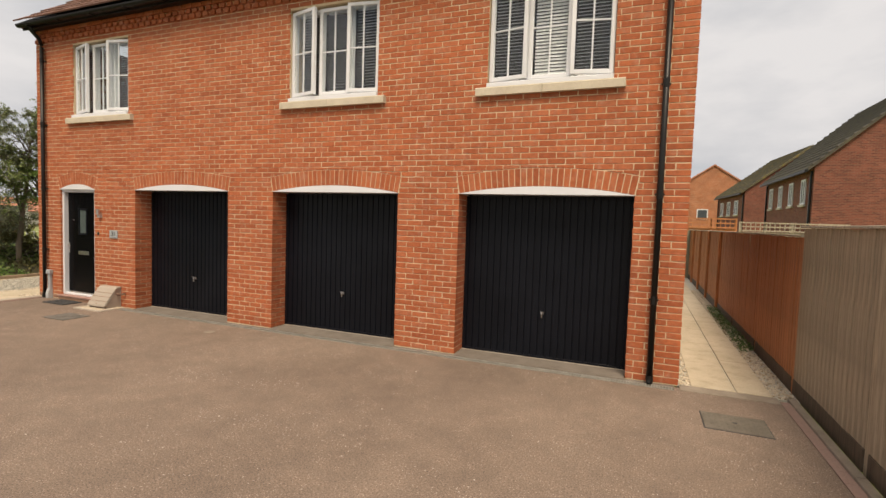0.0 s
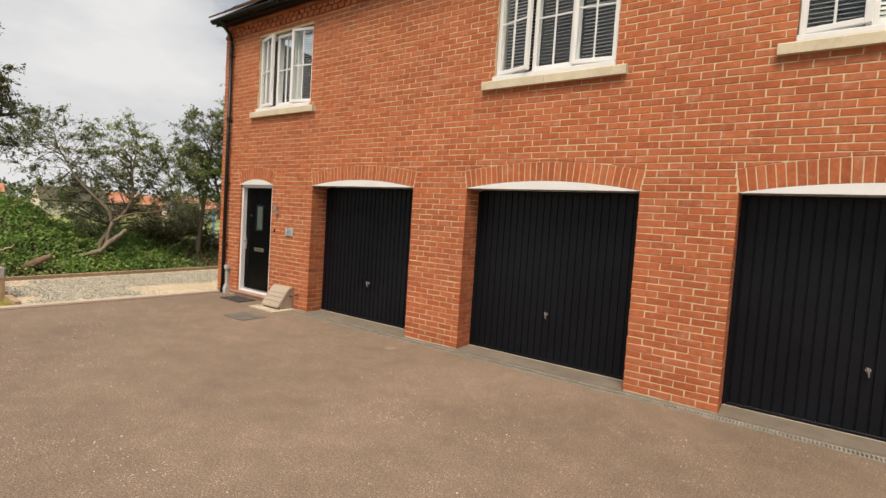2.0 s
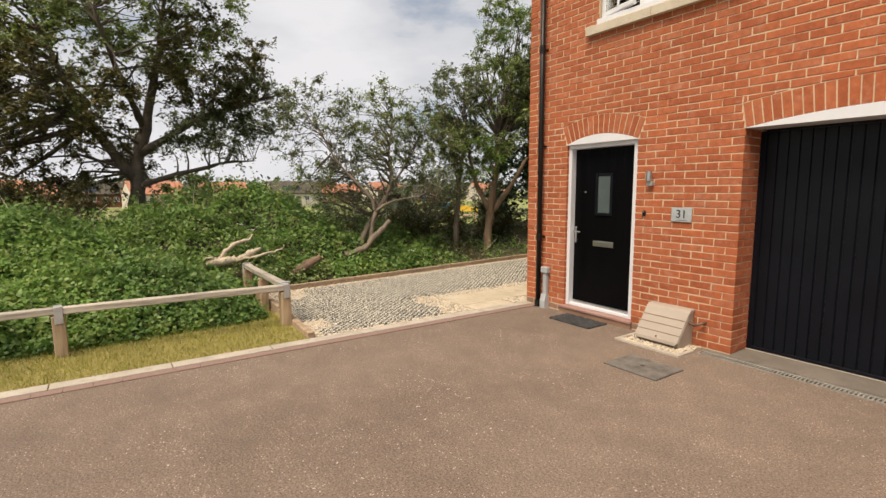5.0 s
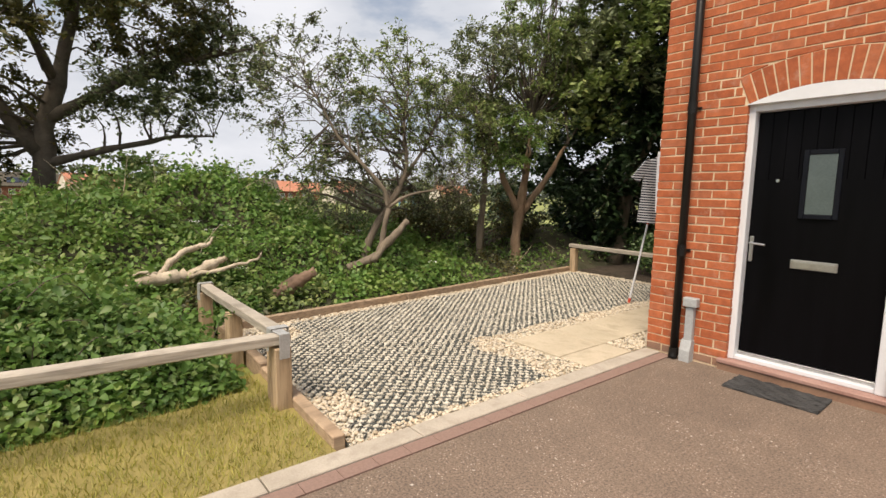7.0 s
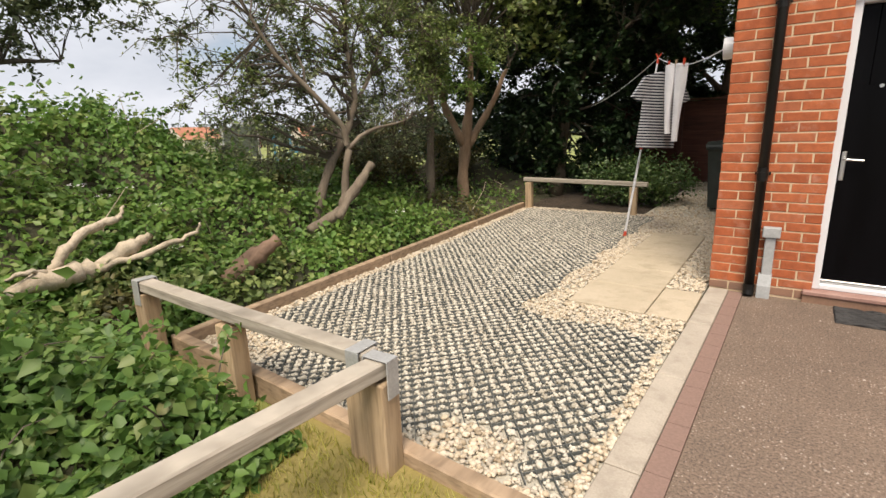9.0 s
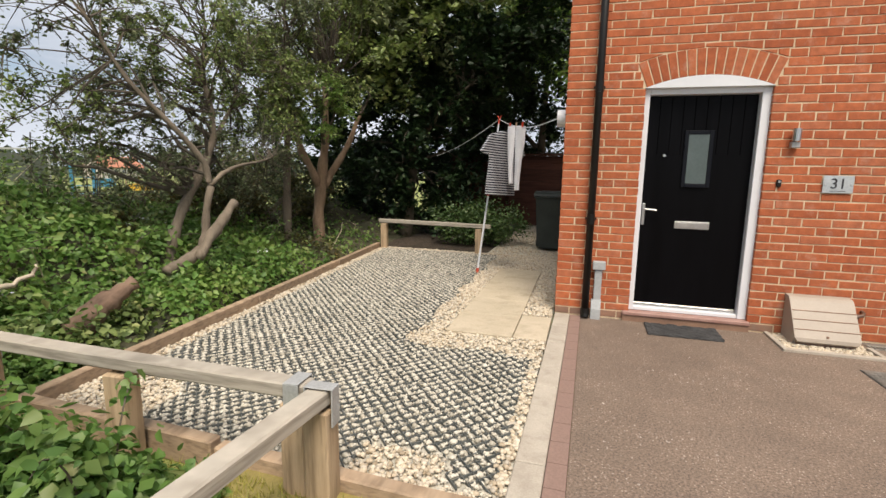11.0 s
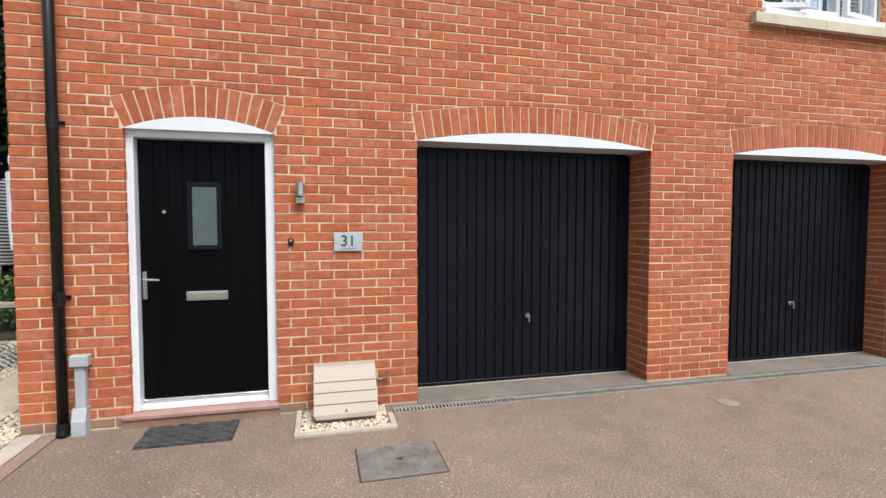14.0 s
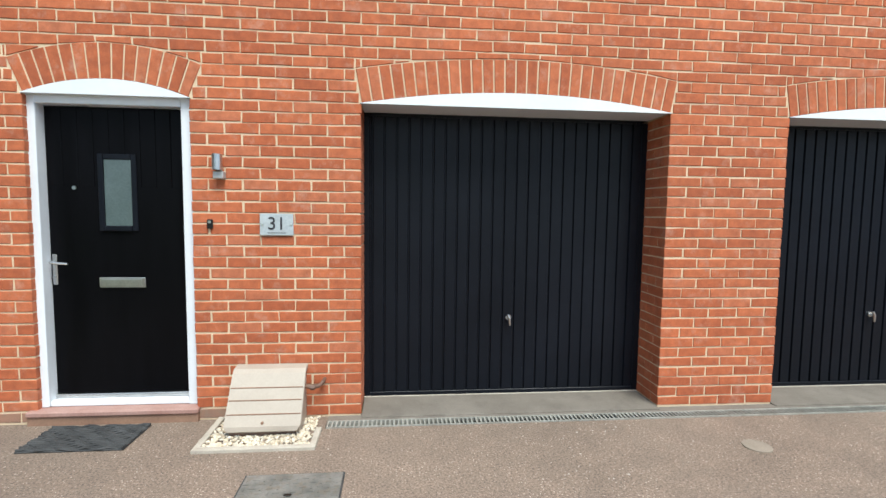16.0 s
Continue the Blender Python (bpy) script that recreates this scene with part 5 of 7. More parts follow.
edge_pts = [(back_x(y) - 0.03, y) for y in (-3.1, -0.7, 1.4, 3.35)]
for a, b in zip(edge_pts, edge_pts[1:]):
    beam("timber_edging", (a[0], a[1] + 0.01, -0.06), (b[0], b[1] - 0.01, -0.06), 0.07, 0.15, M_SLEEPER, "sawn timber edging board beside the gravel", "timber edging", "timber edgings")
beam("timber_edging", (-2.93, -3.18, -0.06), (-4.25, -3.13, -0.06), 0.08, 0.13, M_SLEEPER, "sawn timber edging board beside the lawn", "timber edging", "timber edgings")
beam("timber_edging", (-4.27, -3.13, -0.06), (-5.66, -3.08, -0.06), 0.08, 0.15, M_SLEEPER, "sawn timber edging board beside the brambles", "timber edging", "timber edgings")


def rail_fence(name, posts, rails, label, straps):
    """Square posts and a top rail laid diamond-wise on them."""
    r = thing(name, label, "rail fence", "rail fences")
    for x, y, h in posts:
        bm = box(-0.055, 0.055, -0.055, 0.055, -0.25, h, 0.006)
        for v in bm.verts:
            if v.co.z > h - 0.03:
                v.co.z -= 0.02 * abs(v.co.x) / 0.055
        ob = part("post", bm, M_TIMBER, r)
        ob.matrix_basis = pose(x, y, 0, 0.6, -0.5, 3)
    for p, q in rails:
        ob = beam("rail", p, q, 0.095, 0.068, M_RAIL, "", "")
        m = ob.matrix_basis.copy()
        ob.parent = r
        ob.matrix_basis = m
    for x, y, z, turn in straps:
        bm = bmesh.new()
        put(bm, -0.035, 0.035, -0.064, -0.058, z - 0.09, z + 0.070, 0.001)
        put(bm, -0.035, 0.035, 0.058, 0.064, z - 0.09, z + 0.070, 0.001)
        put(bm, -0.035, 0.035, -0.064, 0.064, z + 0.071, z + 0.075, 0.001)
        ob = part("steel_strap", bm, M_STEEL, r, "galvanised steel post cap")
        ob.matrix_basis = pose(x, y, 0, 0, 0, turn)


A, A2, B, C, D, E = (-3.745, -3.22), (-3.615, -3.25), (-4.70, -3.23), (-5.66, -3.22), (-6.08, 3.30), (-4.33, 3.32)
F, G = (-3.75, -5.42), (-3.85, -7.75)
rail_fence("corner_rail_fence", [(*A, 0.435), (*A2, 0.435), (*B, 0.435), (*C, 0.44), (*F, 0.44), (*G, 0.44)],
           [((A[0] + 0.055, A[1], 0.435), (C[0] - 0.08, C[1], 0.435)), ((A2[0], A2[1] + 0.055, 0.435), (F[0], F[1], 0.435)), ((F[0], F[1] - 0.005, 0.435), (G[0], G[1] - 0.3, 0.435))],
           "low weathered timber rail fence with galvanised post caps", [(A[0], A[1], 0.438, 3), (A2[0], A2[1], 0.438, 93), (F[0], F[1], 0.438, 93), (C[0], C[1], 0.438, 3)])
rail_fence("back_rail_fence", [(*D, 0.47), (*E, 0.45)], [((D[0] - 0.10, D[1], 0.465), (E[0] + 0.2, E[1], 0.45))], "low weathered timber rail at the end of the bay", [])

# ---- washing line ----
PROP = (-3.83, 2.06, 2.14)
pp = thing("line_prop", "white clothes prop pole with red ends", "clothes prop")
foot = Vector((-4.0, 1.68, 0.01))
tip = Vector(PROP)


def along(t):
    return foot + (tip - foot) * t


part("pole", tube(bmesh.new(), [along(0.03), along(0.50)], 0.014, 10), M_WHITE, pp)
part("pole", tube(bmesh.new(), [along(0.53), along(0.97)], 0.011, 10), M_WHITE, pp)
part("collar", tube(bmesh.new(), [along(0.50), along(0.53)], 0.018, 10), M_RED, pp, "red plastic collar")
part("foot", tube(bmesh.new(), [foot, along(0.03)], 0.018, 10), M_RED, pp, "red plastic foot")
bm = tube(bmesh.new(), [along(0.97), tip], 0.014, 8)
tube(bm, [tip, tip + Vector((-0.03, 0, 0.05))], 0.008, 6)
tube(bm, [tip, tip + Vector((0.03, 0, 0.05))], 0.008, 6)
part("fork", bm, M_RED, pp, "red plastic fork")
reel = thing("washing_line_reel", "white round retractable washing line reel on the wall", "line reel")
part("housing", disc(bmesh.new(), -2.925, 0.24, 1.95, 0.085, 0.085, 24, "x"), M_WHITE, reel)
part("bracket", box(-2.842, -2.8385, 0.17, 0.31, 1.88, 2.02, 0.001), M_GREYBOX, reel)
line = thing("washing_line", "thin white washing line over the prop", "washing line")
START, FAR = Vector((-2.93, 0.26, 1.95)), Vector((-5.6, 4.9, 1.72))
part("cord", tube(bmesh.new(), [START + (tip - START) * t - Vector((0, 0, 0.10 * math.sin(math.pi * t))) for t in np.linspace(0, 1, 9)], 0.005, 6), M_WHITE, line)
part("cord", tube(bmesh.new(), [tip + (FAR - tip) * t - Vector((0, 0, 0.06 * math.sin(math.pi * t))) for t in np.linspace(0, 1, 9)], 0.005, 6), M_WHITE, line)


def cloth(name, outline, m, material, label, category, folds=0.02, parent=None):
    """A hanging garment cut as a mirrored outline (half width by height), with folds, front and back."""
    bm = bmesh.new()
    rows = []
    steps = 26
    for i in range(steps + 1):
        t = i / steps
        z = outline[0][1] + (outline[-1][1] - outline[0][1]) * t
        for (w0, z0), (w1, z1) in zip(outline, outline[1:]):
            if z1 <= z <= z0 + 1e-9:
                w = w0 + (w1 - w0) * (z0 - z) / max(z0 - z1, 1e-6)
        rows.append([(w * (-1 + 2 * j / 12), z) for j in range(13)])
    for sgn in (1, -1):
        vs = [[bm.verts.new((x, sgn * (0.022 + 0.01 * math.cos(x * 9)) * (1 - (abs(j - 6) / 6) ** 4) + folds * math.sin(x * 28 + z * 5) * (1 - (z - outline[-1][1]) / 1.4), z)) for j, (x, z) in enumerate(r)] for r in rows]
        for a, b in zip(vs, vs[1:]):
            for j in range(12):
                bm.faces.new((a[j], a[j + 1], b[j + 1], b[j]) if sgn > 0 else (a[j + 1], a[j], b[j], b[j + 1]))
    ob = part(name, bm, material, parent, smooth=True)
    ob.matrix_basis = m
    if label:
        tagged(ob, label, category, kind="")
    return ob


on_line = START + (tip - START) * 0.86 - Vector((0, 0, 0.02))
shirt = cloth("striped_shirt", [(0.08, 0.0), (0.22, -0.06), (0.27, -0.14), (0.26, -0.32), (0.255, -0.54), (0.265, -0.86)], pose(on_line.x, on_line.y, on_line.z - 0.14, 0, 3, 52), M_STRIPE, "navy and white striped short-sleeved shirt on the line", "shirt")
for s in (1, -1):
    bm = bmesh.new()
    prism(bm, [(s * 0.20, -0.045), (s * 0.25, -0.06), (s * 0.40, -0.29), (s * 0.30, -0.34), (s * 0.25, -0.24)], -0.025, 0.025)
    part("sleeve", bm, M_STRIPE, shirt)
part("hanger", tube(bmesh.new(), [(0, 0, 0.14), (0.014, 0, 0.12), (0, 0, 0.07), (0, 0, -0.002)], 0.004, 6), M_BLACKPLASTIC, shirt)
at2 = START + (tip - START) * 0.63 - Vector((0, 0, 0.085))
tr = thing("white_trousers", "white cotton trousers pegged to the washing line", "trousers", at=at2)
tr.rotation_euler = (0, 0, radians(-38))
for s, ln in ((-1, 0.72), (1, 0.80)):
    cloth("leg", [(0.070, 0.0), (0.068, -0.2), (0.050, -0.45), (0.038, -ln)], pose(s * 0.062, 0.02 * s, 0, 0, 2 * s, 14 * s), M_FABRICW, "", "", 0.012, tr)
for s in (-0.11, 0.0, 0.11):
    part("peg", box(s - 0.006, s + 0.006, -0.012, 0.012, -0.03, 0.045, 0.002), M_RED if s else M_TIMBER, tr)

# ---- wheelie bin ----
wb = thing("wheelie_bin", "dark green-grey plastic wheelie bin on the gravel", "bin", at=(-3.18, 4.35, 0.012))
bm = bmesh.new()
lo = [(-0.22, -0.26), (0.22, -0.26), (0.22, 0.24), (-0.22, 0.24)]
hi = [(-0.28, -0.34), (0.28, -0.34), (0.28, 0.32), (-0.28, 0.32)]
vb, vt = [bm.verts.new((x, y, 0.03)) for x, y in lo], [bm.verts.new((x, y, 0.98)) for x, y in hi]
bm.faces.new(vb[::-1]), bm.faces.new(vt)
for i in range(4):
    bm.faces.new((vb[i], vb[(i + 1) % 4], vt[(i + 1) % 4], vt[i]))
bmesh.ops.bevel(bm, geom=list(bm.edges), offset=0.03, segments=2, affect="EDGES")
part("body", bm, M_BIN, wb)
part("rim", box(-0.30, 0.30, -0.36, 0.34, 0.95, 0.99, 0.01), M_BIN, wb)
bm = bmesh.new()
prism(bm, [(-0.37, 0.992), (-0.36, 1.03), (-0.2, 1.065), (0.2, 1.065), (0.35, 1.04), (0.36, 0.992)], -0.305, 0.305, "x")
ld = part("lid", bm, M_BIN, wb)
part("lid_rib", box(-0.2, 0.2, -0.18, 0.18, 1.066, 1.075, 0.004), M_BIN, ld)
part("handle_bar", tube(bmesh.new(), [(-0.25, 0.37, 1.0), (-0.25, 0.40, 1.02), (0.25, 0.40, 1.02), (0.25, 0.37, 1.0)], 0.014, 8), M_BIN, wb)
for s in (-1, 1):
    part("wheel", disc(bmesh.new(), s * 0.25 - 0.025, 0.24, 0.10, 0.10, 0.05, 20, "x"), M_RUBBER, wb)


# ---- fences ----
def board_fence(x, y0, y1, z, material, label, board=0.105, cap=True, group="fence panels", proud=False):
    p = thing("fence_panel", label, "fence panel", group)
    me = None
    n = round((y1 - y0 - 0.09) / board)
    w = (y1 - y0 - 0.09) / n
    rr = random.Random(int(y0 * 100))
    for i in range(n):
        if me is None:
            bm = bmesh.new()
            prism(bm, [(0.004, 0.0), (-0.0055, 0.0), (-0.0025, w + 0.010), (0.006, w + 0.010)], 0.16, z - 0.035, "z")
            b = part("board", bm, material, p)
            me = b.data
        else:
            b = new("board", me)
            b.parent = p
        b.matrix_basis = pose(x + rr.uniform(-0.001, 0.001), y0 + 0.045 + i * w, rr.uniform(-0.006, 0.004), 0, rr.uniform(-0.2, 0.2), 0)
    part("gravel_board", box(x - 0.012, x + 0.018, y0 + 0.045, y1 - 0.045, -0.03, 0.155, 0.004), M_FOOTBOARD, p, "dark brown board at the fence foot")
    part("arris_rail", box(x + 0.012, x + 0.06, y0, y1, z - 0.35, z - 0.28), material, p)
    if cap:
        part("cap_rail", box(x - 0.035, x + 0.045, y0 + 0.002, y1 - 0.002, z - 0.033, z - 0.008, 0.004), M_CAPRAIL, p, "pale weathered capping rail")
    part("post", box(x - (0.06 if proud else 0.002), x + 0.09, y0 - 0.043, y0 + 0.043, -0.1, z - 0.034, 0.006), material, p)
    return p


yy = -9.55
while yy < 0.4:
    board_fence(10.26, yy, yy + 2.0, 1.90, M_FENCEGREY, "weathered grey-brown close-boarded fence panel")
    yy += 2.0
while yy < 13.0:
    board_fence(10.26, yy, yy + 2.0, 1.80, M_FENCE, "orange-brown stained close-boarded fence panel", proud=yy > 6)
    yy += 2.0
gate = thing("side_gate", "grey-green boarded gate closing the side path", "gate")
for i in range(11):
    part("board", box(9.07 + i * 0.107, 9.17 + i * 0.107, 13.9, 13.92, -0.05, 1.75, 0.003), M_GREYGATE, gate)
part("brace", box(9.07, 10.23, 13.925, 13.96, 0.4, 0.5), M_GREYGATE, gate)
part("brace", box(9.07, 10.23, 13.925, 13.96, 1.4, 1.5), M_GREYGATE, gate)

bf = thing("back_fence", "dark red-brown horizontal boarded fence under the trees", "fence")
for i in range(4):
    x0 = -6.4 + i * 1.83
    part("post", box(x0 - 0.05, x0 + 0.05, 7.96, 8.06, -0.1, 1.98, 0.006), M_FENCEDARK, bf)
    for j in range(11):
        part("board", box(x0 + 0.05, x0 + 1.78, 7.99 + 0.01 * (j % 2), 8.012 + 0.01 * (j % 2), 0.06 + j * 0.162, 0.06 + j * 0.162 + 0.168, 0.003), M_FENCEDARK, bf)
    part("cap_rail", box(x0 + 0.05, x0 + 1.78, 7.95, 8.06, 1.86, 1.90, 0.004), M_FENCEDARK, bf)

def trellis(x0, x1, z0, z1, posts, material, label):
    t = thing("trellis_fence", label, "trellis", "trellis fences")
    for i in range(posts):
        x = x0 + (x1 - x0) * i / (posts - 1)
        part("trellis_post", box(x - 0.04, x + 0.04, 17.0, 17.08, 0, z1 + 0.02), material, t)
    for i in range(3):
        z = z0 + (z1 - z0 - 0.04) * i / 2
        part("trellis_lath", box(x0, x1, 16.97, 16.998, z, z + 0.05), material, t)
    n = int((x1 - x0) / 0.16)
    for i in range(n):
        x = x0 + 0.04 + (x1 - x0 - 0.08) * i / (n - 1)
        part("trellis_bar", box(x - 0.016, x + 0.016, 17.0, 17.02, z0, z1), material, t)
    part("infill_board", box(x0, x1, 17.03, 17.06, 0.02, z0 - 0.02), material, t)


trellis(10.35, 12.15, 1.88, 2.28, 3, M_FENCE, "orange timber trellis fence behind the gardens")
trellis(12.3, 15.9, 1.80, 2.16, 5, M_CAPRAIL, "pale weathered trellis fence behind the gardens")


# ---- houses in the distance ----
def far_house(name, m, length, depth, eave, pitch, wall, roof_m, label, windows, panel=False, laps=0):
    """A gabled house: long side along local x with its front at y = 0; windows as (x, z, w, h) on the front."""
    h = thing(name, label, "house", "houses beyond")
    h.matrix_world = m
    up = math.tan(radians(pitch)) * depth / 2
    bm = bmesh.new()
    prism(bm, [(0, 0), (depth, 0), (depth, eave), (depth / 2, eave + up), (0, eave)], 0, length, "x")
    part("wall", bm, wall, h)
    for s in (0, 1):
        bm = bmesh.new()
        y0, y1 = (-0.3, depth / 2) if s == 0 else (depth + 0.3, depth / 2)
        k = up / (depth / 2)
        prism(bm, [(y0, eave - 0.3 * k), (y1, eave + up), (y1, eave + up + 0.16), (y0, eave - 0.3 * k + 0.16)], -0.15, length + 0.15, "x")
        rf = part("roof", bm, roof_m, h)
        for i in range(laps):
            t = (i + 0.5) / laps
            y, z = y0 + (y1 - y0) * t, eave - 0.3 * k + (up + 0.3 * k) * t + 0.16
            part("tile_lap", box(-0.15, length + 0.15, y - 0.03, y + 0.03, z - 0.03, z + 0.06), roof_m, rf)
    part("gutter", box(-0.1, length + 0.1, -0.42, -0.3, eave - 0.32, eave - 0.2), M_BLACKPLASTIC, h)
    for x in (0.25, length - 0.25):
        part("rainwater_pipe", box(x - 0.05, x + 0.05, -0.1, -0.02, 0, eave - 0.25), M_BLACKPLASTIC, h)
    for x, z, w, hh in windows:
        bm = bmesh.new()
        for b in ((x, x + 0.08, z, z + hh), (x + w - 0.08, x + w, z, z + hh), (x + 0.08, x + w - 0.08, z, z + 0.08), (x + 0.08, x + w - 0.08, z + hh - 0.08, z + hh), (x + w / 2 - 0.04, x + w / 2 + 0.04, z + 0.08, z + hh - 0.08)):
            put(bm, b[0], b[1], -0.06, 0.02, b[2], b[3])
        wd = part("window", bm, M_WHITE, h)
        part("pane", box(x + 0.08, x + w - 0.08, -0.03, -0.01, z + 0.08, z + hh - 0.08), M_FARGLASS, wd)
        part("sill", box(x - 0.1, x + w + 0.1, -0.12, 0.0, z - 0.1, z), M_STONE, wd)
    if panel:
        k = up / (depth / 2)
        for i in range(4):
            bm = bmesh.new()
            xa = length * 0.25 + i * 1.1
            prism(bm, [(0.6, eave + 0.6 * k + 0.2), (2.2, eave + 2.2 * k + 0.2), (2.2, eave + 2.2 * k + 0.26), (0.6, eave + 0.6 * k + 0.26)], xa, xa + 1.0, "x")
            part("solar_panel", bm, M_PANEL, h)
    return h


far_house("terraced_house", pose(16.0, 31.4, 0, 0, 0, -90), 9.4, 9.0, 5.0, 42, M_FARBRICK, M_ROOFGREY, "red brick terraced house with grey tiled roof", [(1.0 + 2.2 * i, 3.2, 0.72, 1.25) for i in range(4)], laps=16)
far_house("terraced_house", pose(15.4, 48.5, 0, 0, 0, -86), 9.4, 8.6, 5.0, 38, M_FARBRICK, M_ROOFMOSS, "red brick terraced house with mossy grey roof", [(1.2 + 2.6 * i, 3.1, 1.1, 1.2) for i in range(3)], laps=16)
gh = far_house("gabled_house", pose(11.2, 66.0, 0, 0, 0, -90), 6.0, 10.0, 6.0, 34, M_FARORANGE, M_ROOFRED, "orange brick gabled house beyond the terrace", [])
gw = part("window", box(6.0, 6.06, 3.4, 4.6, 3.0, 4.2), M_WHITE, gh)
part("pane", box(6.061, 6.08, 3.5, 4.5, 3.1, 4.1), M_FARGLASS, gw)

rng = np.random.default_rng(23)
FAR_ROW = [(-150, -62, 13, M_FARRENDER, M_ROOFRED), (-140, -44, 11, M_FARBRICK, M_ROOFGREY), (-128, -30, 12, M_FARRENDER, M_ROOFRED), (-150, -14, 14, M_FARBRICK, M_ROOFGREY), (-132, 0, 12, M_FARRENDER, M_ROOFRED), (-145, 16, 12, M_FARBRICK, M_ROOFRED),
           (-126, 30, 13, M_FARRENDER, M_ROOFGREY), (-148, 46, 12, M_FARBRICK, M_ROOFRED), (-130, 62, 12, M_FARRENDER, M_ROOFRED), (-150, 84, 13, M_FARBRICK, M_ROOFGREY), (-135, 104, 13, M_FARRENDER, M_ROOFRED), (-175, -30, 16, M_FARBRICK, M_ROOFRED), (-180, 10, 16, M_FARRENDER, M_ROOFGREY), (-172, 60, 15, M_FARBRICK, M_ROOFRED)]
for i, (x, y, ln, wm, rm) in enumerate(FAR_ROW):
    far_house("estate_house", pose(x, y, land(x, y) - 0.1, 0, 0, 90 + (i * 37) % 30 - 15), ln, 8.0, 3.6, 36, wm, rm, "distant %s house with %s roof" % ("pale rendered" if wm is M_FARRENDER else "red brick", "orange tiled" if rm is M_ROOFRED else "grey tiled"),
              [(1.2 + 2.4 * k, 1.6, 1.2, 1.2) for k in range(int(ln / 2.6))], panel=(rm is M_ROOFGREY))


# ---- plants ----
def tree(name, stems, blobs, n_leaf, size, leaf_m, bark_m, label, seed, twigs=60, clumps=70, spread=0.2, narrow=0.5):
    """stems: lists of (x, y, z, radius). blobs: (centre, radii, weight, leaf material or None)."""
    rng = np.random.default_rng(seed)
    t = thing(name, label, "tree", at=stems[0][0][:3])
    off = Vector(stems[0][0][:3])

    def wavy(pts):
        out = []
        for (a, b) in zip(pts, pts[1:]):
            for i in range(4):
                q = Vector(a[:3]).lerp(Vector(b[:3]), i / 4) - off
                out.append((q + 0.05 * noise.noise_vector(q * 1.5 + Vector((seed, 0, 0))), a[3] + (b[3] - a[3]) * i / 4))
        out.append((Vector(pts[-1][:3]) - off, pts[-1][3]))
        return out
    joints = []
    for k, s in enumerate(stems):
        w = wavy(s)
        joints += w[len(w) // 3:]
        part("trunk" if k == 0 else "limb", tube(bmesh.new(), [p for p, r in w], [r * (1 + 0.12 * math.sin(i * 2.1)) for i, (p, r) in enumerate(w)], 9), bark_m, t, smooth=True)
    tw = bmesh.new()
    total = sum(b[2] for b in blobs)
    by_mat = {}
    for c, rad, weight, lm in blobs:
        c = Vector(c) - off
        n_c = max(6, int(clumps * weight / total))
        d = rng.normal(size=(n_c, 3))
        d /= np.linalg.norm(d, axis=1)[:, None]
        cc = np.array(c) + d * np.array(rad) * (rng.uniform(0.25, 1.0, n_c) ** 0.45)[:, None]
        for q in cc[: max(4, int(twigs * weight / total))]:
            q = Vector(q)
            j, r0 = min(joints, key=lambda e: (e[0] - q).length + 0.35 * abs(e[0].z - q.z + 0.5) + rng.uniform(0, 0.5))
            mid = j.lerp(q, 0.5) + Vector(rng.normal(size=3)) * 0.14 * (q - j).length + Vector((0, 0, 0.08))
            pts = [j, j.lerp(mid, 0.55) + Vector(rng.normal(size=3)) * 0.03, mid, mid.lerp(q, 0.5) + Vector(rng.normal(size=3)) * 0.05, q]
            r0 = min(r0 * 0.6, 0.012 + 0.014 * (q - j).length)
            tube(tw, pts, [r0, r0 * 0.8, r0 * 0.6, r0 * 0.4, 0.003], 5, False)
        # side twigs spread outwards from each clump and carry the leaves
        n_t = 6
        out = (cc - np.array(c)) / np.array(rad)
        arm = rng.normal(size=(n_c, n_t, 3)) * np.array([1, 1, 0.75]) + 0.7 * out[:, None, :]
        arm /= np.linalg.norm(arm, axis=2)[:, :, None]
        arm *= (spread * rng.uniform(1.0, 2.6, (n_c, n_t)))[:, :, None]
        start = cc[:, None, :] - 0.25 * arm
        for i in range(n_c):
            for j in range(0, n_t, 2):
                a, e = Vector(start[i, j]), Vector(start[i, j] + arm[i, j])
                tube(tw, [a, a.lerp(e, 0.55) + Vector((0, 0, 0.03)), e - Vector((0, 0, 0.10 * spread / 0.2))], [0.0065, 0.0045, 0.0015], 3, False)
        n = int(n_leaf * weight / total)
        pick, which, run = rng.integers(0, n_c, n), rng.integers(0, n_t, n), rng.uniform(0.05, 1.05, n)
        pos = start[pick, which] + arm[pick, which] * run[:, None] + rng.normal(size=(n, 3)) * 0.028 * (size / 0.035)
        pos[:, 2] += 0.03 - 0.10 * spread / 0.2 * run ** 2
        by_mat.setdefault(lm or leaf_m, []).append(pos)
    tagged(part("twig_mass", tw, M_TWIG, t), kind="stuff")
    for lm, ps in by_mat.items():
        v, f = leaves(rng, np.concatenate(ps), size, 0.7, narrow)
        tagged(fast("crown", v, f, lm, t), kind="stuff")
    return t


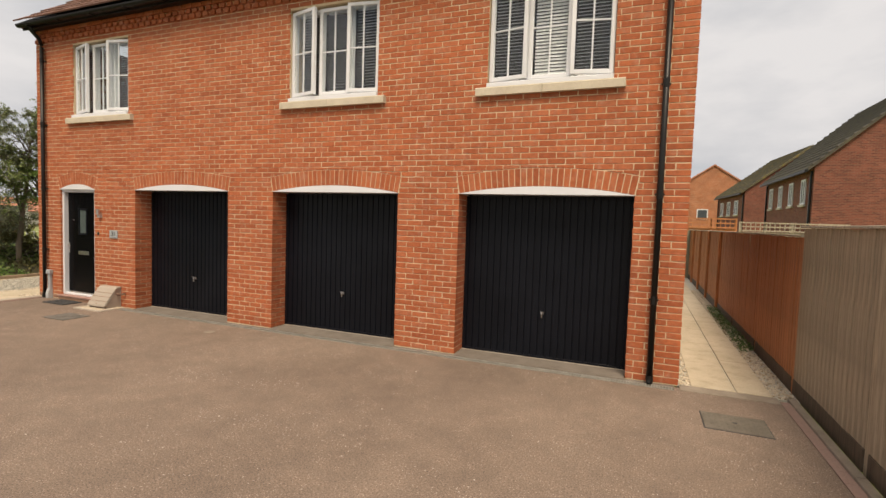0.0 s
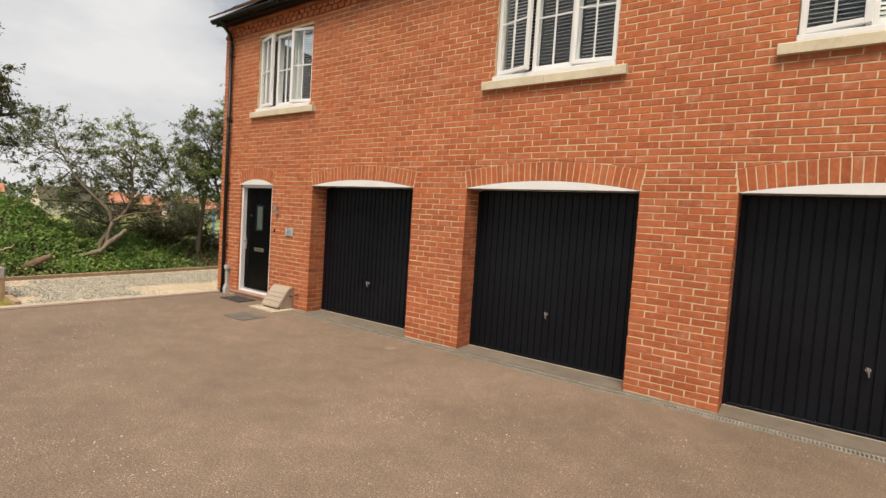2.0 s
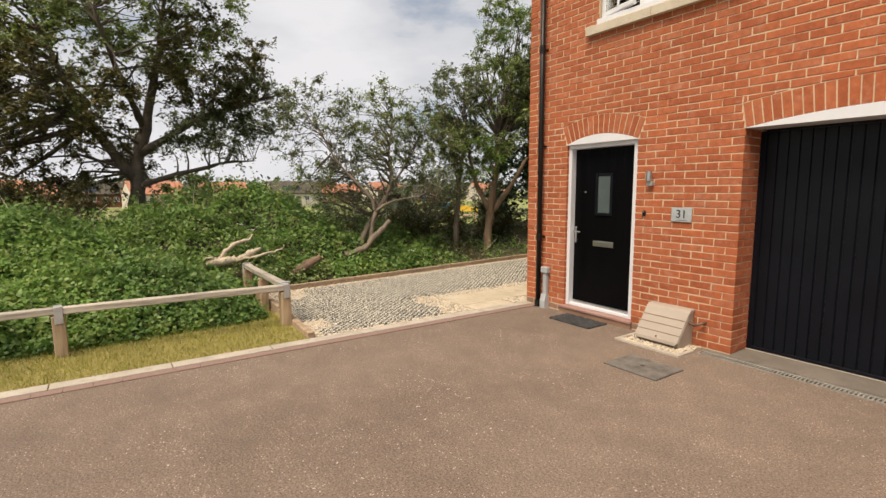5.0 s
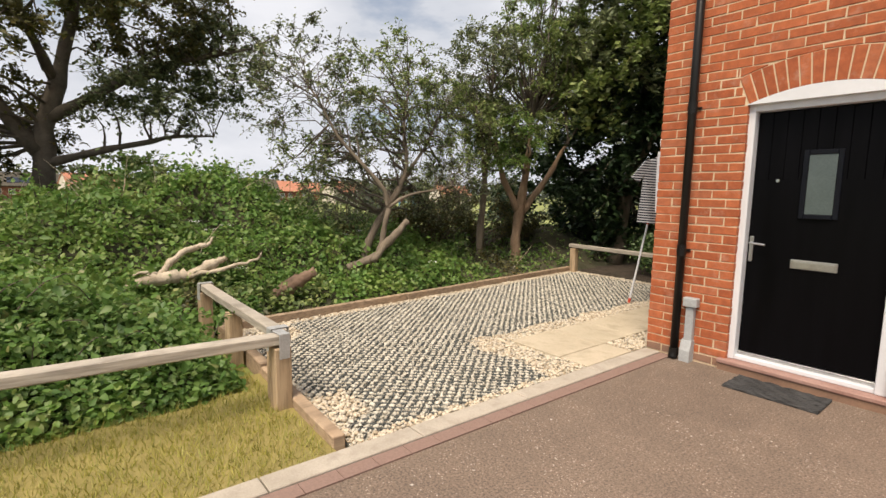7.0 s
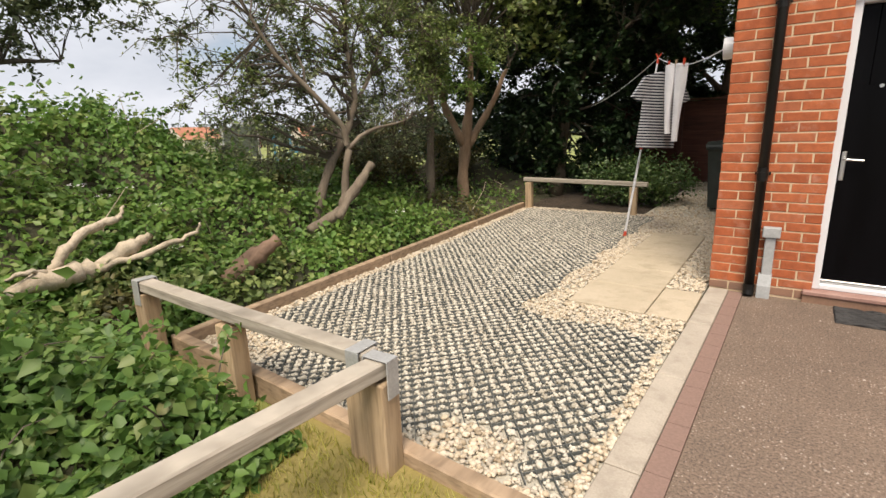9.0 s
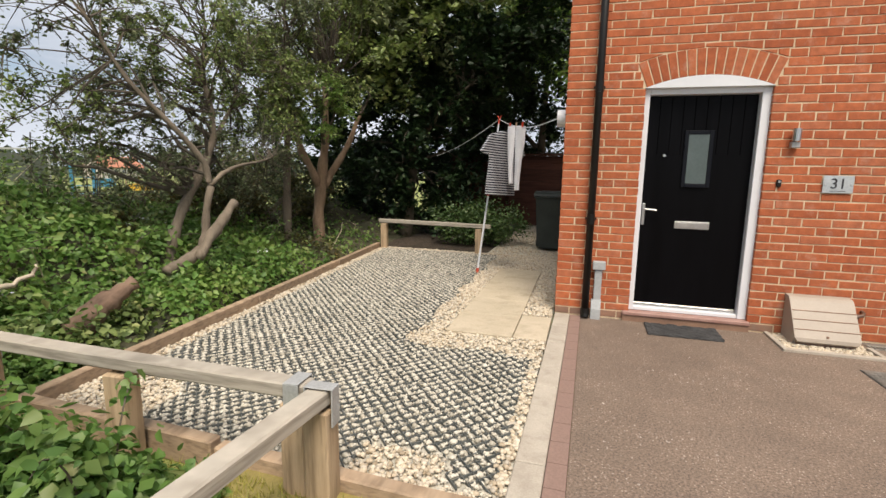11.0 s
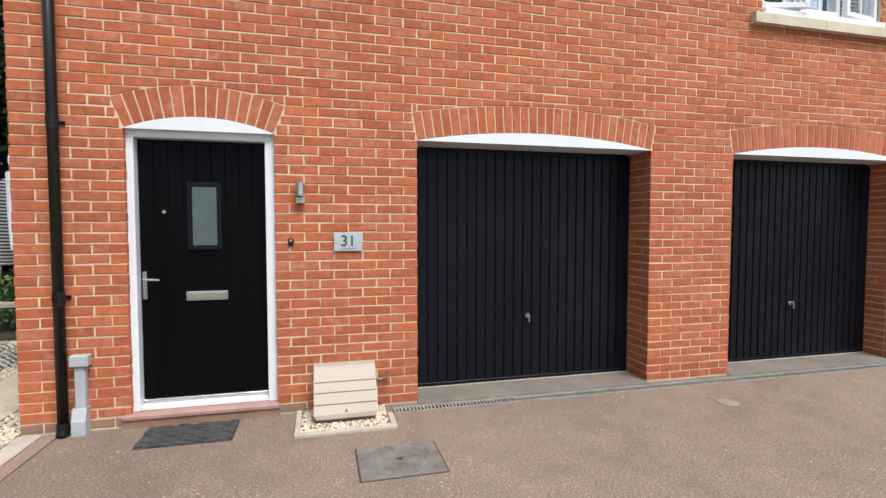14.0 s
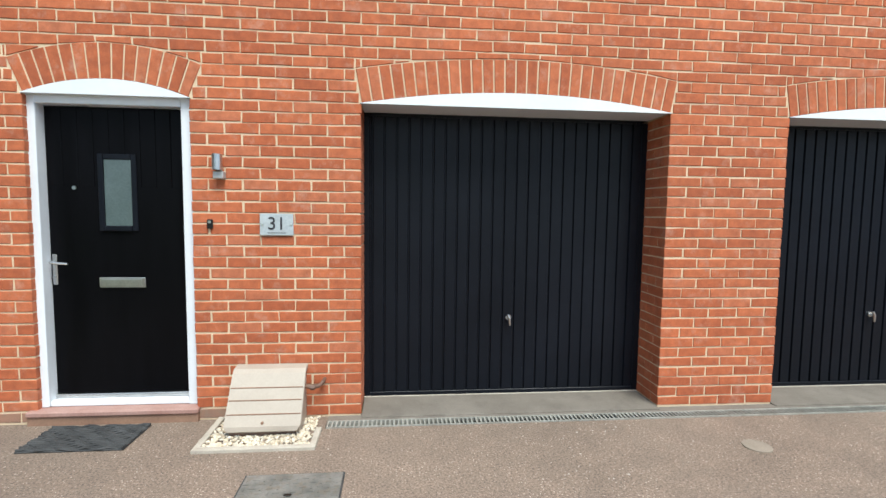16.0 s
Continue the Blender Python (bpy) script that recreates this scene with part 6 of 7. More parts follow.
# leaning many-stemmed tree behind the bay
tree("leaning_tree",
     [[(-6.4, -1.25, 0.42, 0.05), (-6.4, -0.95, 0.48, 0.06), (-6.4, -0.80, 0.54, 0.055), (-6.4, -0.73, 0.72, 0.042), (-6.42, -0.62, 1.2, 0.036), (-6.45, -0.70, 1.45, 0.032), (-6.55, -0.95, 1.75, 0.026), (-6.7, -1.25, 2.15, 0.020), (-6.95, -1.55, 2.8, 0.012)],
      [(-6.9, -0.78, 0.25, 0.065), (-6.85, -0.66, 0.70, 0.058), (-6.85, -0.42, 1.08, 0.052), (-6.85, -0.20, 1.40, 0.046), (-6.86, -0.02, 1.75, 0.040), (-6.95, 0.0, 2.3, 0.028), (-7.05, 0.15, 3.1, 0.014)],
      [(-6.42, -0.64, 1.22, 0.026), (-6.42, -0.45, 1.33, 0.024), (-6.42, -0.20, 1.39, 0.020), (-6.45, 0.10, 1.46, 0.015), (-6.5, 0.6, 1.55, 0.008)],
      [(-6.86, -0.05, 1.7, 0.030), (-6.95, 0.45, 2.2, 0.022), (-7.05, 0.8, 2.8, 0.012)]],
     [((-7.4, -1.5, 2.85), (0.85, 0.95, 0.95), 0.7, M_LEAF_GREY), ((-7.2, -0.1, 2.95), (0.9, 0.95, 0.95), 1.2, None), ((-7.1, 1.0, 2.4), (0.8, 0.9, 0.9), 0.9, None), ((-7.2, -0.6, 1.8), (0.7, 1.0, 0.55), 0.6, M_LEAF_GREY), ((-7.3, -1.5, 1.8), (0.5, 0.5, 0.4), 0.22, M_LEAF_MID), ((-7.3, 1.2, 1.5), (0.6, 0.9, 0.6), 0.5, M_LEAF_GREY)],
     21000, 0.029, M_LEAF_MID, M_BARK, "leaning grey-barked tree with sparse grey-green leaves", 3, 240, 420, 0.16)
# thick ochre trunk and its slim neighbour
tree("ivy_stump_tree",
     [[(-7.15, 2.80, 0.0, 0.14), (-7.15, 2.82, 0.5, 0.095), (-7.15, 2.92, 1.15, 0.10), (-7.1, 3.0, 1.8, 0.07), (-7.2, 3.2, 2.9, 0.04)],
      [(-7.15, 2.95, 1.1, 0.08), (-6.95, 3.3, 1.6, 0.06), (-6.85, 3.6, 2.1, 0.045), (-6.8, 3.9, 2.5, 0.03)],
      [(-7.18, 2.9, 1.1, 0.07), (-7.35, 2.65, 1.7, 0.06), (-7.5, 2.5, 2.5, 0.03)]],
     [((-7.2, 2.9, 3.2), (0.95, 1.0, 0.9), 1.0, M_LEAF_MID), ((-7.0, 2.3, 2.4), (0.6, 0.6, 0.6), 0.5, M_LEAF_BRIGHT), ((-7.3, 3.6, 4.2), (1.0, 1.2, 0.9), 0.9, None), ((-7.6, 4.3, 5.2), (0.9, 1.1, 1.2), 1.0, M_LEAF_BRIGHT), ((-7.0, 3.4, 5.3), (0.8, 0.8, 1.2), 1.0, None)],
     34000, 0.031, M_LEAF_MID, M_BARKRED, "stout tree with ochre flaking bark and green leaves", 5, 90, 260, 0.18)
tree("slim_tree",
     [[(-7.1, 1.80, 0.0, 0.075), (-7.15, 1.85, 0.8, 0.065), (-7.2, 2.0, 1.7, 0.055), (-7.3, 2.2, 2.8, 0.035), (-7.4, 2.3, 3.8, 0.015)],
      [(-7.2, 2.0, 1.6, 0.03), (-7.0, 1.7, 2.3, 0.02), (-6.95, 1.5, 2.9, 0.01)]],
     [((-7.4, 2.0, 3.6), (0.85, 0.8, 0.9), 1.0, M_LEAF_GREY), ((-7.3, 1.6, 2.8), (0.6, 0.6, 0.6), 0.5, M_LEAF_MID)],
     11000, 0.031, M_LEAF_GREY, M_BARK, "slim grey-barked tree beside the gravel bay", 6, 70, 150, 0.17)
# dark evergreens behind the bay; light on top and front put into leaf colours
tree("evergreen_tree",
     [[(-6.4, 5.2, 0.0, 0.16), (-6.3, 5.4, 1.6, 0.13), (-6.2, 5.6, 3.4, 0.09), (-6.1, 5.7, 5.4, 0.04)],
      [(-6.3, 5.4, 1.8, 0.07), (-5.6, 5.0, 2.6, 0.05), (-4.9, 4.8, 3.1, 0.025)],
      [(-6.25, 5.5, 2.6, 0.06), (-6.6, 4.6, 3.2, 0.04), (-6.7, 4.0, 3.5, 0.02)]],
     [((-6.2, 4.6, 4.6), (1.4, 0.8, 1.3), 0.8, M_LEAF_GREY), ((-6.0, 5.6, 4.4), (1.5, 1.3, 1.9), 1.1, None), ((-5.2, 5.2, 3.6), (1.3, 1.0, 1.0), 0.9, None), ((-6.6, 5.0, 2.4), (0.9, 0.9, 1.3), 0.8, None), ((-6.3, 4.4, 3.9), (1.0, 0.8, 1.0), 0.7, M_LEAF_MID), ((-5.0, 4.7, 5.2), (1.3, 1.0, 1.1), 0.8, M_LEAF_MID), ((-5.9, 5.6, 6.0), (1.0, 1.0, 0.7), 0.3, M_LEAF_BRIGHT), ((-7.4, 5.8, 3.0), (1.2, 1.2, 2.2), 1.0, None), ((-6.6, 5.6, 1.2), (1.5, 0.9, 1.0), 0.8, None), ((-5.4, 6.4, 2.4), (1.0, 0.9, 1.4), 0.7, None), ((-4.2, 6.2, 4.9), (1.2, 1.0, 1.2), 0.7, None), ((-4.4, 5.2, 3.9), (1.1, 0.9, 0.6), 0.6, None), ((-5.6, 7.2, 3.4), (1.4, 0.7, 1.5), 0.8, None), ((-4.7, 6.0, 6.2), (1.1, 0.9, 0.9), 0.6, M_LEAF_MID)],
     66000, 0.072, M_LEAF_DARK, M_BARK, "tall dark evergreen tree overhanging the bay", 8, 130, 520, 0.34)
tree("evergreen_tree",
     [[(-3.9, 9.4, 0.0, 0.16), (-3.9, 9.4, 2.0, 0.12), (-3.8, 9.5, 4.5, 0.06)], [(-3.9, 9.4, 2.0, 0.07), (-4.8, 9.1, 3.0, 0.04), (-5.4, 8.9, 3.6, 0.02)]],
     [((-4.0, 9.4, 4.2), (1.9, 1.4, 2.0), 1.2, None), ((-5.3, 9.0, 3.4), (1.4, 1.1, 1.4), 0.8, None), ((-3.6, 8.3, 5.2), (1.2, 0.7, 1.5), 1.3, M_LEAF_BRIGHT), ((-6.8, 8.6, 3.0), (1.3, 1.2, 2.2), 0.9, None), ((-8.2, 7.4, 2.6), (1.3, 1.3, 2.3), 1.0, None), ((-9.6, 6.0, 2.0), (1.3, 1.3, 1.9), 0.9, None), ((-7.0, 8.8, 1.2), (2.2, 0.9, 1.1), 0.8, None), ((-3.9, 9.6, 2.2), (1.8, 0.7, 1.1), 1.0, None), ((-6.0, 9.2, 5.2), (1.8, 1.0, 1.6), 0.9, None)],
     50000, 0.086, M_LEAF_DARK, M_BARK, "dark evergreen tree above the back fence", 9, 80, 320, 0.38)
# big tree over the brambles
tree("field_maple_tree",
     [[(-10.3, -4.4, 0.0, 0.21), (-10.3, -4.4, 1.3, 0.17), (-10.35, -4.3, 2.3, 0.14), (-10.4, -4.0, 3.6, 0.09), (-10.4, -3.7, 5.0, 0.05), (-10.3, -3.5, 6.4, 0.03)],
      [(-10.3, -4.4, 1.9, 0.12), (-10.5, -5.1, 3.0, 0.10), (-10.6, -5.6, 4.2, 0.06), (-10.6, -6.0, 5.4, 0.03)],
      [(-10.35, -4.3, 2.4, 0.09), (-9.9, -3.3, 3.1, 0.07), (-9.6, -2.4, 3.5, 0.045), (-9.4, -1.5, 3.8, 0.02)],
      [(-10.3, -4.4, 1.7, 0.07), (-10.0, -3.6, 2.0, 0.055), (-9.8, -2.8, 2.25, 0.035), (-9.6, -2.1, 2.3, 0.015)],
      [(-10.35, -4.2, 3.0, 0.07), (-9.6, -4.6, 4.0, 0.05), (-9.0, -4.9, 4.9, 0.025)]],
     [((-10.2, -4.0, 5.6), (2.0, 2.0, 1.5), 1.5, None), ((-9.8, -2.9, 4.4), (1.5, 1.2, 1.1), 1.0, M_LEAF_OLIVE), ((-10.3, -5.8, 4.6), (1.6, 1.4, 1.6), 1.1, None), ((-9.6, -1.9, 3.5), (0.9, 0.9, 0.7), 0.5, M_LEAF_GREY), ((-10.0, -3.0, 2.9), (1.1, 1.2, 0.5), 0.5, M_LEAF_GREY),
      ((-9.3, -5.6, 3.4), (1.1, 1.3, 0.9), 0.8, M_LEAF_OLIVE), ((-10.8, -5.2, 2.2), (1.0, 1.4, 0.7), 0.5, M_LEAF_OLIVE), ((-10.2, -7.2, 3.6), (1.4, 1.4, 1.9), 1.1, M_LEAF_OLIVE), ((-9.0, -4.2, 6.2), (1.3, 1.5, 1.0), 0.7, M_LEAF_OLIVE)],
     74000, 0.043, M_LEAF_MID, M_TWIG, "large spreading tree with dark trunk and olive leaves", 12, 260, 640, 0.24)
tree("hawthorn_tree",
     [[(-10.0, -9.0, 0.0, 0.14), (-10.0, -8.9, 1.5, 0.10), (-9.9, -8.8, 3.0, 0.05)], [(-10.0, -8.9, 1.2, 0.06), (-9.4, -8.4, 2.2, 0.03)]],
     [((-9.8, -8.8, 3.2), (1.5, 1.5, 1.4), 1.0, None), ((-9.5, -8.0, 2.0), (1.0, 1.1, 0.9), 0.6, None), ((-9.6, -10.5, 3.0), (1.4, 1.4, 1.6), 0.8, None)],
     24000, 0.048, M_LEAF_OLIVE, M_BARK, "rough hawthorn tree at the edge of the brambles", 14, 70, 180, 0.26)


def shrub(name, blobs, n, size, lm, label, seed):
    """A bush of leafy clumps on many thin stems."""
    rng = np.random.default_rng(seed)
    x, y = blobs[0][0][0], blobs[0][0][1]
    s = thing(name, label, "shrub", "hedge shrubs", at=(x, y, 0))
    cc = []
    for c, rad in blobs:
        d = rng.normal(size=(45, 3))
        d /= np.linalg.norm(d, axis=1)[:, None]
        cc.append(np.array(c) - np.array([x, y, 0]) + d * np.array(rad) * rng.uniform(0.4, 1, (45, 1)))
    cc = np.concatenate(cc)
    arm = rng.normal(size=(len(cc), 4, 3)) * np.array([1, 1, 0.6]) + np.array([0, 0, 0.5])
    arm *= (rng.uniform(0.12, 0.42, (len(cc), 4)) / np.linalg.norm(arm, axis=2))[:, :, None]
    pick, which, run = rng.integers(0, len(cc), n), rng.integers(0, 4, n), rng.uniform(0, 1.05, n)
    p = cc[pick] + arm[pick, which] * run[:, None] + rng.normal(size=(n, 3)) * 0.035
    v, f = leaves(rng, p[p[:, 2] > 0], size, 0.4, 0.55)
    tagged(fast("foliage", v, f, lm, s), kind="stuff")
    bm = bmesh.new()
    for i, q in enumerate(cc):
        if i % 3 == 0:
            tube(bm, [(q[0] * 0.3, q[1] * 0.3, -0.05), (q[0] * 0.6, q[1] * 0.6, q[2] * 0.5), tuple(q)], [0.02, 0.012, 0.003], 5, False)
        for e in arm[i][:3]:
            tube(bm, [tuple(q), tuple(q + e * 0.5 + np.array([0, 0, 0.02])), tuple(q + e * 1.15)], [0.006, 0.004, 0.0015], 3, False)
    tagged(part("stem_mass", bm, M_TWIG, s), kind="stuff")


shrub("hedge_shrub", [((-11.6, -6.2, 1.2), (0.9, 1.2, 0.9)), ((-11.2, -7.6, 1.0), (0.9, 1.0, 0.9))], 9000, 0.05, M_LEAF_OLIVE, "olive-leaved shrub under the large tree", 61)
shrub("hedge_shrub", [((-12.0, -3.2, 1.2), (0.9, 1.3, 0.8)), ((-12.2, -1.4, 0.9), (0.9, 1.2, 0.7))], 8000, 0.05, M_LEAF_MID, "green shrub behind the bramble bank", 62)
shrub("hedge_shrub", [((-9.0, -9.2, 1.0), (1.0, 1.3, 0.9)), ((-8.4, -11.0, 1.0), (1.0, 1.2, 0.9))], 8000, 0.05, M_LEAF_OLIVE, "olive-leaved shrub at the lawn end", 63)
shrub("hedge_shrub", [((-8.1, 1.0, 0.75), (0.5, 0.8, 0.55)), ((-8.3, 2.3, 0.85), (0.5, 0.8, 0.6)), ((-8.1, 3.7, 0.8), (0.6, 0.8, 0.65))], 12000, 0.032, M_LEAF_OLIVE, "dull olive undergrowth shrub between the tree trunks", 64)
shrub("hedge_shrub", [((-8.6, -0.3, 1.1), (0.5, 0.7, 0.6)), ((-8.7, 1.0, 1.2), (0.5, 0.8, 0.7)), ((-8.9, 2.3, 1.5), (0.6, 0.8, 0.8)), ((-8.8, 3.6, 1.7), (0.7, 0.8, 1.0))], 7000, 0.030, M_LEAF_GREY, "thin twiggy grey-green scrub behind the leaning tree", 65)
shrub("hedge_shrub", [((-9.0, -5.6, 1.2), (0.7, 0.9, 0.6)), ((-8.9, -7.0, 1.3), (0.8, 0.9, 0.8))], 6500, 0.036, M_LEAF_OLIVE, "half-dead brown scrub at the foot of the large tree", 66)
shrub("hedge_shrub", [((-11.5, -1.4, 1.0), (0.6, 1.0, 0.5)), ((-11.6, 0.6, 0.8), (0.6, 1.1, 0.5))], 8000, 0.038, M_LEAF_MID, "low green shrub at the edge of the field", 67)


def gnarled(pts, radii, seed, n=9):
    """A knotty length of dead wood."""
    rng = np.random.default_rng(seed)
    pts = [Vector(p) for p in pts]
    out, rr = [], []
    for i in range(len(pts) - 1):
        for k in range(5):
            t = k / 5
            out.append(pts[i].lerp(pts[i + 1], t) + Vector(rng.normal(size=3)) * 0.007)
            rr.append((radii[i] + (radii[i + 1] - radii[i]) * t) * rng.uniform(0.8, 1.22))
    out.append(pts[-1])
    rr.append(radii[-1])
    bm = tube(bmesh.new(), out, rr, n)
    for v in bm.verts:
        v.co += noise.noise_vector(v.co * 14) * 0.008
    return bm


# bramble bank
def bank(x, y):
    edge = back_x(min(max(y, -3.2), 3.4)) - 0.10 if y > -3.25 else -3.95 - 0.05 * (y + 3.25)
    d = edge - x
    if y <= -3.25:
        d = min(d, max(-3.32 - y, -5.75 - x))
    if d < 0:
        return 0.0
    rise = 1 - math.exp(-d / (0.8 if y > -3.25 else 1.15))
    h = 0.58 * rise if y > -3.25 else 0.66 * rise
    h += 0.68 * math.exp(-((x + 8.6) ** 2 / 2.0 + (y + 3.1) ** 2 / 2.0)) * min(1, d / 0.6)
    h += 0.40 * math.exp(-((x + 7.4) ** 2 / 1.5 + (y + 5.6) ** 2 / 3.0)) * min(1, d / 0.6)
    h += 0.30 * math.exp(-((x + 8.4) ** 2 / 1.2 + (y + 1.6) ** 2 / 1.2)) * min(1, d / 0.6)
    h *= 1 - 0.62 * math.exp(-((x + 7.0) ** 2 / 1.4 + (y - 2.6) ** 2 / 2.6))
    h *= 1 - 0.60 * math.exp(-((x + 6.1) ** 2 / 0.35 + (y + 3.1) ** 2 / 0.7))
    h *= 1 - 0.55 * math.exp(-((x + 6.1) ** 2 / 0.25 + (y + 2.0) ** 2 / 0.3))
    h *= 1 - 0.35 * math.exp(-((x + 6.2) ** 2 / 0.25 + (y + 0.9) ** 2 / 0.4))
    # rounded clumps with dark creases between them
    p = Vector((x, y, 0.0))
    billow = 0.55 - abs(noise.noise(p * 1.3 + Vector((3, 1, 4)))) * 1.5
    small = 0.45 - abs(noise.noise(p * 3.6 + Vector((9, 2, 6)))) * 1.5
    h *= 1.0 + 0.38 * noise.noise(p * 0.7) + 0.42 * billow
    h += (0.10 * billow + 0.15 * small) * min(1, d / 0.3)
    if x < -9.4:
        h *= max(0.0, 1 - (-9.4 - x) / 2.2)
    return max(h, 0.02)


CELL = 0.06
xs, ys = np.arange(-12.2, -3.8, CELL), np.arange(-11.0, 8.0, CELL)
relief = np.array([[bank(x, y) for x in xs] for y in ys])
gy, gx = np.gradient(relief, CELL)
# added filler mound below the leaves, blocks the view and reads as shade
coarse = relief[::3, ::3]
nx, ny = len(xs[::3]), len(ys[::3])
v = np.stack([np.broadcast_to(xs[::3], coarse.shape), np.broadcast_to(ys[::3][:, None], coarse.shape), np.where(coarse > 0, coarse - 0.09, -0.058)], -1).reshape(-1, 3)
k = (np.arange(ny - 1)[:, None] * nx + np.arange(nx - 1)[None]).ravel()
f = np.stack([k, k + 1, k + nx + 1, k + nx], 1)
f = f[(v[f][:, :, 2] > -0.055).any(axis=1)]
tagged(fast("undergrowth_filler", v, f, M_FILLSOIL), "dark earth-brown filler mound under the brambles", "bank", kind="structure")

# the trees' shade on this ground is part of its colour
sheet("woodland_floor", [(-6.4, 3.5), (-4.22, 3.5), (-4.22, 10.5), (-13, 10.5), (-13, 4.5)], -0.2, -0.03, M_SHADELITTER, "bare earth under the trees, its colour darkened for shade", "woodland floor")
rng = np.random.default_rng(31)


def on_bank(n, x0, x1, y0, y1, sink, lift):
    """Leaf places scattered over the bank's surface, with the way each faces."""
    x, y = rng.uniform(x0, x1, n), rng.uniform(y0, y1, n)
    i, j = np.clip(((x - xs[0]) / CELL).round().astype(int), 0, len(xs) - 1), np.clip(((y - ys[0]) / CELL).round().astype(int), 0, len(ys) - 1)
    h = relief[j, i]
    keep = (h > 0.03) & ((y < 0.6) | (rng.uniform(size=n) < 0.55 - 0.16 * np.clip(y, 0, 2.6)))
    face = np.stack([-gx[j, i] * 0.55, -gy[j, i] * 0.55, np.full(n, 1.0)], 1)
    face /= np.linalg.norm(face, axis=1)[:, None]
    z = h - sink * np.abs(rng.normal(size=n)) + lift * rng.exponential(size=n)
    return np.stack([x, y, np.maximum(z, 0.01)], 1)[keep], face[keep]


for name_set, box_set, count, size, full, sink, lift in (
        (("bramble_thicket", "nettle_patch", "dull_weeds"), (-6.6, -3.9, -7.5, -2.6), 44000, 0.027, True, 0.06, 0.045),
        (("bramble_thicket", "nettle_patch", "dull_weeds"), (-6.8, -3.9, -7.5, -2.6), 26000, 0.034, False, 0.09, 0.0),
        (("bramble_thicket", "nettle_patch", "dull_weeds"), (-9.4, -5.5, -6.5, 3.8), 70000, 0.034, False, 0.06, 0.055),
        (("bramble_thicket", "nettle_patch", "dull_weeds"), (-12.2, -4.0, -10.5, 7.5), 52000, 0.042, False, 0.06, 0.060)):
    pts, face = on_bank(count, *box_set, sink, lift)
    patch = np.array([noise.noise(Vector((p[0] * 0.8, p[1] * 0.8, 20.0))) + 0.35 * noise.noise(Vector((p[0] * 3, p[1] * 3, 5.0))) for p in pts])
    patch = np.where((pts[:, 0] > -6.0) & (pts[:, 1] < -2.6), np.maximum(patch + 0.12, -0.2), patch)
    for name, sel, lm, lab in ((name_set[0], (patch > -0.25) & (patch < 0.20), M_LEAF_BRAMBLE, "dense green bramble thicket"), (name_set[1], patch >= 0.20, M_LEAF_BRIGHT, "fresh light green nettles among the brambles"), (name_set[2], (patch <= -0.25) & (patch > -0.50), M_LEAF_MID, "dull green weeds among the brambles"), ("dying_weeds", patch <= -0.50, M_LEAF_OLIVE, "brown-tinged dying weeds among the brambles")):
        v, f = leaves(rng, pts[sel], size, 1.1, 0.68 if full else 0.62, face[sel], full)
        tagged(fast(name, v, f, lm), lab, "brambles", kind="stuff")
fl = np.array([(rng.uniform(-8.5, -6.3), rng.uniform(-3.0, 0.5)) for _ in range(16)])
fp = np.concatenate([np.array([x, y, bank(x, y) + 0.10]) + rng.normal(size=(26, 3)) * np.array([0.045, 0.045, 0.008]) for x, y in fl])
v, f = leaves(rng, fp, 0.010, 3.0, 0.9)
tagged(fast("white_umbel_flowers", v, f, M_FABRICW), "small white umbel flowers above the weeds", "flowers", kind="stuff")
# arching bramble canes with leaves along them
canes, cane_pts, cane_face = bmesh.new(), [], []
for _ in range(520):
    x, y = rng.uniform(-10.2, -4.2), rng.uniform(-7.5, 1.6)
    i, j = int((x - xs[0]) / CELL), int((y - ys[0]) / CELL)
    h = relief[j, i]
    if h < 0.22:
        continue
    a, turn, tall, reach = Vector((x, y, h - 0.12)), rng.uniform(0, 6.28), rng.uniform(0.12, 0.38), rng.uniform(0.15, 0.55)
    pts = [a + Vector((math.cos(turn) * reach * t, math.sin(turn) * reach * t, tall * 1.9 * t * (1.25 - 0.75 * t))) for t in (0, 0.25, 0.5, 0.75, 1.0)]
    tube(canes, pts, [0.005, 0.0045, 0.004, 0.003, 0.0015], 4, False)
    for t in rng.uniform(0.25, 4.0, 22):
        q = pts[int(t)].lerp(pts[int(t) + 1], t % 1) if t < 4 else pts[4]
        cane_pts.append(np.array(q) + rng.normal(size=3) * np.array([0.035, 0.035, 0.02]))
        cane_face.append((0, 0, 0.9))
tagged(part("bramble_canes", canes, M_TWIG), "arching green-brown bramble canes", "canes", kind="stuff")
v, f = leaves(rng, np.array(cane_pts), 0.029, 1.0, 0.66, np.array(cane_face), True)
tagged(fast("cane_leaves", v, f, M_LEAF_BRAMBLE), "fresh bramble leaves along arching canes", "brambles", kind="stuff")
# pale dry stems poking through
bm = bmesh.new()
for _ in range(170):
    x, y = rng.uniform(-11.5, -4.2), rng.uniform(-9, 3.8)
    h = bank(x, y)
    if h < 0.1 or x > -6.5:
        continue
    a = Vector((x, y, h * 0.5))
    e = a + Vector((rng.normal() * 0.35, rng.normal() * 0.35, h * 0.6 + rng.uniform(0, 0.3)))
    tube(bm, [a, a.lerp(e, 0.5) + Vector((rng.normal() * 0.06, rng.normal() * 0.06, 0.08)), e], [0.007, 0.005, 0.002], 5, False)
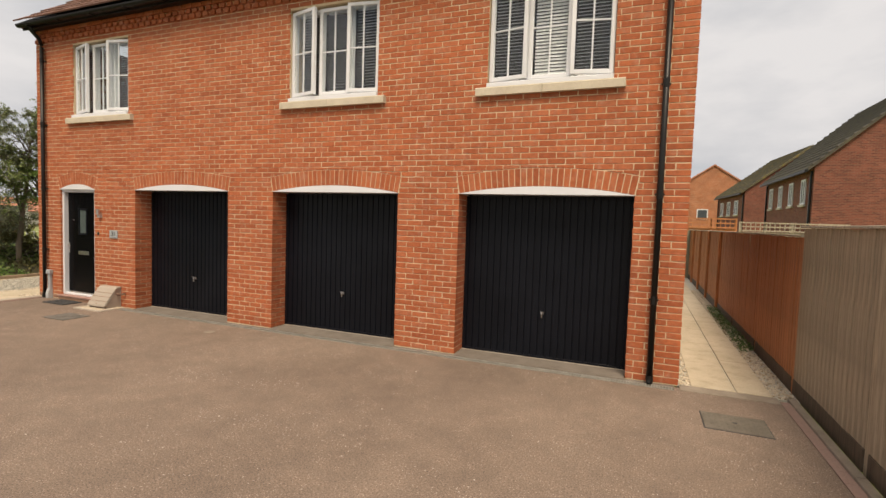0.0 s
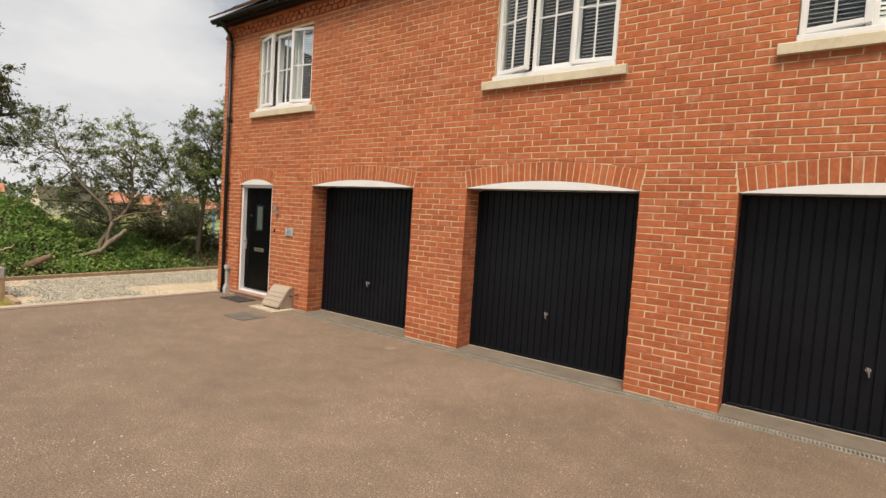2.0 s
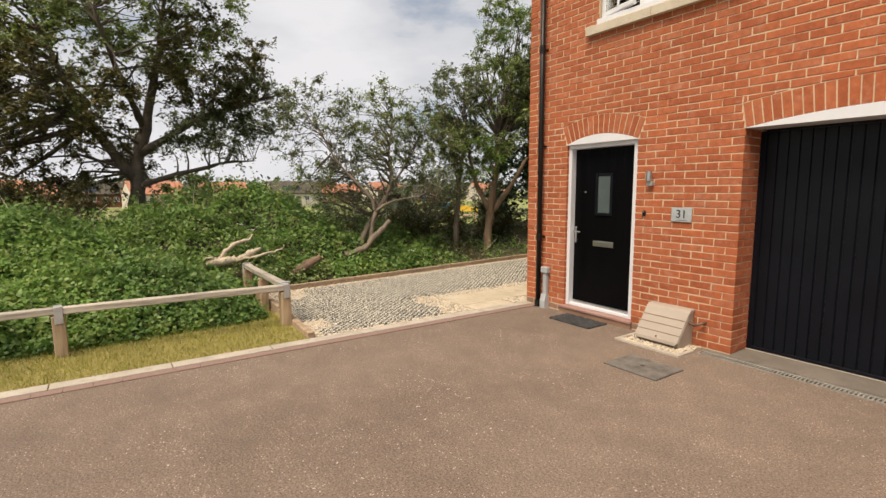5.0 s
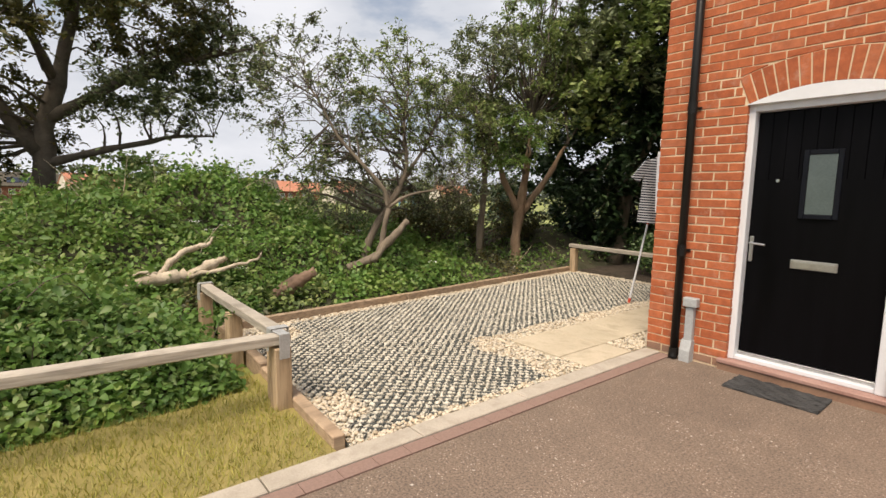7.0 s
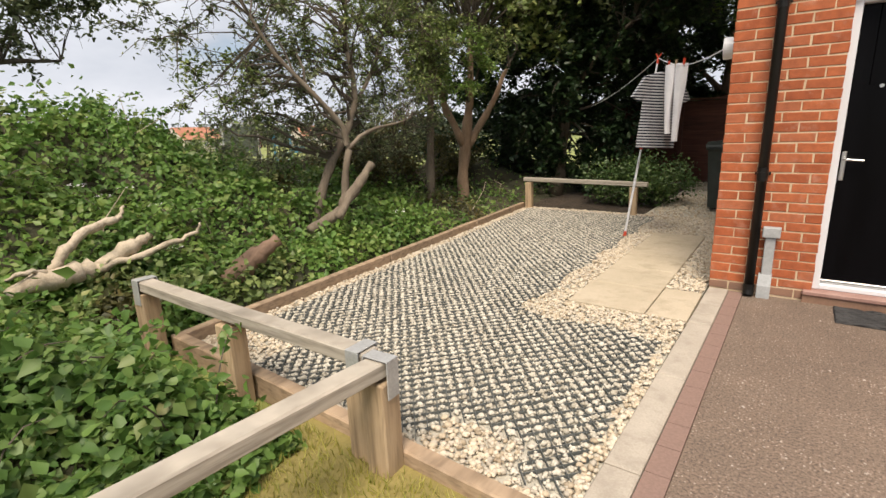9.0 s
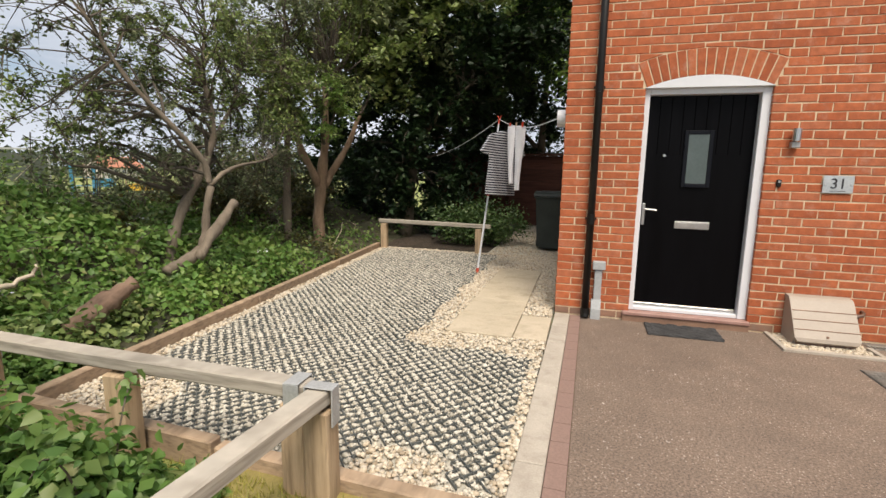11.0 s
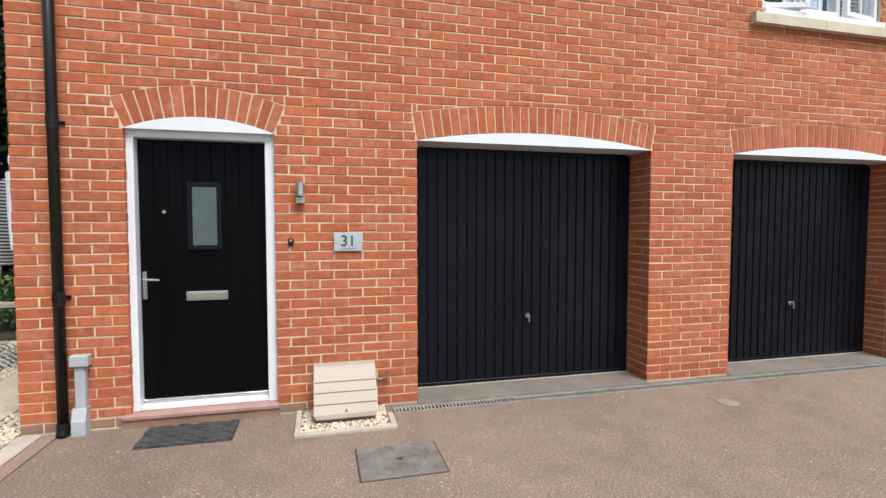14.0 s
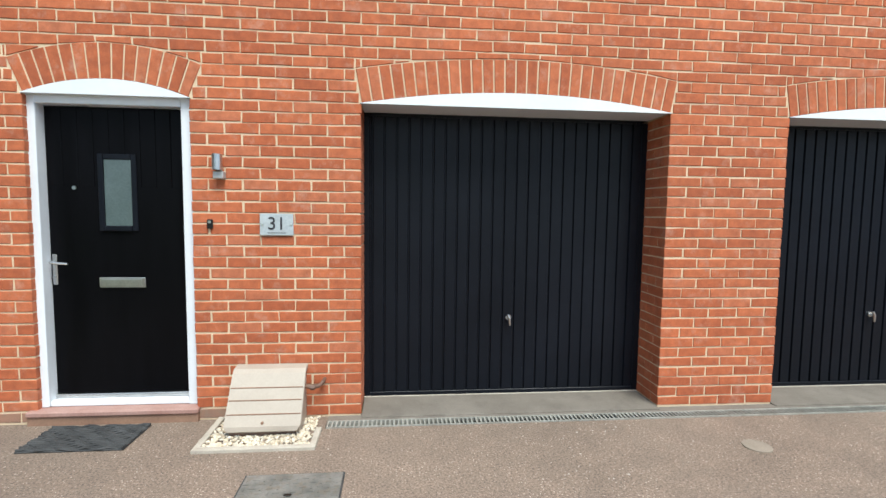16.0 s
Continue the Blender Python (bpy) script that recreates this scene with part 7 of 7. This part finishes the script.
for _ in range(150):
    a = Vector((rng.uniform(-9.9, -8.3), rng.uniform(-6.0, -4.0), 0.35))
    e = a + Vector((rng.normal() * 0.35, rng.normal() * 0.45, rng.uniform(0.5, 1.35)))
    tube(bm, [a, a.lerp(e, 0.6) + Vector((rng.normal() * 0.08, rng.normal() * 0.08, 0.12)), e - Vector((0, 0, 0.15))], [0.008, 0.006, 0.002], 4, False)
tagged(part("bramble_stems", bm, M_DEADWOOD), "dry arching bramble stems", "stems", kind="stuff")

rng = np.random.default_rng(37)
# shrub by the bin
bu = thing("garden_shrub", "leafy green shrub behind the back rail", "shrub", at=(-4.75, 4.6, 0))
c = rng.normal(size=(90, 3))
c = c / np.linalg.norm(c, axis=1)[:, None] * np.array([0.95, 0.75, 0.42]) * rng.uniform(0.4, 1, (90, 1)) + np.array([0.15, 0, 0.42])
p = c[rng.integers(0, 90, 7000)] + rng.normal(size=(7000, 3)) * 0.10
v, f = leaves(rng, p[p[:, 2] > 0.0], 0.032, 0.4, 0.6)
tagged(fast("foliage", v, f, M_LEAF_SHADED, bu), kind="stuff")
bm = bmesh.new()
for q in c[:30]:
    tube(bm, [(0, 0, -0.02), (q[0] * 0.4, q[1] * 0.4, q[2] * 0.6), tuple(q)], [0.014, 0.009, 0.003], 5, False)
part("stems", bm, M_BARK, bu)

# dead branches on the thicket
dw = thing("fallen_branch", "bleached dead branch lying on the brambles", "dead branch")
part("main_limb", gnarled([(-6.36, -3.80, 0.40), (-6.40, -3.60, 0.46), (-6.42, -3.43, 0.46), (-6.43, -3.21, 0.47), (-6.44, -2.96, 0.58), (-6.44, -2.80, 0.64)], [0.036, 0.062, 0.076, 0.068, 0.052, 0.028], 71), M_DEADWOOD, dw, smooth=True)
part("upper_limb", gnarled([(-6.44, -3.47, 0.50), (-6.46, -3.40, 0.60), (-6.50, -3.21, 0.74), (-6.52, -3.05, 0.78), (-6.54, -2.95, 0.80), (-6.56, -2.90, 0.88)], [0.038, 0.036, 0.033, 0.028, 0.021, 0.006], 72, 7), M_DEADWOOD, dw, smooth=True)
part("thin_limb", gnarled([(-6.40, -3.22, 0.47), (-6.38, -2.97, 0.50), (-6.36, -2.70, 0.56), (-6.36, -2.47, 0.61), (-6.38, -2.42, 0.68)], [0.034, 0.028, 0.022, 0.014, 0.005], 73, 7), M_DEADWOOD, dw, smooth=True)
part("stub", gnarled([(-6.43, -3.48, 0.50), (-6.38, -3.60, 0.55), (-6.36, -3.74, 0.53)], [0.024, 0.018, 0.007], 74, 6), M_DEADWOOD, dw, smooth=True)
lg = thing("broken_log", "split brown log leaning out of the undergrowth", "log")
part("log", gnarled([(-6.27, -2.32, 0.12), (-6.2, -2.1, 0.30), (-6.13, -1.86, 0.45)], [0.085, 0.09, 0.06], 75, 9), M_LOG, lg, smooth=True)
sl = thing("snapped_limb", "snapped pale limb leaning beside the tree", "log")
part("limb", gnarled([(-6.36, -0.92, 0.46), (-6.35, -0.66, 0.74), (-6.35, -0.34, 1.02)], [0.045, 0.055, 0.052], 76, 9), M_BARK, sl, smooth=True)

# lawn corner
sheet("lawn", [(kerb_x(-3.22), -3.22), (-4.3, -3.16), (-4.6, -9.0), (kerb_x(-9), -9.0)], -0.15, 0.002, M_TURF, "dry yellow-green lawn corner", "lawn")
rng = np.random.default_rng(41)
n = 26000
bx, by = rng.uniform(-4.5, -2.86, n), rng.uniform(-8.0, -3.24, n)
keep = bx < -2.84 + 0.012 * by
bx, by = bx[keep], by[keep]
n = len(bx)
hgt, lean, ang = rng.uniform(0.025, 0.065, n), rng.normal(size=(n, 2)) * 0.02, rng.uniform(0, 6.28, n)
wx, wy = np.cos(ang) * 0.0028, np.sin(ang) * 0.0028
z0 = np.zeros(n)
v = np.stack([np.stack([bx - wx, by - wy, z0], 1), np.stack([bx + wx, by + wy, z0], 1), np.stack([bx + lean[:, 0], by + lean[:, 1], hgt], 1)], 1).reshape(-1, 3)
tagged(fast("lawn_grass", v, (3 * np.arange(n)[:, None] + np.array([[0, 1, 2]])), M_GRASS), "short dry lawn grass blades", "grass", kind="stuff")
# weeds at the path edge
pw = np.stack([rng.uniform(10.02, 10.22, 1300), rng.uniform(2.2, 6.4, 1300), rng.uniform(0.0, 0.10, 1300)], 1)
v, f = leaves(rng, pw, 0.022, 0.8, 0.5)
tagged(fast("path_weeds", v, f, M_LEAF_SHADED), "low green weeds along the fence foot", "weeds", kind="stuff")

# ---- far field: play area and woods ----
pl = thing("climbing_frame", "blue and yellow playground climbing frame on the field", "play equipment", at=(-25.6, 14.2, land(-25.6, 14.2)))
pl.rotation_euler = (0, 0, radians(56))
for u, w in ((-1.4, 0), (-0.5, 0), (-1.4, 0.9), (-0.5, 0.9)):
    part("post", tube(bmesh.new(), [(u, w, 0), (u, w, 2.6)], 0.05, 8), M_BLUE, pl)
part("side_panel", box(-0.45, 0.35, -0.03, 0.03, 1.55, 1.95, 0.01), M_BLUE, pl, "blue side panel")
part("deck", box(-1.4, 2.2, 0, 0.9, 1.0, 1.1), M_TIMBER, pl)
for u in (0.8, 2.2):
    part("post", tube(bmesh.new(), [(u, 0, 0), (u, 0, 1.9)], 0.05, 8), M_TIMBER, pl)
part("roof_panel", prism(bmesh.new(), [(0.7, 1.35), (2.3, 1.35), (2.3, 1.5), (1.5, 1.75), (0.7, 1.6)], -0.06, 0.06, "y"), M_YELLOW, pl, "yellow panel")
for k in range(5):
    part("rung", tube(bmesh.new(), [(-1.4, 0, 0.4 + 0.4 * k), (-0.5, 0, 0.4 + 0.4 * k)], 0.025, 6), M_BLUE, pl)
sb = thing("sports_wall", "dark green sports target board on a frame in the field", "sports board", at=(-27.5, 11.7, land(-27.5, 11.7)))
sb.rotation_euler = (0, 0, radians(56))
zb = 0.25 - land(-27.5, 11.7)
part("board", box(-0.85, 0.85, -0.03, 0.03, zb, zb + 1.6, 0.01), M_BOARD, sb)
for u in (-0.92, 0.92):
    part("post", box(u - 0.05, u + 0.05, -0.05, 0.05, -0.1, zb + 1.75), M_STEEL, sb)
part("top_bar", box(-0.97, 0.97, -0.05, 0.05, zb + 1.76, zb + 1.84), M_STEEL, sb)
ff = thing("field_fence", "thin green mesh fence across the field", "fence")
for i in range(40):
    y = -30 + 2.5 * i
    part("fence_post", box(-45.03, -44.97, y - 0.03, y + 0.03, land(-45, y), land(-45, y) + 1.5), M_STEEL, ff)
for z in (0.3, 0.8, 1.4):
    part("fence_wire", box(-45.015, -44.985, -30, 67.5, land(-45, 0) + z, land(-45, 0) + z + 0.03), M_STEEL, ff)
rng = np.random.default_rng(51)
cl = []
for _ in range(420):
    a = rng.uniform(radians(100), radians(262))
    dist = rng.uniform(190, 280)
    x, y = dist * math.cos(a), dist * math.sin(a) + 5
    cl.append((x, y, land(x, y) + rng.uniform(0.5, 7.5)))
cl = np.array(cl)
p = cl[rng.integers(0, len(cl), 18000)] + rng.normal(size=(18000, 3)) * np.array([4.0, 4.0, 1.8])
v, f = leaves(rng, p[p[:, 2] > -2.7], 1.15, 0.3, 0.7)
tagged(fast("far_woods", v, f, M_FARLEAF), "distant dark green tree line", "woods", kind="stuff")
p = np.stack([rng.uniform(-46, -43, 9000), rng.uniform(-30, 66, 9000), rng.uniform(-2.4, -0.9, 9000)], 1)
v, f = leaves(rng, p, 0.16, 0.3, 0.6)
tagged(fast("field_hedge", v, f, M_FARLEAF), "low hedge across the far field", "hedge", kind="stuff")

# ---- the nearest bricks, one by one ----
for x0, x1, b0, zt, dd, proud in singles:
    ob = new("brick", brick_mesh(x1 - x0, zt - b0, dd, int(abs(proud) * 1e5) % 4))
    ob.parent = wall_front
    ob.location = (x0, proud, b0)
